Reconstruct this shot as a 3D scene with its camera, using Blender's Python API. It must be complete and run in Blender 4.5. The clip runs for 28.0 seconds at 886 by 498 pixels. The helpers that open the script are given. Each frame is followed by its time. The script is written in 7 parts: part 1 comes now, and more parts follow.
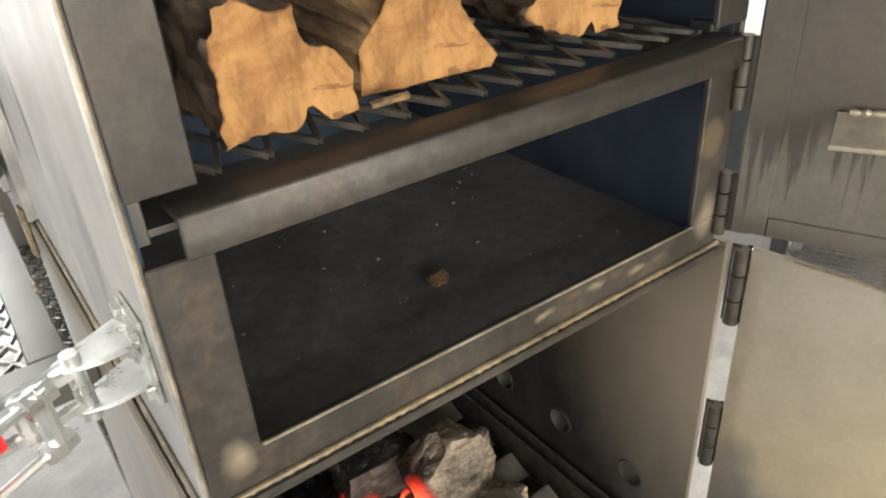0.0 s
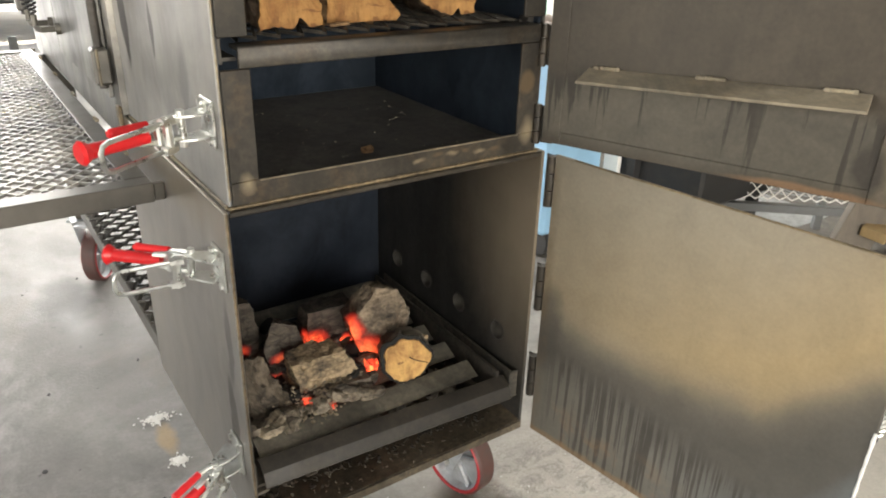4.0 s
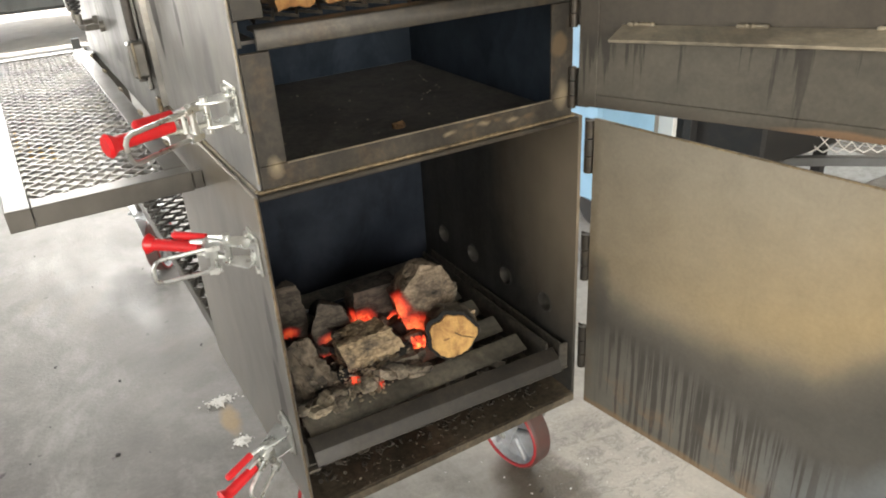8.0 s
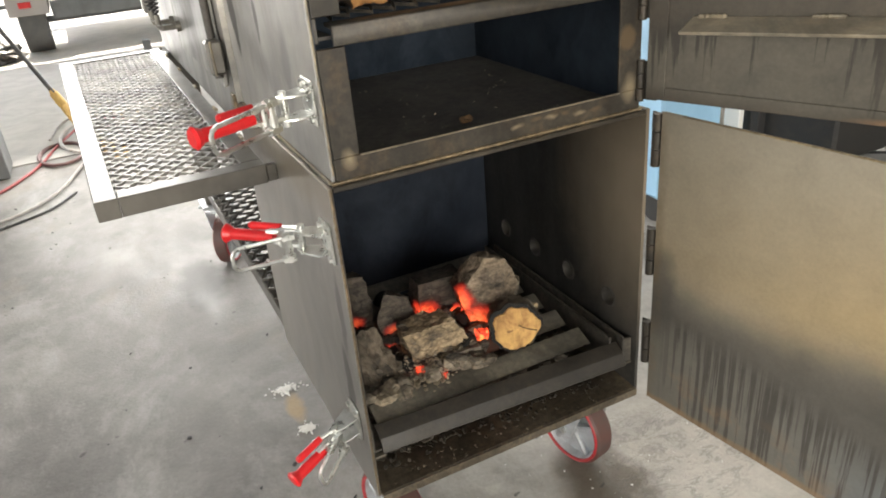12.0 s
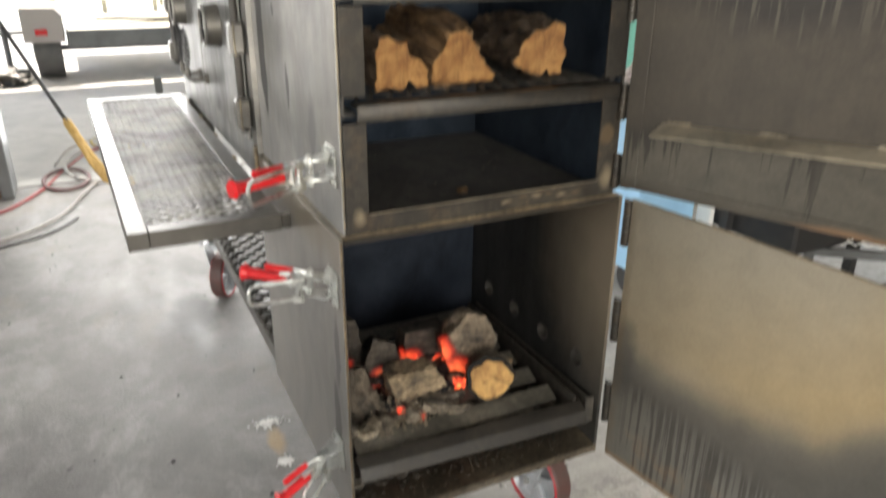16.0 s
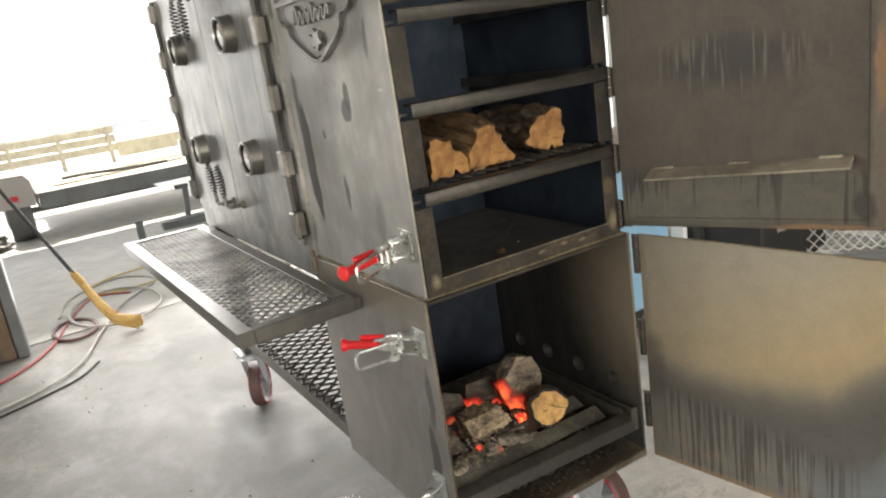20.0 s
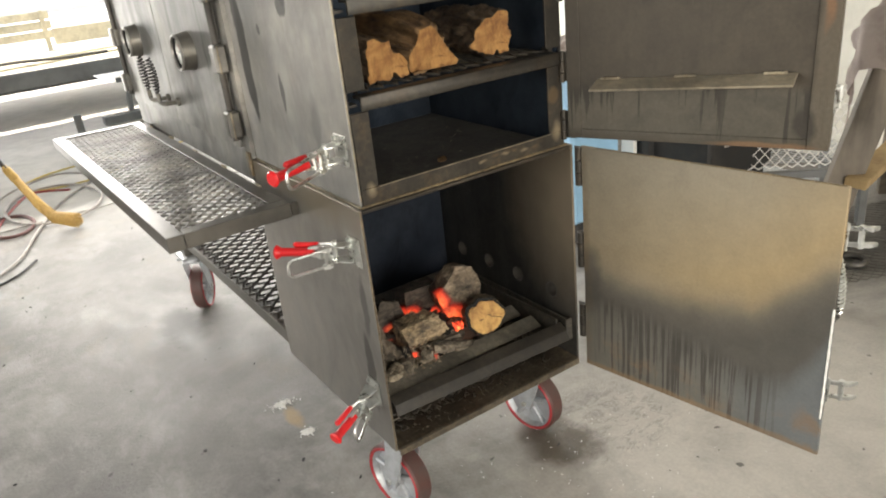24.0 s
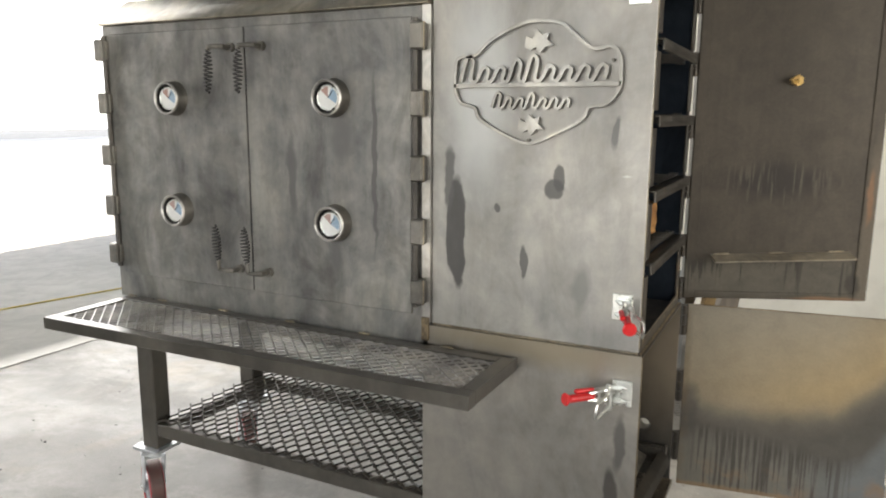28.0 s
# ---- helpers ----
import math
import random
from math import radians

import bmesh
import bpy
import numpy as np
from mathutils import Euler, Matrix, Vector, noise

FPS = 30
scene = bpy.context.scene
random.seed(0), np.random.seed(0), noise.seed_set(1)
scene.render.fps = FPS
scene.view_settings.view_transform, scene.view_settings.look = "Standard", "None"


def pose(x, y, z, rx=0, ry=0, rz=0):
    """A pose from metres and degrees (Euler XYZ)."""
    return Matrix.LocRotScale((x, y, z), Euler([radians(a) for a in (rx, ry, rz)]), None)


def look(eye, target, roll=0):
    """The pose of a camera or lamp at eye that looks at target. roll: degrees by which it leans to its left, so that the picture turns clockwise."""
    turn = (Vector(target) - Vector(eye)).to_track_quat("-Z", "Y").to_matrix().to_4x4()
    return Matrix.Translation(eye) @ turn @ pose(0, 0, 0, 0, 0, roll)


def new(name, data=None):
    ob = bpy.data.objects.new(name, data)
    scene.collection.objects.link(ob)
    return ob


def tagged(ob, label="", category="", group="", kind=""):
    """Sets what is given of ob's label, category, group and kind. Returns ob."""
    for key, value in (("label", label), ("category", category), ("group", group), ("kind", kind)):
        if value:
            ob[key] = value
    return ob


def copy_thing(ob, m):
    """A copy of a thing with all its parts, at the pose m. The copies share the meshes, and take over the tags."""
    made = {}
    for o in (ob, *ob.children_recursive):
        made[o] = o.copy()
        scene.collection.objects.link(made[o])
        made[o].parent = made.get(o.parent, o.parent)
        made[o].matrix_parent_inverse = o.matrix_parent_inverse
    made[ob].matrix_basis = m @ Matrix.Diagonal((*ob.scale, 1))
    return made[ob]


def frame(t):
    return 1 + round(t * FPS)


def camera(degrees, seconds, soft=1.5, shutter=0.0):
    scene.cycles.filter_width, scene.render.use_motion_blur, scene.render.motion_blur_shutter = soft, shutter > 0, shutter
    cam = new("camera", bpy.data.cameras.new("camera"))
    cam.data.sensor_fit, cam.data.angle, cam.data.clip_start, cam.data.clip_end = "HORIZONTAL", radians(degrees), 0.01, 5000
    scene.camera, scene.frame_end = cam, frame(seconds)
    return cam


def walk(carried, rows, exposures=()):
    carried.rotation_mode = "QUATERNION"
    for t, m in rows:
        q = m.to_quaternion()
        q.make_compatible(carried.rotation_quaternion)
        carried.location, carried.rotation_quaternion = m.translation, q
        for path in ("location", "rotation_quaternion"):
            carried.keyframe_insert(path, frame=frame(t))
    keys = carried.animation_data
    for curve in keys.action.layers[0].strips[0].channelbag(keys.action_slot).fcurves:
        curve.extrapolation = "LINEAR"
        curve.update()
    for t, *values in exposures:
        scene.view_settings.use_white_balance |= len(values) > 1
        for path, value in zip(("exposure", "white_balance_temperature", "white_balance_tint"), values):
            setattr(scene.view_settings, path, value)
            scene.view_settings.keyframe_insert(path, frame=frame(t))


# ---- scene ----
cam = camera(62.7, 28.0, soft=1.9, shutter=0.35)
PATH = [
    (0, (-0.047, -0.387, 1.357), (0.943, 1.036, 0.36), -3.5),
    (0.5, (-0.067, -0.381, 1.368), (0.936, 1.07, 0.426), -4.6),
    (1, (-0.106, -0.451, 1.397), (0.915, 1.036, 0.534), -4.7),
    (1.5, (-0.195, -0.681, 1.416), (0.776, 0.882, 0.633), -2.8),
    (2, (-0.301, -0.855, 1.367), (0.64, 0.741, 0.614), -2.4),
    (2.5, (-0.398, -0.874, 1.381), (0.704, 0.586, 0.574), 4.3),
    (4.5, (-0.268, -1.007, 1.344), (0.675, 0.523, 0.467), -1.6),
    (5, (-0.266, -1.028, 1.363), (0.513, 0.587, 0.476), -6.5),
    (5.5, (-0.263, -1.012, 1.363), (0.445, 0.64, 0.485), -7.1),
    (6, (-0.26, -0.991, 1.346), (0.526, 0.614, 0.448), -3.9),
    (6.5, (-0.252, -0.987, 1.344), (0.58, 0.592, 0.441), -3.0),
    (7, (-0.252, -0.977, 1.328), (0.614, 0.577, 0.414), -2.5),
    (7.5, (-0.255, -0.982, 1.339), (0.623, 0.567, 0.428), -2.9),
    (8, (-0.241, -0.978, 1.339), (0.629, 0.578, 0.433), -3.6),
    (8.5, (-0.251, -0.982, 1.339), (0.599, 0.592, 0.446), -3.7),
    (9, (-0.259, -0.98, 1.343), (0.567, 0.609, 0.452), -2.9),
    (9.5, (-0.276, -0.974, 1.344), (0.514, 0.632, 0.453), -2.2),
    (10, (-0.281, -0.977, 1.346), (0.48, 0.636, 0.441), -2.1),
    (10.5, (-0.283, -0.973, 1.336), (0.458, 0.643, 0.421), -2.7),
    (11, (-0.273, -0.976, 1.337), (0.463, 0.645, 0.425), -3.7),
    (11.5, (-0.27, -0.98, 1.34), (0.467, 0.645, 0.437), -4.5),
    (12, (-0.27, -0.988, 1.34), (0.468, 0.638, 0.439), -5.2),
    (12.5, (-0.276, -0.991, 1.336), (0.445, 0.637, 0.425), -5.7),
    (14.5, (-0.263, -0.893, 1.27), (0.453, 0.656, 0.227), -2.3),
    (15, (-0.315, -0.905, 1.271), (0.455, 0.687, 0.337), -2.4),
    (15.5, (-0.365, -0.977, 1.289), (0.44, 0.57, 0.31), 0.5),
    (16, (-0.35, -1.118, 1.414), (0.464, 0.54, 0.649), 0.5),
    (16.3, (-0.362, -1.164, 1.505), (0.487, 0.567, 0.975), 0.0),
    (16.5, (-0.36, -1.183, 1.556), (0.485, 0.584, 1.151), -1.0),
    (17, (-0.374, -1.249, 1.607), (0.402, 0.594, 1.568), -2.3),
    (17.3, (-0.381, -1.281, 1.610), (0.322, 0.592, 1.590), -2.7),
    (17.5, (-0.386, -1.274, 1.584), (0.312, 0.597, 1.479), -3.2),
    (18, (-0.416, -1.257, 1.457), (0.38, 0.552, 1.15), -4.1),
    (18.5, (-0.575, -1.208, 1.447), (0.339, 0.521, 1.028), -2.8),
    (19, (-0.648, -1.245, 1.473), (0.346, 0.433, 1.03), -1.8),
    (19.5, (-0.611, -1.338, 1.473), (0.338, 0.369, 1.046), -3.4),
    (20, (-0.68, -1.303, 1.461), (0.278, 0.371, 0.933), -8.6),
    (20.5, (-0.644, -1.294, 1.461), (0.5, 0.234, 0.865), -3.0),
    (21, (-0.63, -1.297, 1.467), (0.472, 0.23, 0.795), -7.3),
    (21.5, (-0.633, -1.309, 1.47), (0.444, 0.23, 0.782), -8.4),
    (23.5, (-0.637, -1.312, 1.47), (0.373, 0.248, 0.73), -8.0),
    (24, (-0.625, -1.299, 1.453), (0.358, 0.255, 0.667), -6.3),
    (24.5, (-0.636, -1.292, 1.422), (0.332, 0.259, 0.612), -3.9),
    (25, (-0.64, -1.29, 1.424), (0.333, 0.271, 0.639), -1.9),
    (25.5, (-0.655, -1.273, 1.436), (0.336, 0.308, 0.715), -1.0),
    (26, (-0.817, -1.116, 1.451), (0.242, 0.455, 0.81), -0.7),
    (26.5, (-0.854, -0.802, 1.424), (0.426, 0.608, 0.813), 0.1),
    (27, (-1.043, -0.507, 1.467), (0.462, 0.693, 0.925), 1.4),
    (27.5, (-1.404, -0.373, 1.529), (0.262, 0.655, 1.12), 0.3),
    (28, (-1.797, -0.338, 1.545), (-0.04, 0.545, 1.181), 0.4),
]
walk(cam, [(t, look(eye, target, roll)) for t, eye, target, roll in PATH], [(t, stops, kelvin, 10) for t, stops, kelvin in ((0, 2.42, 6700), (1.0, 2.46, 6550), (1.5, 2.1, 6700), (2.0, 1.78, 6900), (2.5, 1.7, 7000), (5.0, 1.73, 7050), (8.0, 1.73, 7050), (12.0, 1.68, 7000), (15.0, 1.62, 7000), (17.0, 1.38, 6650), (18.0, 1.30, 6750), (19.0, 1.40, 6900), (20.0, 1.42, 7000), (21.0, 1.51, 7150), (25.5, 1.50, 7150), (26.0, 1.42, 7000), (27.0, 1.50, 6950), (28.0, 1.24, 6900))])

# ---- light ----
world = bpy.data.worlds.new("world")
scene.world = world
world.use_nodes = True
wn = world.node_tree.nodes
sky = wn.new("ShaderNodeTexSky")
sky.sky_type, sky.sun_disc = "NISHITA", False
sky.sun_elevation, sky.sun_rotation = radians(58), radians(-14)
world.node_tree.links.new(sky.outputs[0], wn["Background"].inputs[0])
wn["Background"].inputs[1].default_value = 0.15
sun = new("sun", bpy.data.lights.new("sun", "SUN"))
sun.data.energy, sun.data.angle, sun.data.color = 5.0, radians(0.5), (1.0, 0.95, 0.88)
sun.matrix_world = look((-1.8, 7, 11.5), (0, 0, 0))


def area(name, m, w, h, power, colour):
    ob = new(name, bpy.data.lights.new(name, "AREA"))
    ob.data.shape, ob.data.size, ob.data.size_y = "RECTANGLE", w, h
    ob.data.energy, ob.data.color = power, colour
    ob.matrix_world = m
    return ob


area("daylight_opening", look((1.4, 3.95, 1.7), (1.4, 0, 1.2)), 4.4, 2.9, 90, (0.97, 0.98, 1.0))
# Fill lamps added at unseen side and front openings.
area("fill_lamp_side", look((-5.9, 0.5, 1.7), (0, 0.5, 0.9)), 6.0, 3.0, 82, (1.0, 0.96, 0.90))
area("fill_lamp_front", look((-1.0, -6.4, 1.8), (-1.0, 0, 1.0)), 4.0, 3.0, 140, (1.0, 0.95, 0.88))

# ---- materials ----


def mat(name, build=None, base=(0.5, 0.5, 0.5), rough=0.5, metal=0.0):
    m = bpy.data.materials.new(name)
    m.use_nodes = True
    b = m.node_tree.nodes["Principled BSDF"]
    b.inputs["Base Color"].default_value = (*base, 1)
    b.inputs["Roughness"].default_value = rough
    b.inputs["Metallic"].default_value = metal
    if build:
        build(m.node_tree, b)
    return m


def node(tree, kind, **inputs):
    n = tree.nodes.new(kind)
    for key, value in inputs.items():
        n.inputs[key.replace("_", " ")].default_value = value
    return n


def coords(tree, scale=(1, 1, 1), rot=(0, 0, 0), kind="Object"):
    tc = tree.nodes.new("ShaderNodeTexCoord")
    mp = tree.nodes.new("ShaderNodeMapping")
    mp.inputs["Scale"].default_value = scale
    mp.inputs["Rotation"].default_value = rot
    tree.links.new(tc.outputs[kind], mp.inputs[0])
    return mp.outputs[0]


def noise_tex(tree, vec, scale, detail=6.0, rough=0.6, distortion=0.0):
    n = node(tree, "ShaderNodeTexNoise", Scale=scale, Detail=detail, Roughness=rough, Distortion=distortion)
    tree.links.new(vec, n.inputs["Vector"])
    return n.outputs["Fac"]


def ramp(tree, fac, stops):
    r = tree.nodes.new("ShaderNodeValToRGB")
    e = r.color_ramp.elements
    while len(e) < len(stops):
        e.new(0.5)
    for el, (p, c) in zip(e, stops):
        el.position, el.color = p, (c, c, c, 1) if isinstance(c, (int, float)) else (*c, 1)
    tree.links.new(fac, r.inputs[0])
    return r.outputs[0]


def mix(tree, a, b, fac, mode="MIX"):
    n = tree.nodes.new("ShaderNodeMix")
    n.data_type, n.blend_type = "RGBA", mode
    for sock, v in ((n.inputs[0], fac), (n.inputs[6], a), (n.inputs[7], b)):
        if isinstance(v, bpy.types.NodeSocket):
            tree.links.new(v, sock)
        elif isinstance(v, (int, float)):
            sock.default_value = v if sock == n.inputs[0] else (v, v, v, 1)
        else:
            sock.default_value = (*v, 1)
    return n.outputs[2]


def bump(tree, b, height, strength=0.3, dist=0.002):
    n = node(tree, "ShaderNodeBump", Strength=strength, Distance=dist)
    tree.links.new(height, n.inputs["Height"])
    tree.links.new(n.outputs[0], b.inputs["Normal"])


def ball(tree, vec, c, r, warp=0.0):
    """A soft mask, 1 at c falling to 0 at the radii r, its outline made uneven by warp."""
    if warp:
        n = node(tree, "ShaderNodeTexNoise", Scale=14.0, Detail=6.0)
        tree.links.new(vec, n.inputs["Vector"])
        off = node(tree, "ShaderNodeVectorMath")
        off.operation = "MULTIPLY_ADD"
        tree.links.new(n.outputs["Color"], off.inputs[0])
        off.inputs[1].default_value = (warp, warp, warp)
        tree.links.new(vec, off.inputs[2])
        vec = off.outputs[0]
        c = tuple(k + warp / 2 for k in c)
    mp = tree.nodes.new("ShaderNodeMapping")
    mp.vector_type = "POINT"
    mp.inputs["Scale"].default_value = tuple(1 / k for k in r)
    mp.inputs["Location"].default_value = tuple(-p / k for p, k in zip(c, r))
    tree.links.new(vec, mp.inputs[0])
    g = tree.nodes.new("ShaderNodeTexGradient")
    g.gradient_type = "SPHERICAL"
    tree.links.new(mp.outputs[0], g.inputs[0])
    return g.outputs["Fac"]


def plate_build(drips=(), tint=(), dark=(0.21, 0.21, 0.21), light=(0.44, 0.425, 0.40), rlo=0.27, rhi=0.46, streak=0.28, cloud=0.75, rust=0.0, grit=0.0, gloss=0.5, run=(7, 7, 1.1)):
    """Hot-rolled plate: mill scale in clouds, fine vertical streaks, oily drips, straw heat marks and other tints where
    given.
    """
    def build(tree, b):
        v = coords(tree)
        vs = coords(tree, run)
        big = noise_tex(tree, v, 2.6, 8, 0.62, 0.5)
        mid = noise_tex(tree, v, 11, 6, 0.66, 0.3)
        fine = noise_tex(tree, v, 140, 3, 0.6)
        st = noise_tex(tree, vs, 3.0, 6, 0.65)
        c = ramp(tree, big, [(0.30, dark), (0.70, light)])
        c = mix(tree, c, ramp(tree, mid, [(0.34, (0.60, 0.62, 0.64)), (0.62, (1.16, 1.14, 1.1))]), cloud, "MULTIPLY")
        smudge = noise_tex(tree, coords(tree, (1, 1, 0.55)), 5.5, 7, 0.66, 0.7)
        c = mix(tree, c, ramp(tree, smudge, [(0.40, (0.58, 0.57, 0.55)), (0.52, (1.0, 1.0, 1.0)), (0.66, (1.22, 1.19, 1.12))]), cloud, "MULTIPLY")
        c = mix(tree, c, ramp(tree, st, [(0.36, (0.55, 0.54, 0.52)), (0.6, (1.1, 1.1, 1.1))]), streak, "MULTIPLY")
        if rust:
            c = mix(tree, c, (0.15, 0.092, 0.045), ramp(tree, noise_tex(tree, v, 16, 8, 0.75, 0.4), [(0.50, 0.0), (0.66, rust)]))
        if grit:
            c = mix(tree, c, ramp(tree, noise_tex(tree, v, 75, 5, 0.72, 0.3), [(0.36, (0.45, 0.44, 0.42)), (0.50, (1.0, 1.0, 1.0)), (0.66, (1.75, 1.65, 1.45))]), grit, "MULTIPLY")
        for ctr, rad, col, edge in tint:
            c = mix(tree, c, col, ramp(tree, ball(tree, v, ctr, rad, 0.06), [(0.0, 0.0), (edge, 0.85)]))
        for ctr, rad, col, edge in drips:
            c = mix(tree, c, col, ramp(tree, ball(tree, v, ctr, rad, 0.04), [(0.0, 0.0), (edge, 0.85)]))
        b.inputs["Specular IOR Level"].default_value = gloss
        tree.links.new(c, b.inputs["Base Color"])
        r = mix(tree, ramp(tree, mid, [(0.3, rlo), (0.7, rhi)]), ramp(tree, st, [(0.35, rhi), (0.65, rlo)]), 0.5 if streak > 0.2 else 0.12)
        tree.links.new(r, b.inputs["Roughness"])
        bump(tree, b, mix(tree, mid, fine, 0.5), 0.10 + 0.5 * grit, 0.001 + 0.001 * grit)
    return build


OIL = (0.045, 0.045, 0.046)
GREYOIL = (0.085, 0.085, 0.085)
CHALK = (0.50, 0.50, 0.48)
side_drips = [((0.012, 0.530, 1.22), (0.05, 0.030, 0.17), OIL, 0.12), ((0.012, 0.553, 1.37), (0.05, 0.018, 0.10), (0.10, 0.10, 0.10), 0.3),
              ((0.012, 0.240, 1.388), (0.05, 0.015, 0.040), GREYOIL, 0.2), ((0.012, 0.251, 1.360), (0.05, 0.026, 0.034), GREYOIL, 0.2),
              ((0.012, 0.326, 1.155), (0.05, 0.013, 0.050), GREYOIL, 0.2), ((0.012, 0.408, 1.301), (0.05, 0.012, 0.012), GREYOIL, 0.3),
              ((0.012, 0.097, 1.500), (0.05, 0.010, 0.045), (0.12, 0.12, 0.12), 0.3), ((0.012, 0.17, 1.10), (0.05, 0.03, 0.09), (0.19, 0.19, 0.185), 0.5),
              ((0.012, 0.064, 1.394), (0.05, 0.016, 0.005), CHALK, 0.8)]
M_PLATE = mat("mill_scale_plate", plate_build(), metal=0.6)
M_SIDE = mat("cabinet_side_plate", plate_build(side_drips, [((0.012, 0.47, 1.60), (0.3, 0.12, 0.35), (0.44, 0.45, 0.45), 0.7)], rlo=0.42, rhi=0.58, streak=0.16, cloud=0.36), metal=0.6)
M_FBSIDE = mat("firebox_side_plate", plate_build([((0.0, 0.065, 0.52), (0.05, 0.022, 0.12), (0.085, 0.08, 0.075), 0.25), ((0.0, 0.045, 0.70), (0.05, 0.018, 0.10), (0.13, 0.125, 0.12), 0.4)],
                 [((0.0, 0.3, 0.93), (0.2, 0.5, 0.07), (0.27, 0.23, 0.17), 0.7)], dark=(0.265, 0.254, 0.238), light=(0.39, 0.371, 0.345), rlo=0.29, rhi=0.40, streak=0.05, cloud=0.32), metal=0.78)
M_CHDOOR = mat("chamber_door_plate", plate_build([((0, 0.78, 1.4), (0.05, 0.012, 0.3), (0.10, 0.10, 0.10), 0.3), ((0, 0.90, 1.48), (0.05, 0.05, 0.10), (0.13, 0.13, 0.13), 0.5),
                                                  ((0, 0.92, 1.12), (0.05, 0.03, 0.08), (0.13, 0.13, 0.13), 0.5), ((0, 1.08, 1.35), (0.05, 0.02, 0.16), (0.12, 0.12, 0.12), 0.4)],
                                                 dark=(0.15, 0.152, 0.155), light=(0.33, 0.325, 0.31), rlo=0.40, rhi=0.56, cloud=0.65), metal=0.65)
M_DARK = mat("sooty_steel", plate_build(dark=(0.06, 0.058, 0.055), light=(0.14, 0.13, 0.12), rlo=0.4, rhi=0.65), metal=0.6)
# Browner and paler towards the firebox mouth.
M_FBIN = mat("firebox_inner_wall", plate_build((), [((0.6, 0.0, 0.78), (0.3, 0.30, 0.36), (0.25, 0.205, 0.15), 0.8)], dark=(0.028, 0.029, 0.032), light=(0.060, 0.057, 0.052), rlo=0.45, rhi=0.65, grit=0.25, gloss=0.3), metal=0.3)
# Soot with a blue lift painted in for the smoke haze inside.
M_SOOT_HAZE = mat("soot", plate_build(dark=(0.027, 0.037, 0.053), light=(0.040, 0.052, 0.071), rlo=0.7, rhi=0.9, streak=0.05, gloss=0.08), metal=0.0)
M_DUST = mat("ashy_floor_plate", plate_build(dark=(0.085, 0.082, 0.079), light=(0.170, 0.163, 0.153), rlo=0.6, rhi=0.8, streak=0.0, cloud=0.5, grit=0.3, gloss=0.2), metal=0.0)
M_BAR = mat("bar_steel", plate_build(dark=(0.13, 0.125, 0.115), light=(0.28, 0.265, 0.24), rlo=0.38, rhi=0.6), metal=0.7)
M_TUBE = mat("dark_square_tube", plate_build(dark=(0.068, 0.063, 0.056), light=(0.134, 0.125, 0.111), rlo=0.28, rhi=0.42, streak=0.1, cloud=0.35), metal=0.45)
M_MESH = mat("expanded_steel", plate_build(dark=(0.27, 0.263, 0.25), light=(0.47, 0.46, 0.44), rlo=0.32, rhi=0.5, streak=0.0), metal=0.5)
M_FBFLOOR = mat("brown_firebox_floor", plate_build(dark=(0.055, 0.045, 0.033), light=(0.165, 0.138, 0.105), rlo=0.32, rhi=0.5, streak=0.0, grit=0.7), metal=0.35)
GROUND = (0.27, 0.22, 0.145)
SCORCH = (0.125, 0.088, 0.050)
rail_marks = [((0.040, 0.008, 0.984), (0.013, 0.06, 0.022), GROUND, 0.9), ((0.568, 0.008, 0.988), (0.020, 0.06, 0.030), GROUND, 0.7), ((0.564, 0.008, 1.080), (0.018, 0.06, 0.028), SCORCH, 0.35)]
rail_marks += [((0.338 + 0.031 * k, 0.008, 0.966 + 0.003 * (k % 2)), (0.011 + 0.004 * (k % 3), 0.06, 0.006), (GROUND, SCORCH)[k % 2], 0.9) for k in range(6)]
M_FRAME = mat("brown_face_bar", plate_build(dark=(0.022, 0.0195, 0.016), light=(0.060, 0.053, 0.044), rlo=0.40, rhi=0.56, streak=0.15, cloud=0.7, rust=0.18, grit=0.35), metal=0.35)
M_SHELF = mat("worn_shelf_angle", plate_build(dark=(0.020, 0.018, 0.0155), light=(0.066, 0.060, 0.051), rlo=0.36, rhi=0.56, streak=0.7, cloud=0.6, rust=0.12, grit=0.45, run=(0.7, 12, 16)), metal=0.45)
M_RAIL = mat("ground_face_rail", plate_build(rail_marks, dark=(0.022, 0.0195, 0.016), light=(0.060, 0.053, 0.044), rlo=0.40, rhi=0.56, streak=0.12, cloud=0.7, rust=0.25, grit=0.4), metal=0.35)
# Darkened to put shade on the channel's front face; reused for shelf mesh.
M_CHANNEL = mat("shaded_channel_steel", plate_build(dark=(0.016, 0.0132, 0.010), light=(0.042, 0.0355, 0.0275), rlo=0.40, rhi=0.6, streak=0.1, grit=0.55), metal=0.2)
# Darker copy of the cabinet soot for the firebox back.
M_FBBACK = mat("firebox_soot", plate_build(dark=(0.014, 0.018, 0.026), light=(0.024, 0.029, 0.039), rlo=0.7, rhi=0.9, streak=0.05, gloss=0.08), metal=0.0)
# Paler copy of the grate steel, so the bars look brightly lit.
M_LITBAR = mat("lit_grate_angle", plate_build(dark=(0.105, 0.096, 0.078), light=(0.235, 0.219, 0.186), rlo=0.45, rhi=0.65, streak=0.35, grit=0.4, run=(1.2, 9, 9)), metal=0.15)
M_GRATE = mat("ashy_grate_steel", plate_build(dark=(0.040, 0.036, 0.031), light=(0.110, 0.100, 0.086), rlo=0.45, rhi=0.7, streak=0.1, grit=0.75), metal=0.2)
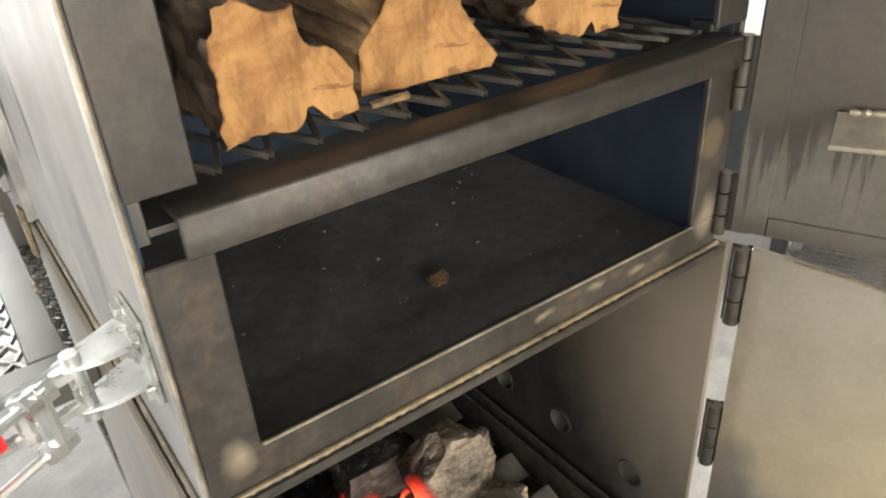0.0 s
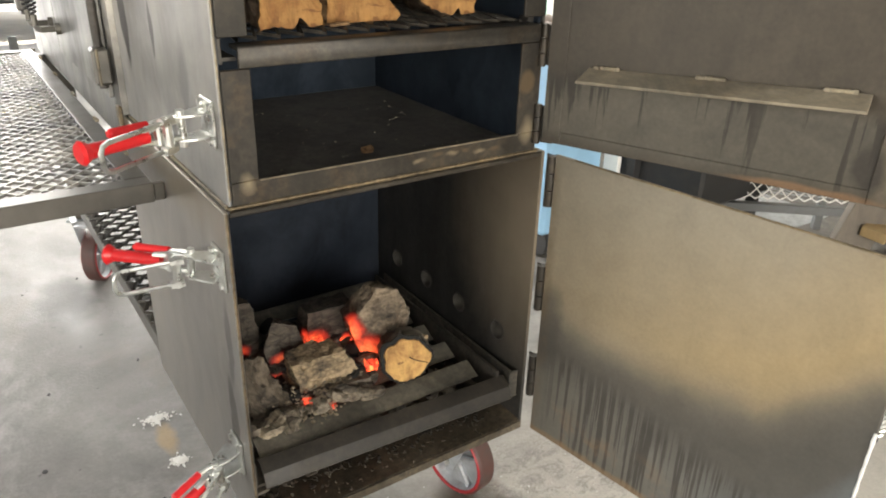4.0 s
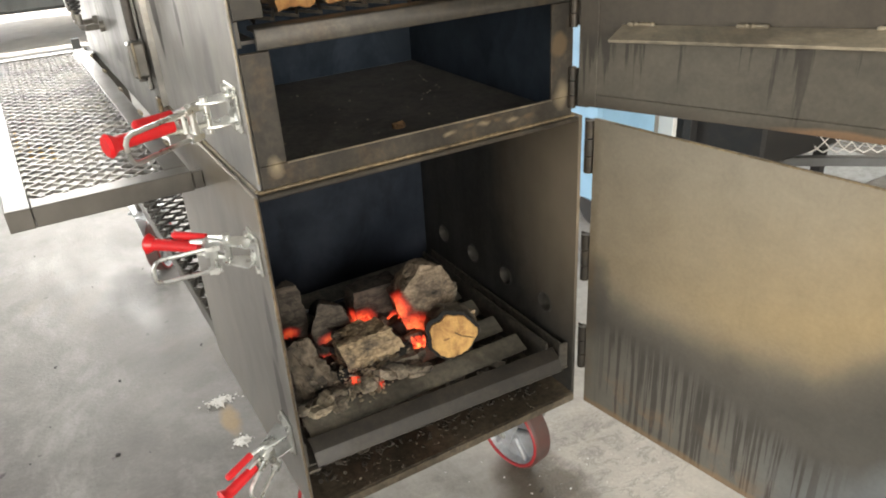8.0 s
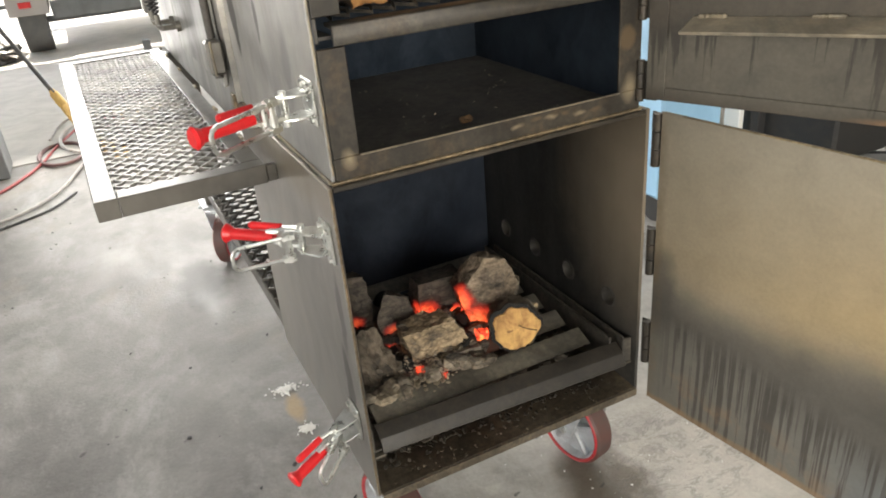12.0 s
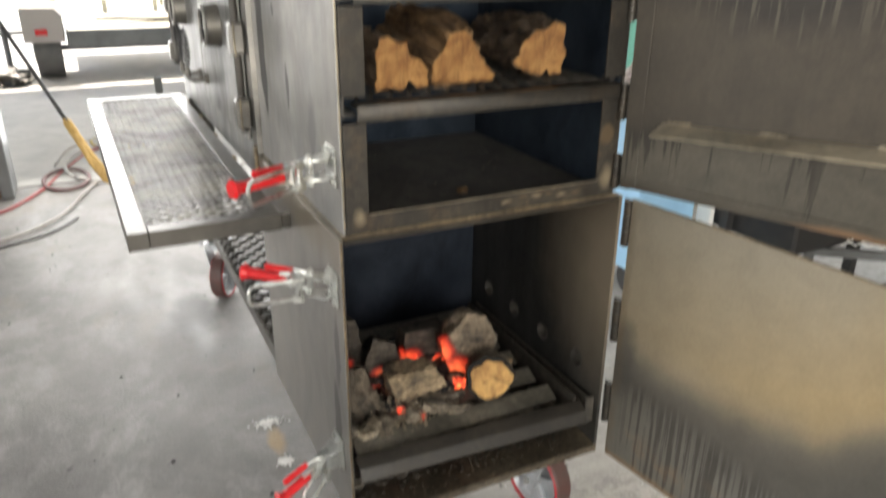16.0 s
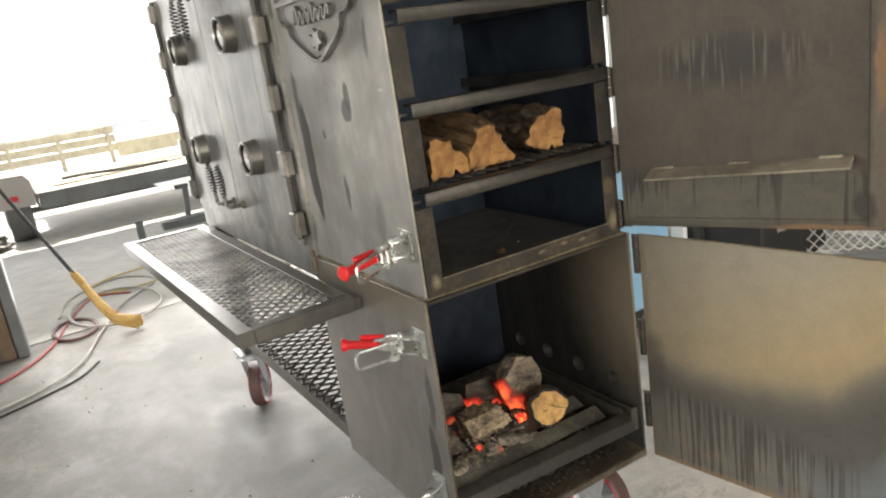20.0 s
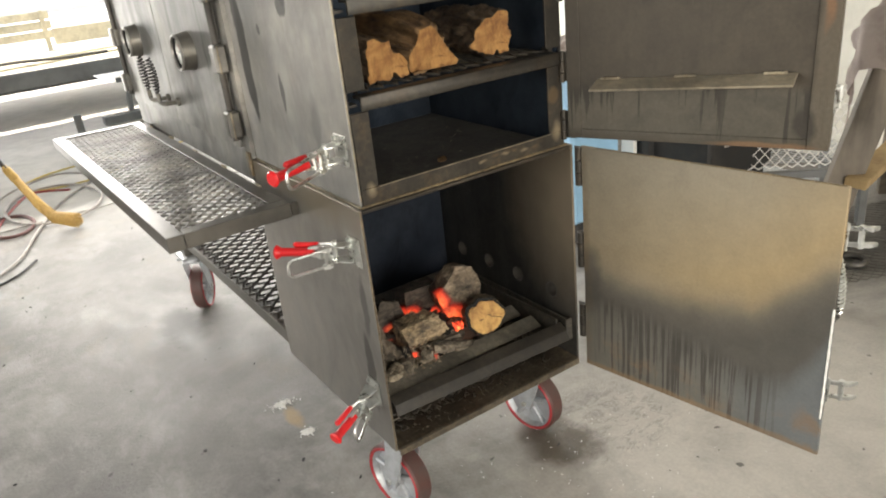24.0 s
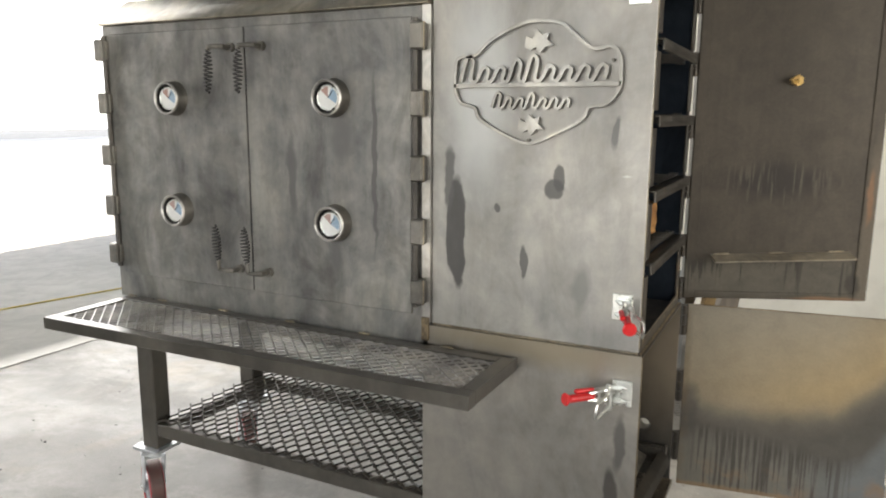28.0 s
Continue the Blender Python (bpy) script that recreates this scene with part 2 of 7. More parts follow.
M_HOOD = mat("heat_straw_plate", plate_build((), [((0.3, 0.0, 1.955), (0.6, 0.3, 0.035), (0.62, 0.47, 0.25), 0.8)], dark=(0.20, 0.18, 0.15), light=(0.40, 0.36, 0.29)), metal=0.75)
M_WELD = mat("ground_weld", plate_build(dark=(0.085, 0.066, 0.043), light=(0.26, 0.205, 0.135), rlo=0.42, rhi=0.62, streak=0.0, grit=0.6), metal=0.5)
M_WELDBR = mat("bright_weld", plate_build(dark=(0.16, 0.135, 0.098), light=(0.38, 0.335, 0.26), rlo=0.42, rhi=0.6, streak=0.0, grit=0.5), metal=0.5)


def calc(tree, op, a, b_):
    n = tree.nodes.new("ShaderNodeMath")
    n.operation = op
    for sock, v in ((n.inputs[0], a), (n.inputs[1], b_)):
        if isinstance(v, bpy.types.NodeSocket):
            tree.links.new(v, sock)
        else:
            sock.default_value = v
    return n.outputs[0]


def curve(tree, fac, stops):
    """A smooth run of values over 0 to 1."""
    out = ramp(tree, fac, stops)
    out.node.color_ramp.interpolation = "B_SPLINE"
    return out


def lower_door_build(tree, b):
    """Bare plate with a tan heat tint and painted-in reflections, a sooty band that rises at the free edge, and thin
    black drips under it.
    """
    v = coords(tree)
    xyz = tree.nodes.new("ShaderNodeSeparateXYZ")
    tree.links.new(v, xyz.inputs[0])
    u = calc(tree, "DIVIDE", xyz.outputs["X"], 0.64)
    big = noise_tex(tree, v, 3, 7, 0.6, 0.3)
    mid = noise_tex(tree, v, 14, 6, 0.65, 0.4)
    st = noise_tex(tree, coords(tree, (62, 1, 1.4)), 1.5, 5, 0.62)
    fine = noise_tex(tree, v, 130, 4, 0.65)
    wob = calc(tree, "MULTIPLY", calc(tree, "SUBTRACT", noise_tex(tree, v, 9, 5, 0.6), 0.5), 0.06)
    z = calc(tree, "ADD", xyz.outputs["Z"], wob)
    edge = curve(tree, u, [(0.0, 0.575), (0.15, 0.565), (0.45, 0.560), (0.72, 0.59), (0.86, 0.66), (1.0, 0.76)])
    d = calc(tree, "ADD", calc(tree, "SUBTRACT", z, edge), 0.5)
    c = ramp(tree, big, [(0.3, (0.190, 0.167, 0.129)), (0.7, (0.268, 0.238, 0.188))])
    # Tan heat tint, with reflected fire and room light painted into it.
    tan = mix(tree, curve(tree, d, [(0.50, 0.0), (0.57, 0.95), (0.64, 0.85), (0.84, 0.0)]), curve(tree, u, [(0.0, 0.25), (0.35, 0.65), (0.7, 1.0), (1.0, 0.85)]), 1.0, "MULTIPLY")
    c = mix(tree, c, (0.42, 0.305, 0.155), tan)
    c = mix(tree, c, (0.078, 0.072, 0.062), curve(tree, d, [(0.44, 0.95), (0.50, 0.85), (0.56, 0.0)]))
    low = curve(tree, u, [(0.0, 0.505), (0.4, 0.50), (0.70, 0.43), (0.86, 0.46), (0.95, 0.58), (1.0, 0.66)])
    e = calc(tree, "ADD", calc(tree, "SUBTRACT", z, low), 0.5)
    bare = mix(tree, (0.150, 0.139, 0.117), (0.158, 0.172, 0.177), curve(tree, u, [(0.55, 0.0), (0.80, 0.9)]))
    c = mix(tree, c, bare, curve(tree, e, [(0.45, 0.95), (0.50, 0.4), (0.53, 0.0)]))
    patchy = calc(tree, "MULTIPLY", calc(tree, "SUBTRACT", noise_tex(tree, coords(tree, (9, 1, 1.2)), 1.3, 4, 0.55), 0.5), 0.34)
    reach = calc(tree, "ADD", calc(tree, "ADD", st, patchy), calc(tree, "MULTIPLY", calc(tree, "SUBTRACT", e, 0.5), 0.40))
    drip = mix(tree, ramp(tree, reach, [(0.475, 0.0), (0.515, 0.92)]), ramp(tree, u, [(0.04, 0.0), (0.12, 1.0), (0.72, 1.0), (0.86, 0.0)]), 1.0, "MULTIPLY")
    drip = mix(tree, drip, ramp(tree, e, [(0.50, 1.0), (0.54, 0.0)]), 1.0, "MULTIPLY")
    c = mix(tree, c, (0.058, 0.052, 0.044), drip)
    c = mix(tree, c, (0.070, 0.064, 0.055), ramp(tree, ball(tree, v, (0.025, 0, 0.58), (0.055, 0.3, 0.13), 0.05), [(0.1, 0.0), (0.5, 0.75)]))
    c = mix(tree, c, (0.21, 0.125, 0.060), mix(tree, ramp(tree, e, [(0.34, 0.55), (0.44, 0.0)]), ramp(tree, mid, [(0.50, 0.0), (0.64, 1.0)]), 1.0, "MULTIPLY"))
    c = mix(tree, c, (0.25, 0.16, 0.08), ramp(tree, ball(tree, v, (0.32, 0, 0.312), (0.9, 0.3, 0.020), 0.02), [(0.1, 0.0), (0.5, 0.6)]))
    c = mix(tree, c, (0.12, 0.085, 0.05), mix(tree, ramp(tree, ball(tree, v, (0.0, 0, 0.6), (0.035, 0.3, 0.7), 0.03), [(0.1, 0.0), (0.5, 0.6)]), ramp(tree, mid, [(0.4, 0.2), (0.6, 1.0)]), 1.0, "MULTIPLY"))
    c = mix(tree, c, ramp(tree, mid, [(0.34, 0.86), (0.62, 1.08)]), 0.7, "MULTIPLY")
    c = mix(tree, c, ramp(tree, fine, [(0.3, 0.86), (0.7, 1.12)]), 0.5, "MULTIPLY")
    tree.links.new(c, b.inputs["Base Color"])
    tree.links.new(ramp(tree, mix(tree, big, mid, 0.5), [(0.3, 0.42), (0.7, 0.60)]), b.inputs["Roughness"])
    bump(tree, b, fine, 0.10, 0.001)


def upper_door_build(tree, b):
    """Smoke-brown inner skin: cloudy soot, a belt of fine comb-like runs, dark drips below the lip."""
    v = coords(tree)
    big = noise_tex(tree, v, 2.6, 7, 0.62, 0.4)
    mid = noise_tex(tree, v, 12, 7, 0.68, 0.5)
    st = noise_tex(tree, coords(tree, (30, 1, 2.2)), 1.7, 6, 0.62)
    run = noise_tex(tree, coords(tree, (17, 1, 1.0)), 2.3, 5, 0.6)
    comb = noise_tex(tree, coords(tree, (60, 1, 3.0)), 1.6, 3, 0.5, 0.3)
    fine = noise_tex(tree, v, 130, 4, 0.65)
    xyz = tree.nodes.new("ShaderNodeSeparateXYZ")
    tree.links.new(v, xyz.inputs[0])
    zc = xyz.outputs["Z"]
    c = ramp(tree, big, [(0.3, (0.038, 0.0305, 0.022)), (0.7, (0.069, 0.057, 0.0425))])
    c = mix(tree, c, ramp(tree, st, [(0.35, 0.82), (0.6, 1.08)]), 0.4, "MULTIPLY")
    c = mix(tree, c, ramp(tree, mid, [(0.34, 0.74), (0.62, 1.14)]), 0.75, "MULTIPLY")
    belt = ramp(tree, ball(tree, v, (0.27, 0, 1.345), (0.24, 0.3, 0.08), 0.05), [(0.1, 0.0), (0.6, 0.85)])
    c = mix(tree, c, mix(tree, (0.019, 0.0155, 0.0125), (0.078, 0.067, 0.052), ramp(tree, comb, [(0.52, 0.0), (0.60, 1.0)])), belt)
    foot = ramp(tree, ball(tree, v, (0.29, 0, 1.040), (0.60, 0.3, 0.075), 0.02), [(0.05, 0.0), (0.3, 1.0)])
    panel = mix(tree, (0.062, 0.056, 0.044), (0.090, 0.080, 0.062), ramp(tree, mid, [(0.35, 0.0), (0.65, 1.0)]))
    long_run = calc(tree, "ADD", run, calc(tree, "MULTIPLY", calc(tree, "SUBTRACT", zc, 1.045), 0.8))
    drip = mix(tree, ramp(tree, long_run, [(0.555, 0.0), (0.60, 0.85)]), ramp(tree, st, [(0.30, 0.55), (0.5, 1.0)]), 1.0, "MULTIPLY")
    c = mix(tree, c, mix(tree, panel, (0.026, 0.022, 0.017), drip), foot)
    c = mix(tree, c, (0.112, 0.093, 0.068), ramp(tree, ball(tree, v, (0.562, 0, 1.16), (0.032, 0.3, 0.40), 0.02), [(0.1, 0.0), (0.4, 0.7)]))
    c = mix(tree, c, (0.19, 0.100, 0.050), ramp(tree, ball(tree, v, (0.553, 0, 1.30), (0.015, 0.3, 0.11), 0.03), [(0.1, 0.0), (0.5, 0.75)]))
    c = mix(tree, c, (0.20, 0.115, 0.060), ramp(tree, ball(tree, v, (0.45, 0, 0.972), (0.14, 0.3, 0.012), 0.02), [(0.1, 0.0), (0.5, 0.7)]))
    c = mix(tree, c, (0.030, 0.025, 0.020), ramp(tree, ball(tree, v, (0.530, 0, 1.02), (0.030, 0.3, 0.05), 0.04), [(0.1, 0.0), (0.5, 0.8)]))
    c = mix(tree, c, ramp(tree, fine, [(0.3, 0.82), (0.7, 1.16)]), 0.6, "MULTIPLY")
    tree.links.new(c, b.inputs["Base Color"])
    tree.links.new(ramp(tree, mix(tree, big, mid, 0.5), [(0.3, 0.42), (0.7, 0.60)]), b.inputs["Roughness"])
    bump(tree, b, fine, 0.10, 0.001)


M_LDOOR = mat("tint_and_reflection_door", lower_door_build, metal=0.25)
M_UDOOR = mat("smoke_stained_door", upper_door_build, metal=0.3)
# Lip steel paled in colour to carry the light from above.
M_LIP = mat("top_lit_lip_steel", plate_build(dark=(0.19, 0.162, 0.122), light=(0.34, 0.295, 0.226), rlo=0.5, rhi=0.7, streak=0.1, grit=0.2), metal=0.2)


def grain_build(light, mid_c, dark, rough=0.75):
    """Sawn end grain: soft patches, fine saw scratches, a few dark checks."""
    def build(tree, b):
        v = coords(tree)
        n = noise_tex(tree, v, 24, 7, 0.68, 0.5)
        saw = noise_tex(tree, coords(tree, (0.35, 1, 5.0), (0, 14, 0)), 60, 4, 0.65)
        fib = noise_tex(tree, coords(tree, (3.0, 1, 0.6), (0, 10, 0)), 26, 7, 0.72, 0.8)
        f = noise_tex(tree, v, 300, 3, 0.6)
        c = ramp(tree, n, [(0.34, tuple(k * 0.7 for k in mid_c)), (0.44, mid_c), (0.56, light), (0.72, tuple(min(1, k * 1.2) for k in light))])
        c = mix(tree, c, ramp(tree, saw, [(0.35, 0.8), (0.6, 1.04)]), 0.22, "MULTIPLY")
        c = mix(tree, c, ramp(tree, fib, [(0.34, 0.45), (0.52, 1.0)]), 0.6, "MULTIPLY")
        c = mix(tree, c, dark, ramp(tree, noise_tex(tree, coords(tree, (1, 1, 5), (0, 25, 0)), 20, 3, 0.5, 1.2), [(0.63, 0.0), (0.67, 0.85)]))
        tree.links.new(c, b.inputs["Base Color"])
        b.inputs["Roughness"].default_value = rough
        bump(tree, b, mix(tree, mix(tree, fib, saw, 0.4), f, 0.25), 0.9, 0.004)
    return build


def bark_build(dark, light, ash=None):
    def build(tree, b):
        v = coords(tree, (1, 0.22, 1))
        n = noise_tex(tree, v, 34, 8, 0.7, 0.6)
        m = noise_tex(tree, coords(tree), 9, 5, 0.6)
        c = ramp(tree, n, [(0.32, dark), (0.68, light)])
        c = mix(tree, c, ramp(tree, noise_tex(tree, coords(tree, (1, 0.5, 1)), 14, 6, 0.7, 0.8), [(0.36, 0.25), (0.58, 1.15)]), 0.9, "MULTIPLY")
        if ash:
            c = mix(tree, c, ash, ramp(tree, m, [(0.42, 0.0), (0.6, 0.9)]))
        tree.links.new(c, b.inputs["Base Color"])
        b.inputs["Roughness"].default_value = 0.85
        bump(tree, b, n, 0.9, 0.006)
    return build


def char_build(glow, ash=0.44, pale=(0.50, 0.47, 0.42)):
    def build(tree, b):
        v = coords(tree)
        n = noise_tex(tree, v, 26, 8, 0.7, 0.5)
        m = noise_tex(tree, v, 12, 5, 0.62)
        f = noise_tex(tree, v, 110, 4, 0.7)
        c = ramp(tree, n, [(0.3, (0.02, 0.018, 0.016)), (0.62, (0.10, 0.082, 0.064))])
        c = mix(tree, c, ramp(tree, f, [(0.3, tuple(k * 0.5 for k in pale)), (0.7, pale)]), ramp(tree, m, [(ash, 0.0), (ash + 0.12, 0.95)]))
        vor = tree.nodes.new("ShaderNodeTexVoronoi")
        vor.feature = "DISTANCE_TO_EDGE"
        vor.inputs["Scale"].default_value = 46.0
        wob = node(tree, "ShaderNodeVectorMath")
        wob.operation = "MULTIPLY_ADD"
        nv = node(tree, "ShaderNodeTexNoise", Scale=60.0, Detail=4.0)
        tree.links.new(v, nv.inputs["Vector"])
        tree.links.new(nv.outputs["Color"], wob.inputs[0])
        wob.inputs[1].default_value = (0.014, 0.014, 0.014)
        tree.links.new(coords(tree, (0.55, 1.3, 1.3)), wob.inputs[2])
        tree.links.new(wob.outputs[0], vor.inputs["Vector"])
        crack = ramp(tree, vor.outputs["Distance"], [(0.0, 0.12), (0.09, 1.0)])
        c = mix(tree, c, mix(tree, crack, 1.0, ramp(tree, noise_tex(tree, v, 17, 3, 0.5), [(0.42, 0.1), (0.6, 1.0)])), 0.6, "MULTIPLY")
        grain = noise_tex(tree, coords(tree, (0.25, 2.2, 2.2)), 45, 5, 0.7)
        c = mix(tree, c, ramp(tree, grain, [(0.34, 0.35), (0.6, 1.2)]), 0.8, "MULTIPLY")
        tree.links.new(c, b.inputs["Base Color"])
        b.inputs["Roughness"].default_value = 0.95
        bump(tree, b, mix(tree, mix(tree, n, f, 0.4), mix(tree, crack, grain, 0.65), 0.45), 1.0, 0.008)
        if glow:
            tc = tree.nodes.new("ShaderNodeTexCoord")
            z = tree.nodes.new("ShaderNodeSeparateXYZ")
            tree.links.new(tc.outputs["Generated"], z.inputs[0])
            e = mix(tree, ramp(tree, z.outputs["Z"], [(0.15, 1.0), (0.50, 0.0)]), ramp(tree, n, [(0.38, 0.0), (0.6, 1.0)]), 1.0, "MULTIPLY")
            b.inputs["Emission Color"].default_value = (1.0, 0.05, 0.015, 1)
            mul = node(tree, "ShaderNodeMath")
            mul.operation = "MULTIPLY"
            tree.links.new(e, mul.inputs[0])
            mul.inputs[1].default_value = glow
            tree.links.new(mul.outputs[0], b.inputs["Emission Strength"])
    return build


def ember_build(tree, b):
    """Live coals: orange-yellow in the hottest cracks, dull red towards a skin of ash."""
    v = coords(tree)
    n = noise_tex(tree, v, 55, 6, 0.72, 0.8)
    c = ramp(tree, n, [(0.34, (0.55, 0.010, 0.008)), (0.52, (1.0, 0.075, 0.030)), (0.70, (1.0, 0.30, 0.07))])
    tree.links.new(c, b.inputs["Emission Color"])
    mul = node(tree, "ShaderNodeMath")
    mul.operation = "MULTIPLY"
    tree.links.new(ramp(tree, n, [(0.38, 0.02), (0.50, 0.35), (0.68, 1.0)]), mul.inputs[0])
    mul.inputs[1].default_value = EMBER
    tree.links.new(mul.outputs[0], b.inputs["Emission Strength"])
    tree.links.new(ramp(tree, noise_tex(tree, v, 90, 4, 0.7), [(0.4, (0.03, 0.022, 0.02)), (0.65, (0.20, 0.16, 0.13))]), b.inputs["Base Color"])
    b.inputs["Roughness"].default_value = 0.95
    bump(tree, b, n, 1.0, 0.006)


def glow_wood_build(glows, ash, pale, heat=0.5):
    """Burning wood: grey-tan ash over char, glowing where the embers lie against it."""
    def build(tree, b):
        char_build(0, ash, pale)(tree, b)
        v = coords(tree)
        g = None
        for ctr, rad in glows:
            k = ball(tree, v, ctr, rad, 0.03)
            g = k if g is None else mix(tree, g, k, 1.0, "LIGHTEN")
        n = noise_tex(tree, v, 60, 6, 0.72, 0.6)
        tree.links.new(ramp(tree, g, [(0.0, (0.45, 0.008, 0.006)), (0.35, (1.0, 0.060, 0.032)), (0.75, (1.0, 0.15, 0.05))]), b.inputs["Emission Color"])
        e = mix(tree, ramp(tree, g, [(0.10, 0.0), (0.30, 0.28 * heat), (0.55, 0.9 * heat), (0.85, 1.9 * heat)]), ramp(tree, n, [(0.34, 0.35), (0.62, 1.25)]), 1.0, "MULTIPLY")
        tree.links.new(e, b.inputs["Emission Strength"])
        base = b.inputs["Base Color"].links[0].from_socket
        tree.links.new(mix(tree, base, (0.035, 0.022, 0.018), ramp(tree, g, [(0.05, 0.0), (0.35, 1.0)])), b.inputs["Base Color"])
    return build


EMBER = 1.5
M_CUT = mat("fresh_cut_end_grain", grain_build((0.37, 0.190, 0.060), (0.25, 0.112, 0.032), (0.16, 0.066, 0.02)))
M_CUTOLD = mat("scorched_end_grain", grain_build((0.56, 0.33, 0.11), (0.40, 0.21, 0.07), (0.15, 0.07, 0.03)))
M_SPLIT = mat("split_wood", bark_build((0.06, 0.033, 0.016), (0.38, 0.225, 0.105)))
M_BARK = mat("rough_bark", bark_build((0.030, 0.021, 0.014), (0.26, 0.178, 0.115)))
M_ASHBARK = mat("ashy_bark", bark_build((0.045, 0.038, 0.031), (0.24, 0.20, 0.155), (0.27, 0.235, 0.19)))
M_GREYBARK = mat("dry_grey_bark", bark_build((0.028, 0.022, 0.017), (0.215, 0.172, 0.125)))
M_CHAR = mat("charred_wood", char_build(0, 0.45, (0.34, 0.285, 0.215)))
M_ASHLOG = mat("ash_shredded_log", char_build(0, 0.37, (0.50, 0.375, 0.235)))
M_EMBER = mat("ember", ember_build)


M_BLOCK = mat("burning_block", glow_wood_build([((-0.050, -0.040, 0.018), (0.062, 0.075, 0.070)), ((-0.070, -0.020, 0.075), (0.030, 0.06, 0.060))], 0.33, (0.34, 0.265, 0.19), 0.36))
M_BACKLOG = mat("burning_back_log", glow_wood_build([((-0.055, -0.035, 0.010), (0.050, 0.06, 0.050)), ((0.02, -0.04, 0.0), (0.040, 0.05, 0.030))], 0.62, (0.115, 0.085, 0.062)))
M_LEFTLOG = mat("burning_left_log", glow_wood_build([((-0.01, -0.035, 0.030), (0.036, 0.03, 0.022)), ((-0.02, -0.035, 0.0), (0.030, 0.03, 0.022))], 0.60, (0.115, 0.088, 0.066), 0.15))
M_DIMEMBER = mat("dying_ember", char_build(0.28, 0.60, (0.13, 0.11, 0.09)))
M_CHARRING = mat("char_black", base=(0.012, 0.011, 0.010), rough=0.9)
M_CRUMB = mat("dark_crumb_and_shade", bark_build((0.018, 0.015, 0.012), (0.085, 0.070, 0.052)))
M_ASH = mat("ash", bark_build((0.15, 0.12, 0.085), (0.44, 0.37, 0.27)))


def zinc_build(tree, b):
    n = noise_tex(tree, coords(tree), 45, 5, 0.6)
    tree.links.new(ramp(tree, n, [(0.3, (0.52, 0.53, 0.50)), (0.7, (0.80, 0.81, 0.79))]), b.inputs["Base Color"])
    tree.links.new(ramp(tree, n, [(0.3, 0.22), (0.7, 0.42)]), b.inputs["Roughness"])


def worn_build(base, dirt, amount=0.5, scale=14.0, rough=(0.35, 0.6)):
    def build(tree, b):
        v = coords(tree)
        n = noise_tex(tree, v, scale, 6, 0.65, 0.3)
        tree.links.new(mix(tree, base, dirt, ramp(tree, n, [(0.42, 0.0), (0.72, amount)])), b.inputs["Base Color"])
        tree.links.new(ramp(tree, n, [(0.3, rough[0]), (0.7, rough[1])]), b.inputs["Roughness"])
        bump(tree, b, noise_tex(tree, v, scale * 9, 3, 0.6), 0.12, 0.001)
    return build


M_ZINC = mat("zinc_plate", zinc_build, metal=1.0)
M_RED = mat("red_vinyl", worn_build((0.62, 0.012, 0.016), (0.40, 0.01, 0.012), 0.5, 30, (0.3, 0.45)))
M_TYRE = mat("red_urethane", worn_build((0.085, 0.036, 0.030), (0.07, 0.052, 0.047), 0.9, 22, (0.45, 0.65)))
M_RIMRED = mat("bright_red_urethane", worn_build((0.33, 0.018, 0.024), (0.25, 0.03, 0.03), 0.6, 30, (0.35, 0.5)))
M_IRON = mat("grey_cast_iron", worn_build((0.46, 0.48, 0.50), (0.26, 0.26, 0.255), 0.6, 30), metal=0.5)
M_BRASS = mat("brass", worn_build((0.72, 0.50, 0.20), (0.35, 0.22, 0.09), 0.6, 60, (0.25, 0.4)), metal=1.0)
M_WHITE = mat("dial_white", worn_build((0.82, 0.83, 0.82), (0.62, 0.63, 0.62), 0.4, 30, (0.2, 0.35)))
M_DIALBLUE = mat("dial_blue", worn_build((0.30, 0.42, 0.55), (0.45, 0.52, 0.58), 0.4, 30, (0.2, 0.35)))
M_DIALRED = mat("dial_red", worn_build((0.45, 0.30, 0.27), (0.5, 0.42, 0.4), 0.4, 30, (0.2, 0.35)))
M_BLACK = mat("black_rubber", worn_build((0.022, 0.022, 0.023), (0.06, 0.055, 0.05), 0.6, 20, (0.5, 0.75)))


M_DUSTYRE = mat("dusty_tyre", worn_build((0.12, 0.118, 0.115), (0.20, 0.19, 0.175), 0.7, 6, (0.7, 0.9)))


def wood_build(light, dark, axis=(1, 1, 0.08), scale=14.0):
    def build(tree, b):
        v = coords(tree, axis)
        n = noise_tex(tree, v, scale, 6, 0.6, 1.2)
        d = noise_tex(tree, coords(tree), 5, 5, 0.65)
        c = ramp(tree, n, [(0.3, dark), (0.7, light)])
        c = mix(tree, c, ramp(tree, d, [(0.3, 0.6), (0.6, 1.05)]), 0.7, "MULTIPLY")
        tree.links.new(c, b.inputs["Base Color"])
        b.inputs["Roughness"].default_value = 0.7
        bump(tree, b, n, 0.25, 0.002)
    return build


M_PINE = mat("yellowed_lumber", wood_build((0.36, 0.255, 0.125), (0.23, 0.15, 0.07)))
M_PINEX = mat("yellowed_lumber_long", wood_build((0.36, 0.255, 0.125), (0.23, 0.15, 0.07), (1, 0.08, 1)))
M_GIRT = mat("wall_girt_lumber", wood_build((0.50, 0.35, 0.22), (0.38, 0.25, 0.15), (1, 0.08, 1)))
M_GREYWOOD = mat("weathered_lumber", wood_build((0.20, 0.17, 0.135), (0.11, 0.092, 0.075)))
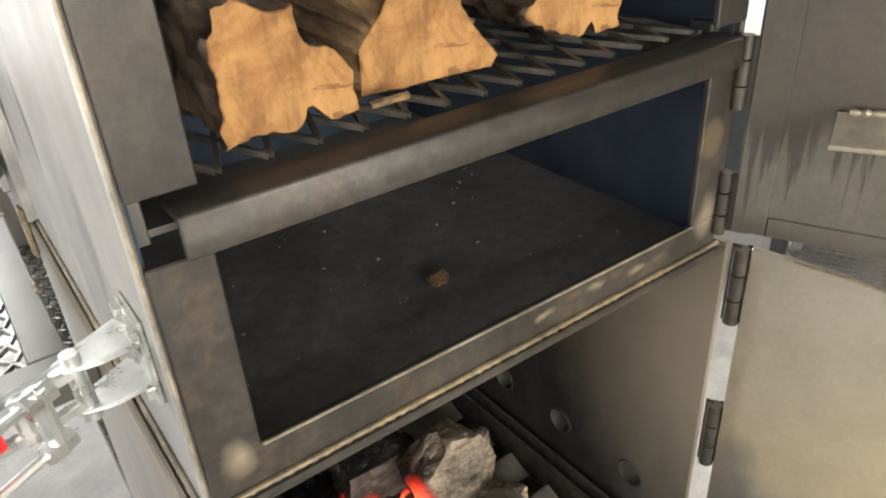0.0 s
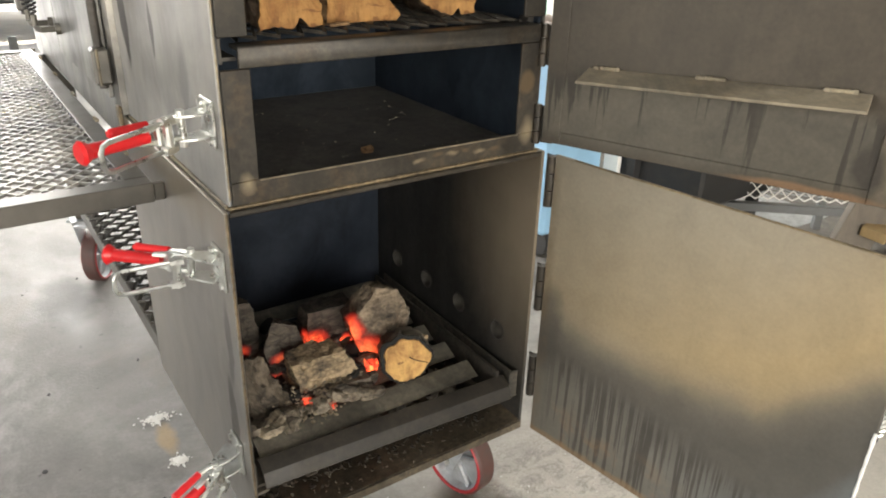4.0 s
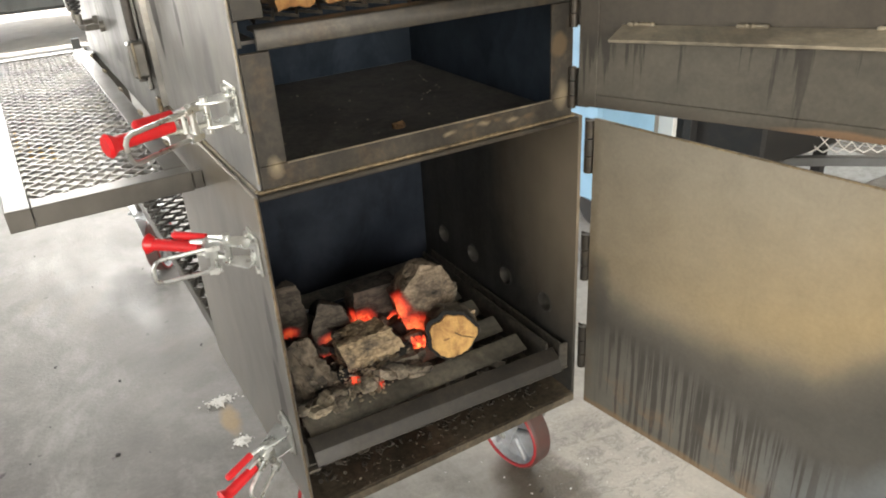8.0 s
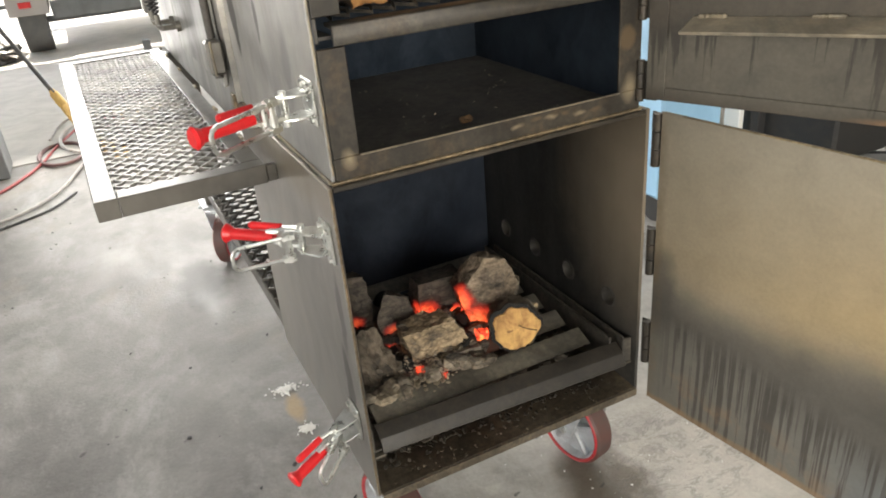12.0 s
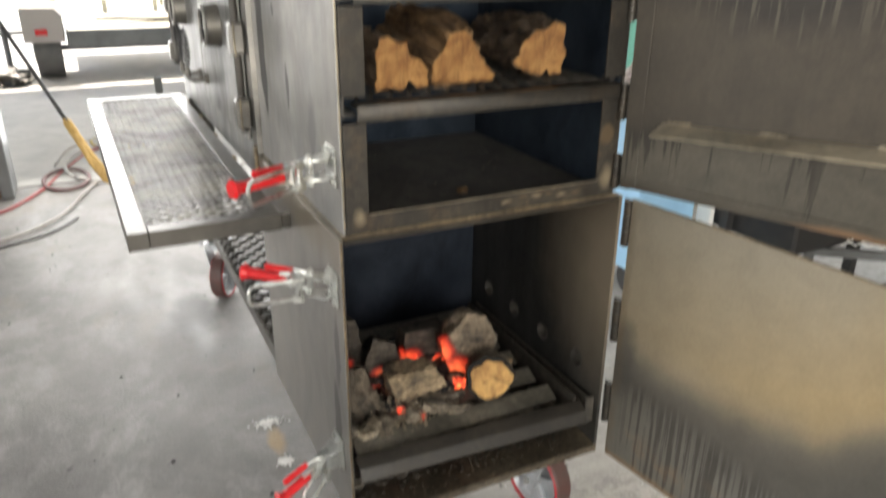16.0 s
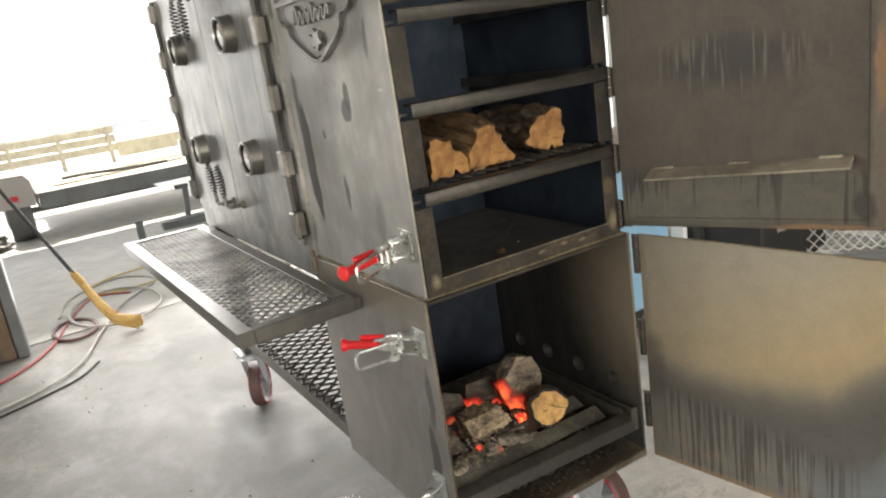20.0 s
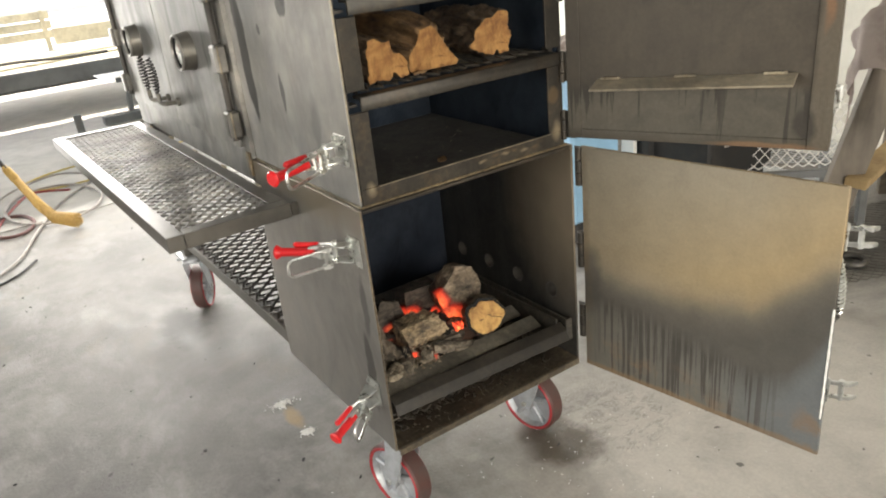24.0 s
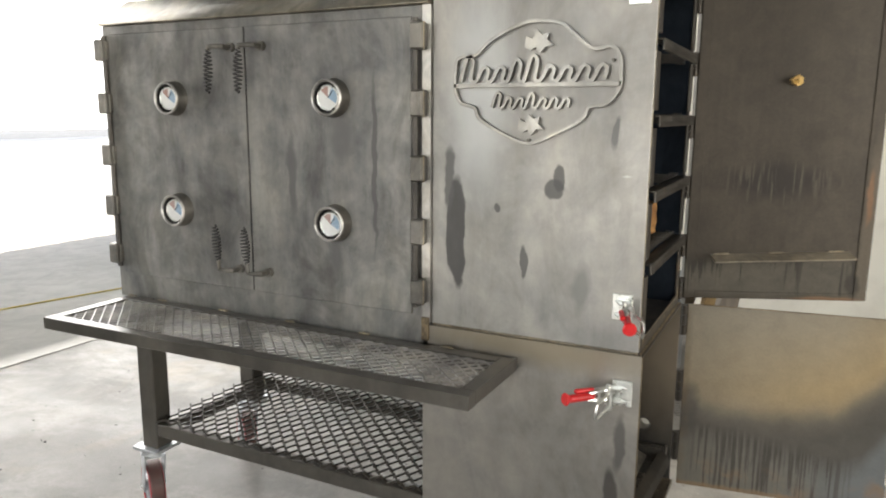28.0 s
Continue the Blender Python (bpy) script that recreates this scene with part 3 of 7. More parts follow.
# Weathered wood, its colour raised to stand in for full sun.
M_DECK = mat("weathered_sunlit_deck", wood_build((0.66, 0.62, 0.50), (0.50, 0.46, 0.36), (1, 0.08, 1)))


def floor_build(tree, b):
    """Trowelled concrete: soft clouds, pale dusty scuffs, damp streaks, tan stains, dark specks, plus painted-in
    brightness and caster shade.
    """
    v = coords(tree)
    big = noise_tex(tree, v, 0.8, 8, 0.60, 0.5)
    mid = noise_tex(tree, v, 4.0, 8, 0.66, 0.7)
    fine = noise_tex(tree, v, 90, 3, 0.6)
    c = ramp(tree, big, [(0.32, (0.155, 0.147, 0.137)), (0.66, (0.222, 0.213, 0.201))])
    c = mix(tree, c, ramp(tree, mid, [(0.34, 0.74), (0.62, 1.08)]), 0.85, "MULTIPLY")
    blot = noise_tex(tree, v, 1.9, 9, 0.70, 0.3)
    c = mix(tree, c, ramp(tree, blot, [(0.36, 0.66), (0.50, 1.0), (0.64, 1.38)]), 0.8, "MULTIPLY")
    scuff = noise_tex(tree, coords(tree, (1.0, 0.6, 1), (0, 0, 35)), 2.4, 10, 0.76, 0.25)
    c = mix(tree, c, (0.35, 0.337, 0.323), ramp(tree, scuff, [(0.50, 0.0), (0.68, 0.65)]))
    damp = noise_tex(tree, coords(tree, (1.0, 0.30, 1), (0, 0, -38)), 2.6, 10, 0.74, 0.3)
    c = mix(tree, c, (0.10, 0.096, 0.09), ramp(tree, damp, [(0.55, 0.0), (0.72, 0.6)]))
    # Darker streak by the rear caster.
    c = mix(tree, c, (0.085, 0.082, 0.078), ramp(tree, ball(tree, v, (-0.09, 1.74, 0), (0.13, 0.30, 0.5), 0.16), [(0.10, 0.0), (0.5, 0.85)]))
    c = mix(tree, c, (0.33, 0.26, 0.175), ramp(tree, noise_tex(tree, v, 1.1, 4, 0.6, 0.4), [(0.56, 0.0), (0.72, 0.40)]))
    # Paler chipped concrete, its colour also raised to light the right floor.
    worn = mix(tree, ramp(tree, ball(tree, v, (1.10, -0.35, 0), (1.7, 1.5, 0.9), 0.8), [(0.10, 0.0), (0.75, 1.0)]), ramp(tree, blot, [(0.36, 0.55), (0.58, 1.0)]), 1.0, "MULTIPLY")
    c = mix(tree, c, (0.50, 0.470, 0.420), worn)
    # Brown stain at the front caster, with the wheel's shadow painted in.
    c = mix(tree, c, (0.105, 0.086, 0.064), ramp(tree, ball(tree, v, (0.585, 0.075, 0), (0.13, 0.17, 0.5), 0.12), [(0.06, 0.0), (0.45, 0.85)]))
    c = mix(tree, c, (0.42, 0.28, 0.12), ramp(tree, ball(tree, v, (0.008, 0.77, 0), (0.035, 0.10, 0.5), 0.05), [(0.1, 0.0), (0.6, 0.6)]))
    c = mix(tree, c, (0.05, 0.048, 0.045), ramp(tree, noise_tex(tree, v, 22, 2, 0.4), [(0.735, 0.0), (0.76, 0.75)]))
    c = mix(tree, c, ramp(tree, fine, [(0.3, 0.85), (0.7, 1.1)]), 0.5, "MULTIPLY")
    tree.links.new(c, b.inputs["Base Color"])
    b.inputs["Specular IOR Level"].default_value = 0.3
    rough = mix(tree, ramp(tree, mid, [(0.3, 0.50), (0.7, 0.70)]), ramp(tree, damp, [(0.5, 1.0), (0.72, 0.55)]), 1.0, "MULTIPLY")
    tree.links.new(rough, b.inputs["Roughness"])
    chips = ramp(tree, noise_tex(tree, v, 30, 7, 0.75, 0.6), [(0.42, 0.0), (0.5, 1.0)])
    patch = ramp(tree, ball(tree, v, (0.77, 0.05, 0), (0.26, 0.24, 0.5), 0.2), [(0.08, 0.0), (0.35, 1.0)])
    rut = mix(tree, ramp(tree, noise_tex(tree, coords(tree, (1, 2.0, 1), (0, 0, 20)), 12, 8, 0.72, 1.2), [(0.50, 0.0), (0.545, 1.0), (0.60, 0.0)]), patch, 1.0, "MULTIPLY")
    c = mix(tree, c, (0.10, 0.094, 0.086), mix(tree, rut, 0.42, 1.0, "MULTIPLY"))
    tree.links.new(c, b.inputs["Base Color"])
    h = mix(tree, mix(tree, mid, fine, 0.4), mix(tree, chips, patch, 1.0, "MULTIPLY"), 0.6, "ADD")
    bump(tree, b, h, 0.55, 0.007)


M_FLOOR = mat("concrete", floor_build)
def slab_build(tree, b):
    v = coords(tree)
    n = noise_tex(tree, v, 0.6, 8, 0.62, 0.5)
    m = noise_tex(tree, v, 5.0, 8, 0.68, 0.6)
    c = ramp(tree, n, [(0.3, (0.36, 0.345, 0.32)), (0.7, (0.47, 0.455, 0.43))])
    c = mix(tree, c, ramp(tree, m, [(0.34, 0.78), (0.6, 1.05)]), 0.7, "MULTIPLY")
    tree.links.new(c, b.inputs["Base Color"])
    b.inputs["Roughness"].default_value = 0.75
    bump(tree, b, m, 0.2, 0.004)


M_SLAB = mat("brightened_yard_concrete", slab_build)
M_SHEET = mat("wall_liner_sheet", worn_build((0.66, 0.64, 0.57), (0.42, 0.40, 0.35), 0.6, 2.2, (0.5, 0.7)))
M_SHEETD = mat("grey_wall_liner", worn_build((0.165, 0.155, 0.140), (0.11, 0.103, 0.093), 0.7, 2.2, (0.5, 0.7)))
M_ROOF = mat("galvanised_sheet", worn_build((0.42, 0.45, 0.48), (0.30, 0.32, 0.34), 0.6, 2.0, (0.35, 0.5)), metal=0.4)
M_CANOPY = mat("white_roof_sheet", worn_build((0.80, 0.81, 0.78), (0.62, 0.63, 0.58), 0.5, 1.5, (0.4, 0.6)))
M_PURLIN = mat("painted_purlin", worn_build((0.50, 0.52, 0.52), (0.34, 0.35, 0.35), 0.6, 4, (0.4, 0.6)))
M_COLUMN = mat("grey_column_paint", worn_build((0.15, 0.155, 0.155), (0.09, 0.09, 0.085), 0.7, 5, (0.4, 0.6)))
M_RUSTSTRIP = mat("rusty_strip", worn_build((0.19, 0.122, 0.075), (0.11, 0.08, 0.052), 0.8, 8, (0.6, 0.8)))
M_GREEN = mat("green_cylinder_paint", worn_build((0.032, 0.092, 0.066), (0.025, 0.06, 0.048), 0.6, 9, (0.3, 0.5)))
M_BLUE = mat("pale_blue_paint", worn_build((0.30, 0.52, 0.72), (0.20, 0.38, 0.55), 0.5, 6, (0.35, 0.5)))
M_AQUA = mat("aqua_paint", worn_build((0.20, 0.55, 0.46), (0.12, 0.36, 0.30), 0.5, 6, (0.35, 0.5)))
M_CLOTH = mat("mauve_grey_cloth", worn_build((0.44, 0.38, 0.345), (0.30, 0.25, 0.23), 0.7, 18, (0.8, 0.95)))
M_STRAWBR = mat("broom_straw", wood_build((0.60, 0.40, 0.13), (0.40, 0.24, 0.07), (1, 1, 0.1), 60))
M_HOSERED = mat("red_hose", worn_build((0.34, 0.05, 0.05), (0.2, 0.08, 0.07), 0.6, 20, (0.5, 0.7)))
M_HOSEGREY = mat("grey_hose", worn_build((0.36, 0.33, 0.30), (0.22, 0.19, 0.17), 0.6, 20, (0.5, 0.7)))
M_HOSEYEL = mat("yellow_hose", worn_build((0.55, 0.42, 0.12), (0.36, 0.27, 0.10), 0.6, 20, (0.5, 0.7)))
M_HOSEDARK = mat("dark_red_hose", worn_build((0.13, 0.055, 0.05), (0.08, 0.05, 0.05), 0.6, 20, (0.5, 0.7)))
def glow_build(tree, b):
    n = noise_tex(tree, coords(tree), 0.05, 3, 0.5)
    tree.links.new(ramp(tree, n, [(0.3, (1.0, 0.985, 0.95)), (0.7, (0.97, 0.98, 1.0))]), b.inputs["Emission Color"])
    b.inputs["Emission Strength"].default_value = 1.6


M_BACKGLOW = mat("glowing_white_distance", glow_build, base=(0.8, 0.8, 0.8), rough=1.0)
M_BADGE = mat("cut_badge_steel", plate_build(dark=(0.20, 0.20, 0.195), light=(0.38, 0.37, 0.355), rlo=0.3, rhi=0.45, streak=0.0), metal=0.85)
M_HINGE = mat("brushed_hinge_steel", plate_build(dark=(0.11, 0.105, 0.097), light=(0.25, 0.24, 0.224), rlo=0.32, rhi=0.48, streak=0.0), metal=0.6)
M_RIM = mat("worn_bright_rim", plate_build(dark=(0.34, 0.33, 0.32), light=(0.60, 0.585, 0.56), rlo=0.28, rhi=0.45, streak=0.0), metal=0.8)
M_FAR = mat("far_white_siding", worn_build((0.80, 0.80, 0.77), (0.70, 0.70, 0.66), 0.5, 0.6, (0.6, 0.8)))
M_FARGREY = mat("far_grey_trim", worn_build((0.42, 0.385, 0.36), (0.34, 0.32, 0.30), 0.5, 0.6, (0.6, 0.8)))
M_PALE = mat("chalky_white_spill", worn_build((0.78, 0.77, 0.74), (0.60, 0.58, 0.54), 0.5, 60, (0.8, 0.95)))

# ---- mesh helpers ----


def box(bm, x0, x1, y0, y1, z0, z1, bev=0.0, m=None):
    r = bmesh.ops.create_cube(bm, size=1.0)
    vs = r["verts"]
    t = Matrix.Translation(((x0 + x1) / 2, (y0 + y1) / 2, (z0 + z1) / 2)) @ Matrix.Diagonal((abs(x1 - x0), abs(y1 - y0), abs(z1 - z0), 1))
    bmesh.ops.transform(bm, matrix=m @ t if m else t, verts=vs)
    if bev:
        es = list({e for v in vs for e in v.link_edges})
        bmesh.ops.bevel(bm, geom=es, offset=bev, segments=1, affect="EDGES", profile=0.5)
    return bm


def cyl(bm, a, b, r0, r1=None, n=20, caps=True):
    a, b = Vector(a), Vector(b)
    d = b - a
    m = Matrix.Translation((a + b) / 2) @ d.to_track_quat("Z", "Y").to_matrix().to_4x4()
    bmesh.ops.create_cone(bm, cap_ends=caps, segments=n, radius1=r0, radius2=r0 if r1 is None else r1, depth=d.length, matrix=m)
    return bm


def tube(bm, pts, r, n=8, closed=False):
    pts = [Vector(p) for p in pts]
    rings = []
    up = Vector((0.13, 0.21, 0.97))
    for i, p in enumerate(pts):
        a = pts[i - 1] if (i or closed) else p
        c = pts[(i + 1) % len(pts)] if (i < len(pts) - 1 or closed) else p
        t = (c - a).normalized()
        u = up - t * up.dot(t)
        if u.length < 0.2:
            u = Vector((1, 0, 0)) - t * t.x
        u.normalize()
        w = t.cross(u)
        up = u
        rings.append([bm.verts.new(p + r * (math.cos(k * math.tau / n) * u + math.sin(k * math.tau / n) * w)) for k in range(n)])
    m = len(rings)
    for i in range(m if closed else m - 1):
        p, q = rings[i], rings[(i + 1) % m]
        for k in range(n):
            bm.faces.new((p[k], p[(k + 1) % n], q[(k + 1) % n], q[k]))
    if not closed:
        bm.faces.new(rings[0][::-1])
        bm.faces.new(rings[-1])
    return bm


def prism(bm, outline, a0, a1, axis="y", bev=0.0):
    """Extrudes a 2D outline along an axis: for y the outline is (x, z), for x (y, z), for z (x, y)."""
    def at(p, h):
        return {"y": (p[0], h, p[1]), "x": (h, p[0], p[1]), "z": (p[0], p[1], h)}[axis]
    lo = [bm.verts.new(at(p, a0)) for p in outline]
    hi = [bm.verts.new(at(p, a1)) for p in outline]
    n = len(outline)
    fs = [bm.faces.new(lo), bm.faces.new(hi)]
    for i in range(n):
        fs.append(bm.faces.new((lo[i], lo[(i + 1) % n], hi[(i + 1) % n], hi[i])))
    bmesh.ops.recalc_face_normals(bm, faces=fs)
    if bev:
        bmesh.ops.bevel(bm, geom=list({e for f in fs for e in f.edges}), offset=bev, segments=1, affect="EDGES", profile=0.5)
    return bm


def smooth(me, angle=35):
    for p in me.polygons:
        p.use_smooth = True
    me.set_sharp_from_angle(angle=radians(angle))


def part(name, bm, material, parent=None, label="", sm=True):
    me = bpy.data.meshes.new(name)
    bm.to_mesh(me)
    bm.free()
    if sm:
        smooth(me)
    me.materials.append(material)
    ob = new(name, me)
    ob.parent = parent
    if label:
        ob["label"] = label
    return ob


def B():
    return bmesh.new()


def bx(name, dims, material, parent=None, bev=0.0015, label=""):
    return part(name, box(B(), *dims, bev), material, parent, label)


def empty(name, m, label, category, group="", kind=""):
    ob = new(name)
    ob.empty_display_size = 0.1
    ob.matrix_world = m
    return tagged(ob, label, category, group, kind)


# ---- setting ----
def setting(name, dims, material, label, category, bev=0.0):
    return tagged(part(name, box(B(), *dims, bev), material), label, category, kind="structure")


def corrugated(bm, x0, x1, y0, y1, z, pitch=0.25, rise=0.03, along="y"):
    """Ribbed sheet, ribs running along y, closed top and bottom."""
    n = int((x1 - x0) / pitch)
    pts = []
    for i in range(n + 1):
        x = x0 + i * pitch
        pts += [(x, z), (x + pitch * 0.62, z), (x + pitch * 0.72, z + rise), (x + pitch * 0.90, z + rise)]
    pts.append((x0 + (n + 1) * pitch, z))
    t = 0.004
    lo0 = [bm.verts.new((x, y0, zz)) for x, zz in pts]
    lo1 = [bm.verts.new((x, y1, zz)) for x, zz in pts]
    hi0 = [bm.verts.new((x, y0, zz + t)) for x, zz in pts]
    hi1 = [bm.verts.new((x, y1, zz + t)) for x, zz in pts]
    for i in range(len(pts) - 1):
        bm.faces.new((lo0[i], lo1[i], lo1[i + 1], lo0[i + 1]))
        bm.faces.new((hi0[i], hi0[i + 1], hi1[i + 1], hi1[i]))
    return bm


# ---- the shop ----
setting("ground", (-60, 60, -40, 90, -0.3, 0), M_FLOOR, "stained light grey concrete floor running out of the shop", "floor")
XL, XR, YF, YB, ZR = -6.2, 3.6, -6.6, 3.9, 4.3
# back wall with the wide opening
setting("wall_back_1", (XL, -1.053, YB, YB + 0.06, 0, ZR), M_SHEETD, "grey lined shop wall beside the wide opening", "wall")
setting("wall_back_2", (-0.832, XR, YB, YB + 0.12, 3.24, ZR), M_ROOF, "sheet metal wall over the wide opening", "wall")
setting("wall_right", (XR, XR + 0.1, YF, YB + 0.12, 0, ZR), M_SHEET, "pale lined shop wall with lumber girts", "wall")
# Left and front walls are out of view, added with gaps for the fill lamps.
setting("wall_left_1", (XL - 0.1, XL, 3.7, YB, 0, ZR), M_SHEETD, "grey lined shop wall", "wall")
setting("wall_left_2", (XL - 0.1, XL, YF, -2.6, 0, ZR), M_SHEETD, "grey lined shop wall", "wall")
setting("wall_left_3", (XL - 0.1, XL, -2.6, 3.7, 3.3, ZR), M_SHEETD, "unseen grey wall added over the side opening", "wall")
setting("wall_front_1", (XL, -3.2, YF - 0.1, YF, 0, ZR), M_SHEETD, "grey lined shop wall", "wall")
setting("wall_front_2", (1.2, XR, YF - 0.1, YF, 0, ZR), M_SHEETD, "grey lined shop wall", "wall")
setting("wall_front_3", (-3.2, 1.2, YF - 0.1, YF, 3.3, ZR), M_SHEETD, "unseen grey wall added over the front opening", "wall")
tagged(part("ceiling", corrugated(B(), XL, XR + 0.2, YF, YB + 0.1, ZR, 0.3, 0.03), M_ROOF, sm=False), "ribbed galvanised roof sheet over the shop", "ceiling", kind="structure")
for i, y in enumerate((-5.2, -3.6, -2.0, -0.4, 1.2, 2.8)):
    setting("beam_%d" % (i + 1), (XL, XR, y, y + 0.08, ZR - 0.2, ZR), M_PURLIN, "grey steel roof purlin", "beam")
# left edge of the opening: steel column, rusty strip, lumber girts
setting("column_1", (-0.90, -0.835, YB - 0.16, YB + 0.16, 0, ZR), M_COLUMN, "grey painted steel column beside the opening", "column", 0.006)
setting("column_4", (-1.05, -0.903, YB - 0.12, YB + 0.06, 0, ZR), M_GREYWOOD, "weathered lumber post beside the steel column", "column", 0.004)
setting("trim_1", (-0.985, -0.905, YB - 0.14, YB - 0.123, 0, 1.15), M_RUSTSTRIP, "rusty yellow strip at the column foot", "trim", 0.004)
for i, z in enumerate((0.64, 1.44, 2.23, 3.04)):
    setting("girt_left_%d" % (i + 1), (XL, -1.053, YB - 0.045, YB - 0.002, z, z + 0.19), M_GREYWOOD, "dark lumber girt across the grey wall", "girt", 0.003)
setting("header_1", (-0.86, XR, YB - 0.06, YB + 0.16, 3.2, 3.36), M_PURLIN, "grey steel header over the opening", "beam", 0.004)
# right wall: girts, conduit, post
for i, z in enumerate((3.1, 3.75)):
    setting("girt_right_%d" % (i + 1), (XR - 0.045, XR - 0.002, -3.5, YB - 0.002, z, z + 0.15), M_GIRT, "orange lumber girt along the pale wall", "girt", 0.003)
setting("column_2", (XR - 0.16, XR - 0.05, 2.92, 3.03, 0, ZR), M_PURLIN, "pale grey steel post at the pale wall", "column", 0.004)
setting("column_3", (XR - 0.26, XR - 0.002, YB - 0.2, YB + 0.1, 0, ZR), M_PURLIN, "blue grey steel corner column", "column", 0.006)
setting("sheet_board", (XR - 0.055, XR - 0.046, 1.45, 1.72, 0.2, ZR - 0.3), M_GIRT, "spotted particle board strip on the pale wall", "panel")

# canopy outside
CZ = 3.62
for i, y in enumerate((6.45, 8.1, 9.5)):
    setting("canopy_purlin_%d" % (i + 1), (-9, 14, y, y + 0.07, CZ - 0.2, CZ), M_PURLIN, "pale steel purlin under the canopy roof", "beam", 0.004)
    bm = B()
    for k in range(64):
        cyl(bm, (-8.4 + 0.36 * k, y - 0.004, CZ - 0.035), (-8.4 + 0.36 * k, y - 0.03, CZ - 0.075), 0.035, 0.03, 6)
    tagged(part("canopy_rib_end", bm, M_CANOPY), "row of white rib ends on the purlin", "rib", kind="stuff")
tagged(part("canopy_roof", corrugated(B(), -9, 14, 4.1, 9.8, CZ + 0.005, 0.36, 0.05), M_CANOPY, sm=False), "white ribbed canopy roof outside the opening", "roof", kind="structure")
for i, x in enumerate((-8.5, 13.0)):
    setting("canopy_post_%d" % (i + 1), (x, x + 0.15, 9.45, 9.6, 0, CZ - 0.2), M_PURLIN, "steel canopy post", "column")

# Added sheet, paler than the floor to stand in for blown-out daylight.
setting("yard_overlay", (-30, 34, 3.96, 40, 0.0, 0.006), M_SLAB, "pale sheet over the yard concrete, brightened for blown-out daylight", "slab")

# glowing plane in place of the overexposed yard and sky
setting("backdrop", (-60, 70, 60, 60.2, -0.2, 40), M_BACKGLOW, "glowing white backdrop for the overexposed yard", "backdrop")


# ---- mesh of expanded metal ----
def expanded(name, x0, x1, y0, y1, z, lwd, swd, wid, thick, material, parent, along="x", lean=0.0, label=""):
    """Strands that zigzag along one axis and touch at the knuckles."""
    verts, faces = [], []
    if along == "x":
        a0, a1, b0, b1 = x0, x1, y0, y1
    else:
        a0, a1, b0, b1 = y0, y1, x0, x1
    rows = int(round((b1 - b0) / swd))
    swd = (b1 - b0) / rows
    steps = int(round((a1 - a0) / (lwd / 2)))
    lw = (a1 - a0) / steps
    for i in range(rows + 1):
        mid = b0 + i * swd
        start = len(verts)
        for k in range(steps + 1):
            s = 1 if (k + i) % 2 else -1
            b = min(max(mid + s * swd * 0.5, b0), b1)
            dz = lean * s
            for db, h in ((-wid, -thick), (wid, -thick), (wid, thick), (-wid, thick)):
                a = a0 + k * lw
                p = (a, b + db / 2, z + dz + h / 2)
                verts.append(p if along == "x" else (p[1], p[0], p[2]))
        for k in range(steps):
            p, q = start + 4 * k, start + 4 * (k + 1)
            for e in range(4):
                faces.append((p + e, p + (e + 1) % 4, q + (e + 1) % 4, q + e))
    me = bpy.data.meshes.new(name)
    me.from_pydata(verts, [], faces)
    me.update()
    me.materials.append(material)
    ob = new(name, me)
    ob.parent = parent
    if label:
        ob["label"] = label
    return ob


# ---- the smoker ----
S = smoker = empty("cabinet_smoker", pose(0, 0, 0), "large bare steel smoker with open doors on red casters", "smoker")


def bead(name, a, b, r, material, step=0.008, parent=S, squash=1.0, seed=1):
    """A weld bead: overlapping ripples along a line."""
    rnd = random.Random(seed)
    a, b = Vector(a), Vector(b)
    n = max(3, int((b - a).length / step))
    bm = B()
    pts = []
    for i in range(2 * n + 1):
        t = i / (2 * n)
        pts.append((a.lerp(b, t), r * (1.0 if i % 2 else 0.72) * rnd.uniform(0.85, 1.12)))
    d = (b - a).normalized()
    u = d.orthogonal().normalized()
    w = d.cross(u)
    rings = []
    for p, rr in pts:
        rings.append([bm.verts.new(p + rr * (math.cos(k * math.tau / 8) * u + math.sin(k * math.tau / 8) * w)) for k in range(8)])
    for p, q in zip(rings, rings[1:]):
        for k in range(8):
            bm.faces.new((p[k], p[(k + 1) % 8], q[(k + 1) % 8], q[k]))
    bm.faces.new(rings[0][::-1])
    bm.faces.new(rings[-1])
    return part(name, bm, material, parent)


# firebox
bx("firebox_side", (0, 0.007, 0, 0.63, 0.322, 0.946), M_FBSIDE, S, 0.002)


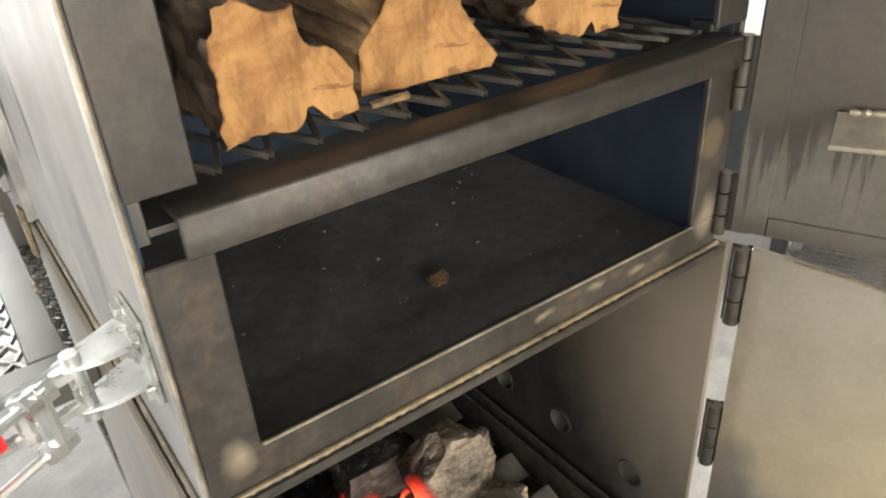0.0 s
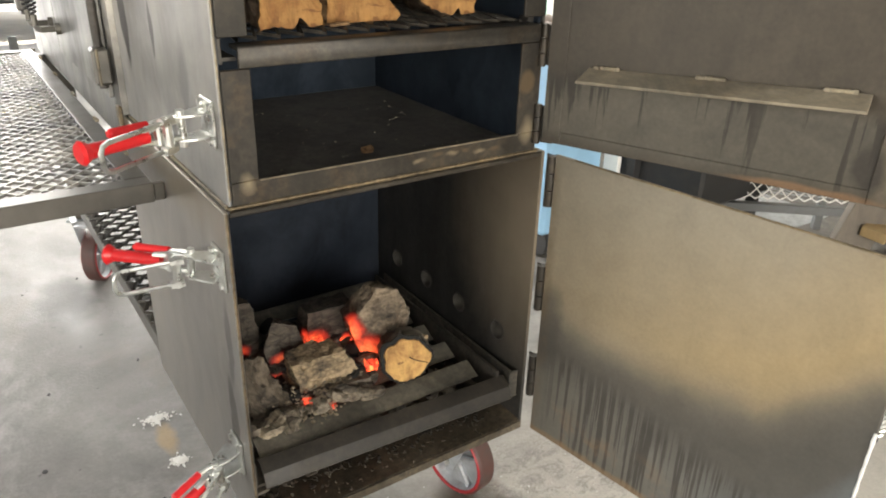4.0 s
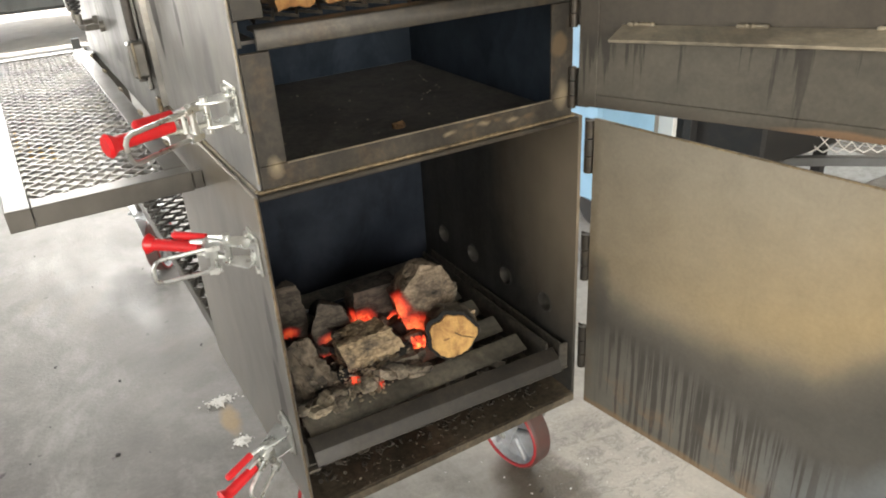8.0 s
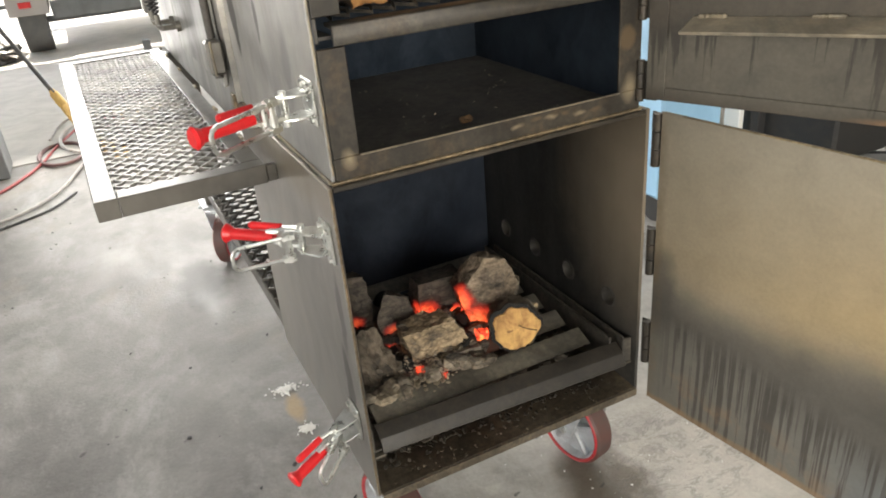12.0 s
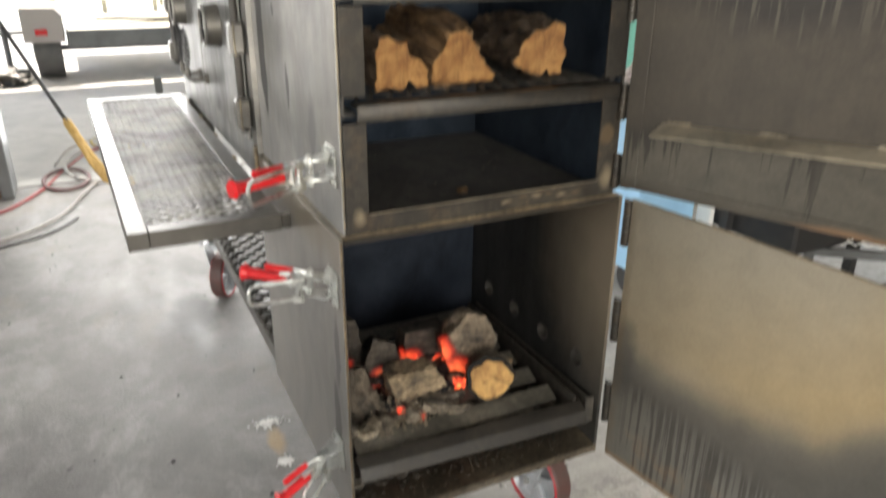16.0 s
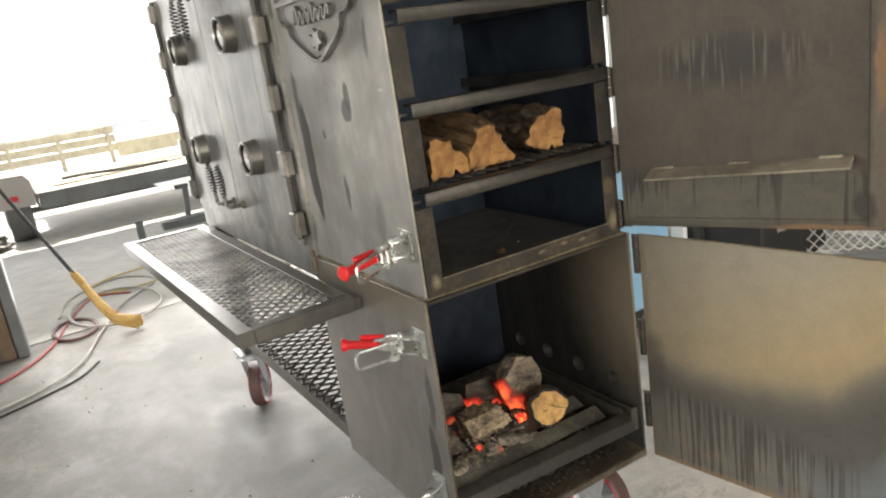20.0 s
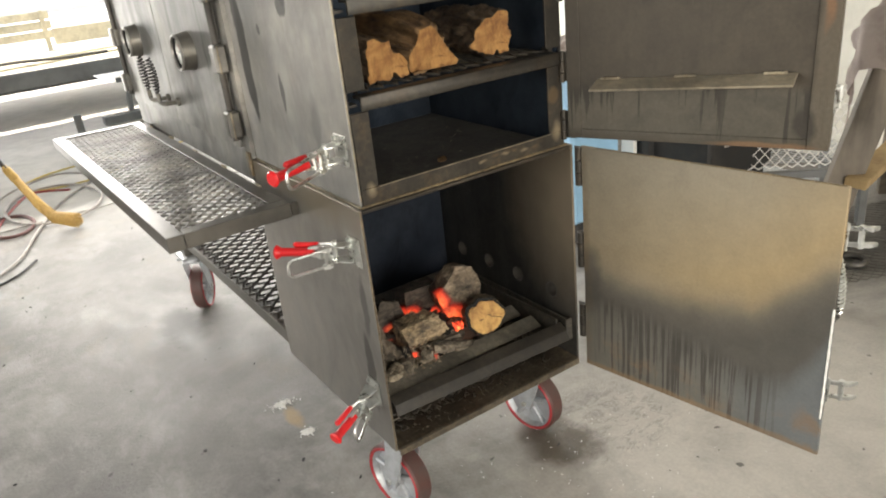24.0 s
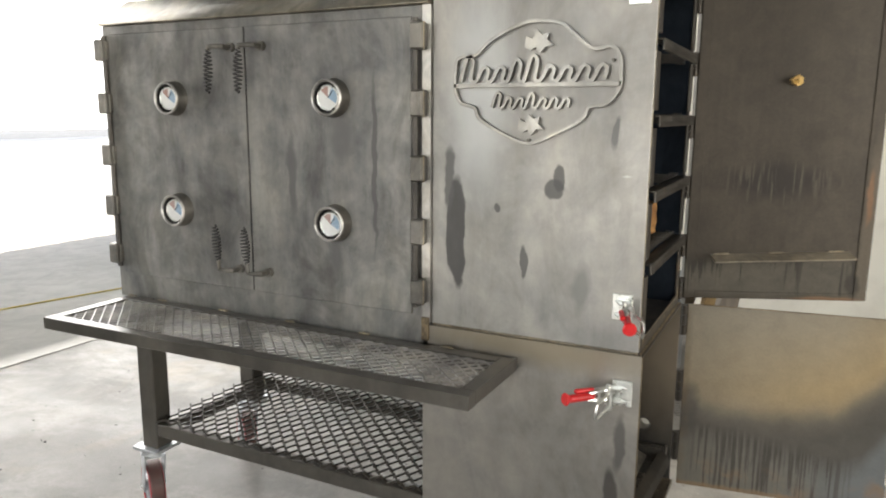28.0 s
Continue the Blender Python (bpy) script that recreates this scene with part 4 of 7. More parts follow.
def holed_wall(x0, x1, y0, y1, z0, z1, holes, zc, r):
    """One plate with a row of round holes: columns of quads, fanned round each hole."""
    bm = B()
    q = r * 1.7
    n = 32
    seen = {}

    def at(y, z):
        key = (round(y, 5), round(z, 5))
        if key not in seen:
            seen[key] = [bm.verts.new((x, y, z)) for x in (x0, x1)]
        return seen[key]

    def face(ring_):
        ps = [at(*p) for p in ring_]
        bm.faces.new([p[0] for p in ps])
        bm.faces.new([p[1] for p in reversed(ps)])

    cuts = [y0] + [h + k * q for h in holes for k in (-1, 1)] + [y1]
    for i, (a, c) in enumerate(zip(cuts, cuts[1:])):
        for lo, hi in ((z0, zc - q), (zc + q, z1)):
            face([(a, lo), (c, lo), (c, hi), (a, hi)])
        if i % 2 == 0:
            face([(a, zc - q), (c, zc - q), (c, zc + q), (a, zc + q)])
            continue
        h = holes[i // 2]
        for k in range(n):
            t = [k * math.tau / n, (k + 1) * math.tau / n]
            ins = [(h + r * math.cos(f), zc + r * math.sin(f)) for f in t]
            out = [(h + q * math.cos(f) / max(abs(math.cos(f)), abs(math.sin(f))), zc + q * math.sin(f) / max(abs(math.cos(f)), abs(math.sin(f)))) for f in t]
            face([ins[0], out[0], out[1], ins[1]])
            p, w = at(*ins[0]), at(*ins[1])
            bm.faces.new((p[0], w[0], w[1], p[1]))
    for ya, za, yb, zb in ((y0, z0, y1, z0), (y1, z0, y1, z1), (y1, z1, y0, z1), (y0, z1, y0, z0)):
        vs = [bm.verts.new((x, y, z)) for x, y, z in ((x0, ya, za), (x1, ya, za), (x1, yb, zb), (x0, yb, zb))]
        bm.faces.new(vs)
    bmesh.ops.remove_doubles(bm, verts=bm.verts, dist=0.00001)
    bmesh.ops.recalc_face_normals(bm, faces=bm.faces)
    return bm


AIR = (0.095, 0.242, 0.382, 0.522)
wall = part("firebox_side", holed_wall(0.603, 0.61, 0, 0.63, 0.322, 0.946, AIR, 0.51, 0.021), M_FBIN, S, "inner side wall, browner towards the mouth, with round air holes", False)
bx("firebox_back", (0.007, 0.603, 0.622, 0.63, 0.33, 0.938), M_FBBACK, S, 0.0015, "soot-black back wall")
bx("firebox_top", (0.007, 0.603, 0.0, 0.63, 0.936, 0.945), M_FRAME, S, 0.002)
bx("firebox_floor", (0.007, 0.603, -0.004, 0.622, 0.322, 0.33), M_FBFLOOR, S, 0.0015, "brown ash-strewn floor plate")
bx("floor_lip", (0.007, 0.603, -0.010, -0.0045, 0.312, 0.3305), M_FBFLOOR, S, 0.0015)
for y in AIR:
    ring_bm = B()
    for r0, r1 in ((0.0205, 0.024),):
        loops = []
        for k in range(28):
            a = k * math.tau / 28
            loops.append([ring_bm.verts.new((x, y + f * math.cos(a), 0.51 + f * math.sin(a))) for x, f in ((0.6015, r0), (0.6015, r1), (0.6525, r1), (0.6525, r0))])
        for k in range(28):
            p, w = loops[k], loops[(k + 1) % 28]
            for e in range(4):
                ring_bm.faces.new((p[e], p[(e + 1) % 4], w[(e + 1) % 4], w[e]))
    bmesh.ops.recalc_face_normals(ring_bm, faces=ring_bm.faces)
    part("air_pipe", ring_bm, M_DARK, S, "short steel air pipe through the firebox wall")
for z, name in ((0.40, "grate_ledge"),):
    bx(name, (0.007, 0.035, 0.02, 0.6, 0.392, 0.398), M_GRATE, S)
    bx(name, (0.575, 0.603, 0.012, 0.6, 0.385, 0.391), M_GRATE, S)
    bx("ledge_bracket", (0.578, 0.601, 0.012, 0.018, 0.392, 0.452), M_GRATE, S)
# grate: front channel leaning back, angle bars, side rails
chan = prism(B(), [(0.011, 0.398), (0.016, 0.396), (0.027, 0.421), (0.049, 0.436), (0.047, 0.441), (0.021, 0.425)], 0.030, 0.574, "x", 0.0010)
for v in chan.verts:
    v.co.y -= 0.050 * (v.co.x - 0.25)
part("grate_channel", chan, M_CHANNEL, S, "front channel of the grate, darkened to put its face in shade")
for i in range(6):
    y = 0.066 + 0.088 * i
    part("grate_bar", prism(B(), [(y, 0.430), (y + 0.003, 0.427), (y + 0.039, 0.441), (y + 0.040, 0.428), (y + 0.044, 0.428), (y + 0.044, 0.447), (y + 0.038, 0.447)], 0.040, 0.534, "x", 0.0), M_LITBAR, S, "angle-iron grate bar, paled to look brightly lit")
for x in (0.012, 0.556):
    part("grate_rail", prism(B(), [(x, 0.40), (x + 0.028, 0.40), (x + 0.028, 0.405), (x + 0.006, 0.405), (x + 0.006, 0.455), (x, 0.455)], 0.03, 0.56, "y", 0.001), M_GRATE, S)
part("grate_rail", prism(B(), [(0.582, 0.398), (0.588, 0.398), (0.588, 0.452), (0.582, 0.452)], 0.02, 0.56, "y", 0.001), M_GRATE, S)

# upper cabinet
bx("cabinet_side", (0.012, 0.018, 0.012, 0.606, 0.948, 1.94), M_SIDE, S, 0.002, "grey mill-scale side plate with dark drips")
bx("cabinet_side", (0.59, 0.596, 0.012, 0.606, 0.948, 1.94), M_DARK, S, 0.002)
bx("cabinet_back", (0.018, 0.59, 0.6, 0.606, 0.948, 1.94), M_SOOT_HAZE, S)
bx("cabinet_floor", (0.018, 0.59, 0.02, 0.6, 0.946, 0.952), M_DUST, S, 0.001, "dusty cabinet floor plate")
bx("lining", (0.0185, 0.021, 0.02, 0.6, 0.953, 1.93), M_SOOT_HAZE, S, 0.0)
bx("lining", (0.587, 0.5895, 0.02, 0.6, 0.953, 1.93), M_SOOT_HAZE, S, 0.0)
SHELVES = (1.168, 1.353, 1.538, 1.72)
edges = [0.985] + [z for s in SHELVES for z in (s - 0.023, s + 0.020)] + [1.895]
for k in range(5):
    z0, z1 = edges[2 * k], edges[2 * k + 1]
    bx("face_frame", (0.018, 0.060, 0.008, 0.014, z0, z1), M_RAIL if k == 0 else M_FRAME, S, 0.0012)
    bx("face_frame", (0.545, 0.590, 0.008, 0.014, z0, z1), M_RAIL if k == 0 else M_FRAME, S, 0.0012)
bx("face_frame", (0.018, 0.590, 0.008, 0.014, 1.895, 1.942), M_HOOD, S, 0.0012)
bx("face_frame", (0.018, 0.590, 0.008, 0.014, 0.949, 0.985), M_RAIL, S, 0.0012, "brown bottom rail with ground weld smears")
bx("rail_edge", (0.060, 0.545, 0.0045, 0.0078, 0.9838, 0.9862), M_WELDBR, S, 0.001)
for j, z in enumerate(SHELVES):
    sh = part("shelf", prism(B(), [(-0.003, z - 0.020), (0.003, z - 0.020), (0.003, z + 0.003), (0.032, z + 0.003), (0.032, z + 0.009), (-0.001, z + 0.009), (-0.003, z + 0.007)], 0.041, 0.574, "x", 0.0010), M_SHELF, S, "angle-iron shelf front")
    for x in (0.021, 0.557):
        part("runner", prism(B(), [(x, z - 0.016), (x + 0.03, z - 0.016), (x + 0.03, z - 0.011), (x + 0.005, z - 0.011), (x + 0.005, z + 0.012), (x, z + 0.012)], 0.036, 0.598, "y"), M_DARK, sh)
    if j == 0:
        bx("back_bar", (0.055, 0.555, 0.57, 0.596, z + 0.002, z + 0.008), M_DARK, sh)
    for x0, x1 in ((0.0185, 0.031), (0.5755, 0.589)):
        bx("shelf_bracket", (x0, x1, 0.034, 0.06, z - 0.02, z + 0.016), M_DARK, sh, 0.001)
expanded("log_grating", 0.054, 0.556, 0.036, 0.566, 1.180, 0.110, 0.018, 0.0042, 0.0046, M_GRATE, S, "y", 0.0005, "heavy expanded-metal shelf grating")
bx("cabinet_ceiling", (0.0215, 0.5865, 0.018, 0.599, 1.9305, 1.9345), M_SOOT_HAZE, S, 0.0)
# hood, folded plates with straw-coloured heat marks
part("hood", prism(B(), [(0.012, 1.942), (0.596, 1.942), (0.585, 1.952), (0.522, 1.998), (0.085, 1.998), (0.023, 1.952)], 0.008, 0.604, "y", 0.002), M_HOOD, S, "folded hood with straw-coloured heat marks")
bead("weld", (0.014, 0.008, 1.944), (0.594, 0.008, 1.944), 0.003, M_WELDBR, seed=5)
bead("weld", (0.085, 0.007, 1.996), (0.522, 0.007, 1.996), 0.0025, M_WELD, seed=6)
stack = part("exhaust_pipe", prism(B(), [(0.205, 0.26), (0.333, 0.26), (0.333, 0.388), (0.205, 0.388)], 1.997, 2.9, "z", 0.004), M_FRAME, S, "square brown steel exhaust stack")
tube_pts = [(0.335, 0.32, 2.05), (0.365, 0.318, 2.05)]
part("damper_rod", tube(B(), tube_pts, 0.006), M_BAR, stack)


def coil_mesh(a, b, r, turns, wire, n=9):
    """A spring grip: a helix that bulges in its middle, round the line from a to b."""
    a, b = Vector(a), Vector(b)
    d = (b - a).normalized()
    u = d.orthogonal().normalized()
    w = d.cross(u)
    pts = []
    m = turns * n
    for i in range(m + 1):
        t = i / m
        rr = r * (0.35 + 0.65 * math.sin(math.pi * t) ** 0.7)
        f = math.tau * turns * t
        pts.append(a.lerp(b, t) + rr * (math.cos(f) * u + math.sin(f) * w))
    return tube(B(), pts, wire, 5)


part("damper_grip", coil_mesh((0.365, 0.318, 2.05), (0.425, 0.315, 2.065), 0.016, 9, 0.0028), M_BLACK, stack, "black spring grip")

# cooking chamber
bx("chamber_side", (0.0, 0.007, 0.612, 1.89, 0.882, 1.835), M_CHDOOR, S, 0.002)
bx("chamber_side", (0.603, 0.61, 0.612, 1.89, 0.882, 1.835), M_DARK, S, 0.002)
bx("chamber_end", (0.007, 0.603, 1.883, 1.889, 0.882, 1.835), M_PLATE, S, 0.001)
bx("chamber_end", (0.007, 0.603, 0.614, 0.620, 0.947, 1.835), M_PLATE, S, 0.001)
bx("chamber_floor", (0.007, 0.603, 0.631, 1.883, 0.882, 0.889), M_DARK, S, 0.001)
part("chamber_roof", prism(B(), [(-0.012, 1.836), (0.622, 1.836), (0.622, 1.842), (0.5, 1.935), (0.12, 1.935), (-0.012, 1.842)], 0.610, 1.90, "y", 0.002), M_HOOD, S, "folded chamber roof with straw heat marks")
for x, y, z in ((0.175, 0.70, 2.25), (0.215, 1.50, 2.32)):
    part("chimney_tube", prism(B(), [(x, y), (x + 0.1, y), (x + 0.1, y + 0.1), (x, y + 0.1)], 1.93, z, "z", 0.004), M_BAR, S, "square steel tube stub")
part("corner_seam", prism(B(), [(0.0, 0.606), (0.012, 0.606), (0.012, 0.612), (0.0, 0.630), (-0.004, 0.630)], 0.95, 1.835, "z"), M_PLATE, S)


def chamber_door(y0, y1, gy, hy, handle_y, sign):
    d = bx("chamber_door", (-0.012, -0.0015, y0, y1, 0.975, 1.805), M_CHDOOR, S, 0.002, "grey plate door with two round gauges")
    for z in (1.59, 1.223):
        gauge = part("gauge_cup", cyl(B(), (-0.05, gy, z), (-0.012, gy, z), 0.050, 0.056, 36, caps=False), M_BAR, d, "welded steel gauge cup")
        bm = B()
        bmesh.ops.create_cone(bm, cap_ends=False, segments=36, radius1=0.050, radius2=0.044, depth=0.03, matrix=Matrix.Translation((-0.0345, gy, z)) @ Matrix.Rotation(math.pi / 2, 4, "Y"))
        part("gauge_rim", tube(B(), [(-0.05, gy + 0.049 * math.cos(k * math.tau / 36), z + 0.049 * math.sin(k * math.tau / 36)) for k in range(36)], 0.0042, 8, True), M_RIM, gauge, "bright worn rim")
        tube(bm, [(-0.046, gy + 0.044 * math.cos(k * math.tau / 36), z + 0.044 * math.sin(k * math.tau / 36)) for k in range(36)], 0.002, 8, True)
        cyl(bm, (-0.020, gy, z), (-0.014, gy, z), 0.047, n=36)
        part("bezel", bm, M_BLACK, gauge, "dark gauge rim")
        part("dial", cyl(B(), (-0.040, gy, z), (-0.021, gy, z), 0.036, n=36), M_WHITE, gauge, "white dial with blue and red sectors")
        for a0, a1, m_ in ((2.0, 3.7, M_DIALBLUE), (0.7, 1.6, M_DIALRED)):
            bm = B()
            c0 = bm.verts.new((-0.0412, gy, z))
            vs = [bm.verts.new((-0.0412, gy + 0.031 * math.cos(a0 + (a1 - a0) * k / 8), z + 0.031 * math.sin(a0 + (a1 - a0) * k / 8))) for k in range(9)]
            for p, q in zip(vs, vs[1:]):
                bm.faces.new((c0, p, q))
            part("dial_sector", bm, m_, gauge)
        part("needle", tube(B(), [(-0.0425, gy, z), (-0.0425, gy - 0.018, z + 0.02)], 0.0012, 6), M_BLACK, gauge)
        part("lens_ring", tube(B(), [(-0.041, gy + 0.036 * math.cos(k * math.tau / 32), z + 0.036 * math.sin(k * math.tau / 32)) for k in range(32)], 0.0022, 6, True), M_ZINC, gauge)
    for z in (1.752, 1.574, 1.397, 1.22, 1.047):
        hinge = part("hinge", box(B(), -0.040, -0.006, hy - 0.020, hy + 0.020, z - 0.036, z + 0.036, 0.005), M_HINGE, d, "heavy weld-on block hinge")
        bx("hinge_leaf", (-0.026, -0.011, hy - 0.026 if sign > 0 else hy + 0.005, hy - 0.005 if sign > 0 else hy + 0.026, z - 0.031, z + 0.031), M_BAR, hinge, 0.002)
        bead("hinge_weld", (-0.030, hy + 0.020 * sign, z - 0.036), (-0.030, hy + 0.020 * sign, z + 0.036), 0.003, M_WELDBR, 0.006, hinge, seed=int(z * 100))
    part("hinge_pin", cyl(B(), (-0.020, hy - 0.012 * sign, 1.0), (-0.020, hy - 0.012 * sign, 1.80), 0.009, n=16), M_DARK, d)
    for zt, zb, piv in ((1.735, 1.605, 1.745), (1.075, 1.19, 1.045)):
        hb = part("handle_stub", tube(B(), [(-0.012, handle_y - 0.045, piv), (-0.055, handle_y - 0.045, piv), (-0.062, handle_y - 0.03, piv), (-0.062, handle_y + 0.002, piv), (-0.062, handle_y + 0.006, zt)], 0.0075, 8), M_BAR, d, "bent steel handle rod")
        part("spring_grip", coil_mesh((-0.062, handle_y + 0.006, zt), (-0.064, handle_y + 0.012, zb), 0.0135, 11, 0.0026), M_BLACK, hb, "black coiled spring grip")
        part("handle_boss", cyl(B(), (-0.024, handle_y - 0.045, piv), (-0.012, handle_y - 0.045, piv), 0.014, n=16), M_BAR, hb)
    return d


chamber_door(0.66, 1.245, 0.918, 0.632, 1.222, -1)
chamber_door(1.251, 1.86, 1.550, 1.872, 1.342, 1)
bx("door_stop", (-0.006, 0.0, 1.247, 1.2495, 0.975, 1.805), M_BLACK, S, 0.0)

# work table at the side
table = part("side_table", prism(B(), [(-0.324, 0.332), (-0.284, 0.332), (-0.312, 1.83), (-0.352, 1.83)], 0.855, 0.893, "z", 0.0015), M_TUBE, S, "square-tube side table with expanded-metal top")
for d in ((-0.06, -0.02, 0.374, 1.83), (-0.2835, -0.02, 0.3325, 0.373), (-0.311, -0.061, 1.79, 1.83)):
    bx("table_rail", (*d, 0.8555, 0.8925), M_TUBE, table, 0.0015)
expanded("table_mesh", -0.312, -0.061, 0.374, 1.789, 0.886, 0.040, 0.0198, 0.0046, 0.0060, M_MESH, table, "y", 0.0, "flattened expanded metal")
for y in (0.52, 0.80, 1.08, 1.36, 1.64, 1.79):
    bead("table_weld", (-0.021, y, 0.894), (-0.021, y + 0.035, 0.894), 0.0045, M_WELDBR, 0.007, table, seed=int(y * 50))
bx("table_bracket", (-0.0195, 0.0, 0.3335, 0.347, 0.857, 0.890), M_TUBE, table, 0.002)
bx("table_bracket", (-0.02, 0.0, 1.72, 1.76, 0.86, 0.89), M_TUBE, table, 0.002)
bx("corner_gusset", (-0.008, 0.0, 0.607, 0.631, 0.90, 0.968), M_WELD, S, 0.002, "ground corner patch")

# lower shelf and legs
lower = bx("lower_shelf", (0.002, 0.045, 0.632, 1.758, 0.352, 0.402), M_TUBE, S, 0.003, "lower shelf frame with raised expanded metal")
bx("shelf_rail", (0.565, 0.608, 0.632, 1.758, 0.352, 0.402), M_TUBE, lower, 0.003)
bx("shelf_rail", (0.0455, 0.5645, 1.715, 1.758, 0.352, 0.402), M_TUBE, lower, 0.003)
expanded("shelf_mesh", 0.006, 0.604, 0.634, 1.756, 0.414, 0.062, 0.030, 0.0085, 0.007, M_CHANNEL, lower, "y", 0.005, "raised expanded metal")
for x in (0.0, 0.534):
    leg = bx("leg", (x, x + 0.076, 1.76, 1.836, 0.298, 0.881), M_TUBE, S, 0.005, "square-tube leg on a caster plate")
    bx("foot_plate", (x - 0.02, x + 0.098, 1.742, 1.87, 0.2855, 0.2975), M_IRON, leg, 0.002)
for x in (0.036, 0.495):
    bx("caster_mount", (x + 0.002, x + 0.112, 0.08, 0.20, 0.300, 0.3215), M_TUBE, S, 0.003)


def caster(x, y, turn, top):
    """A swivel caster: fork, red-tyred spoked wheel; wheel axle along local x."""
    c = part("caster", box(B(), -0.05, 0.05, -0.055, 0.055, top - 0.010, top, 0.002), M_IRON, S, "swivel caster with red urethane tyre")
    R, W, yo = 0.102, 0.025, 0.045
    bm = cyl(B(), (0, 0, top - 0.040), (0, 0, top - 0.010), 0.036, 0.030, 24)
    part("swivel_head", bm, M_IRON, c)
    bm = B()
    for sx in (-1, 1):
        prism(bm, [(-0.035, top - 0.034), (0.035, top - 0.034), (0.062, 0.125), (yo + 0.020, 0.085), (yo - 0.020, 0.085), (0.0, 0.150)], sx * 0.036 - 0.003, sx * 0.036 + 0.003, "x", 0.0012)
    box(bm, -0.039, 0.039, -0.035, 0.035, top - 0.040, top - 0.033, 0.001)
    part("fork", bm, M_IRON, c, "zinc fork")
    part("axle", cyl(B(), (-0.046, yo, R), (0.046, yo, R), 0.009, n=6), M_ZINC, c)
    bm = B()
    prof = [(-W, R - 0.012), (-W, R - 0.004), (-W * 0.8, R), (W * 0.8, R), (W, R - 0.004), (W, R - 0.012)]
    rings = []
    for k in range(48):
        a = k * math.tau / 48
        rings.append([bm.verts.new((px, yo + pr * math.cos(a), R + pr * math.sin(a))) for px, pr in prof])
    for k in range(48):
        p, q = rings[k], rings[(k + 1) % 48]
        for i in range(6):
            bm.faces.new((p[i], p[(i + 1) % 6], q[(i + 1) % 6], q[i]))
    bmesh.ops.recalc_face_normals(bm, faces=bm.faces)
    part("tyre", bm, M_TYRE, c, "dark red urethane tyre")
    bm = B()
    for sx in (-1, 1):
        tube(bm, [(sx * (W - 0.001), yo + (R - 0.010) * math.cos(k * math.tau / 40), R + (R - 0.010) * math.sin(k * math.tau / 40)) for k in range(40)], 0.0045, 8, True)
    part("tyre_edge", bm, M_RIMRED, c, "bright red tyre edge")
    bm = B()
    cyl(bm, (-0.026, yo, R), (0.026, yo, R), 0.024, n=24)
    cyl(bm, (-0.005, yo, R), (0.005, yo, R), R - 0.013, n=40)
    for sx in (-1, 1):
        cyl(bm, (sx * 0.004, yo, R), (sx * 0.023, yo, R), R - 0.022, R - 0.013, n=40, caps=False)
    for k in range(5):
        a = k * math.tau / 5 + 0.3
        box(bm, -0.017, 0.017, 0.0, R - 0.018, -0.0075, 0.0075, 0.004, Matrix.Translation((0, yo, R)) @ Matrix.Rotation(a, 4, "X"))
    part("rim", bm, M_IRON, c, "grey spoked wheel rim")
    c.matrix_local = pose(x, y, 0, 0, 0, turn)
    return c


caster(0.090, 0.123, 12, 0.300)
caster(0.592, 0.145, 11, 0.300)
caster(0.040, 1.83, -31, 0.285)
caster(0.572, 1.83, -36, 0.285)

# welds and ground patches
bead("weld", (0.010, 0.012, 0.948), (0.010, 0.60, 0.948), 0.0034, M_WELDBR, 0.010, seed=2)
bead("weld", (0.009, 0.0065, 0.948), (0.596, 0.0065, 0.948), 0.0034, M_WELD, 0.010, seed=3)
bead("weld", (0.015, 0.0115, 0.96), (0.015, 0.0115, 1.935), 0.0018, M_WELDBR, 0.012, seed=4)
bead("weld", (0.003, -0.0005, 0.33), (0.003, -0.0005, 0.944), 0.0022, M_WELD, 0.014, seed=7)

# ---- doors ----
def door_pose(hx, hy, tx, ty):
    """x runs from the hinge to the free edge, -y out of the inner face."""
    return pose(hx, hy, 0, 0, 0, math.degrees(math.atan2(ty - hy, tx - hx)))


LD = door_pose(0.618, -0.017, 0.618 + 0.1511, -0.017 - 0.9885)
UD = door_pose(0.590, -0.002, 0.590 + 0.3925, -0.002 - 0.9197)


def keeper(z, x, parent, f=1.0):
    """A latch keeper hook welded at the free edge."""
    k = part("keeper", box(B(), x - 0.03, x + 0.004, 0.010, 0.016, z - 0.03, z + 0.03, 0.002), M_ZINC, parent, "zinc latch keeper")
    part("keeper_hook", prism(B(), [(x - 0.006, 0.016), (x + 0.004, 0.016), (x + 0.040 * f, 0.030), (x + 0.048 * f, 0.048), (x + 0.038 * f, 0.044), (x + 0.02 * f, 0.030)], z + 0.012, z + 0.022, "z", 0.0015), M_ZINC, k)
    part("keeper_hook", prism(B(), [(x - 0.006, 0.016), (x + 0.004, 0.016), (x + 0.040 * f, 0.030), (x + 0.048 * f, 0.048), (x + 0.038 * f, 0.044), (x + 0.02 * f, 0.030)], z - 0.022, z - 0.012, "z", 0.0015), M_ZINC, k)
    part("keeper_pin", cyl(B(), (x + 0.022 * f, 0.028, z - 0.024), (x + 0.022 * f, 0.028, z + 0.024), 0.006, n=12), M_ZINC, k)
    return k


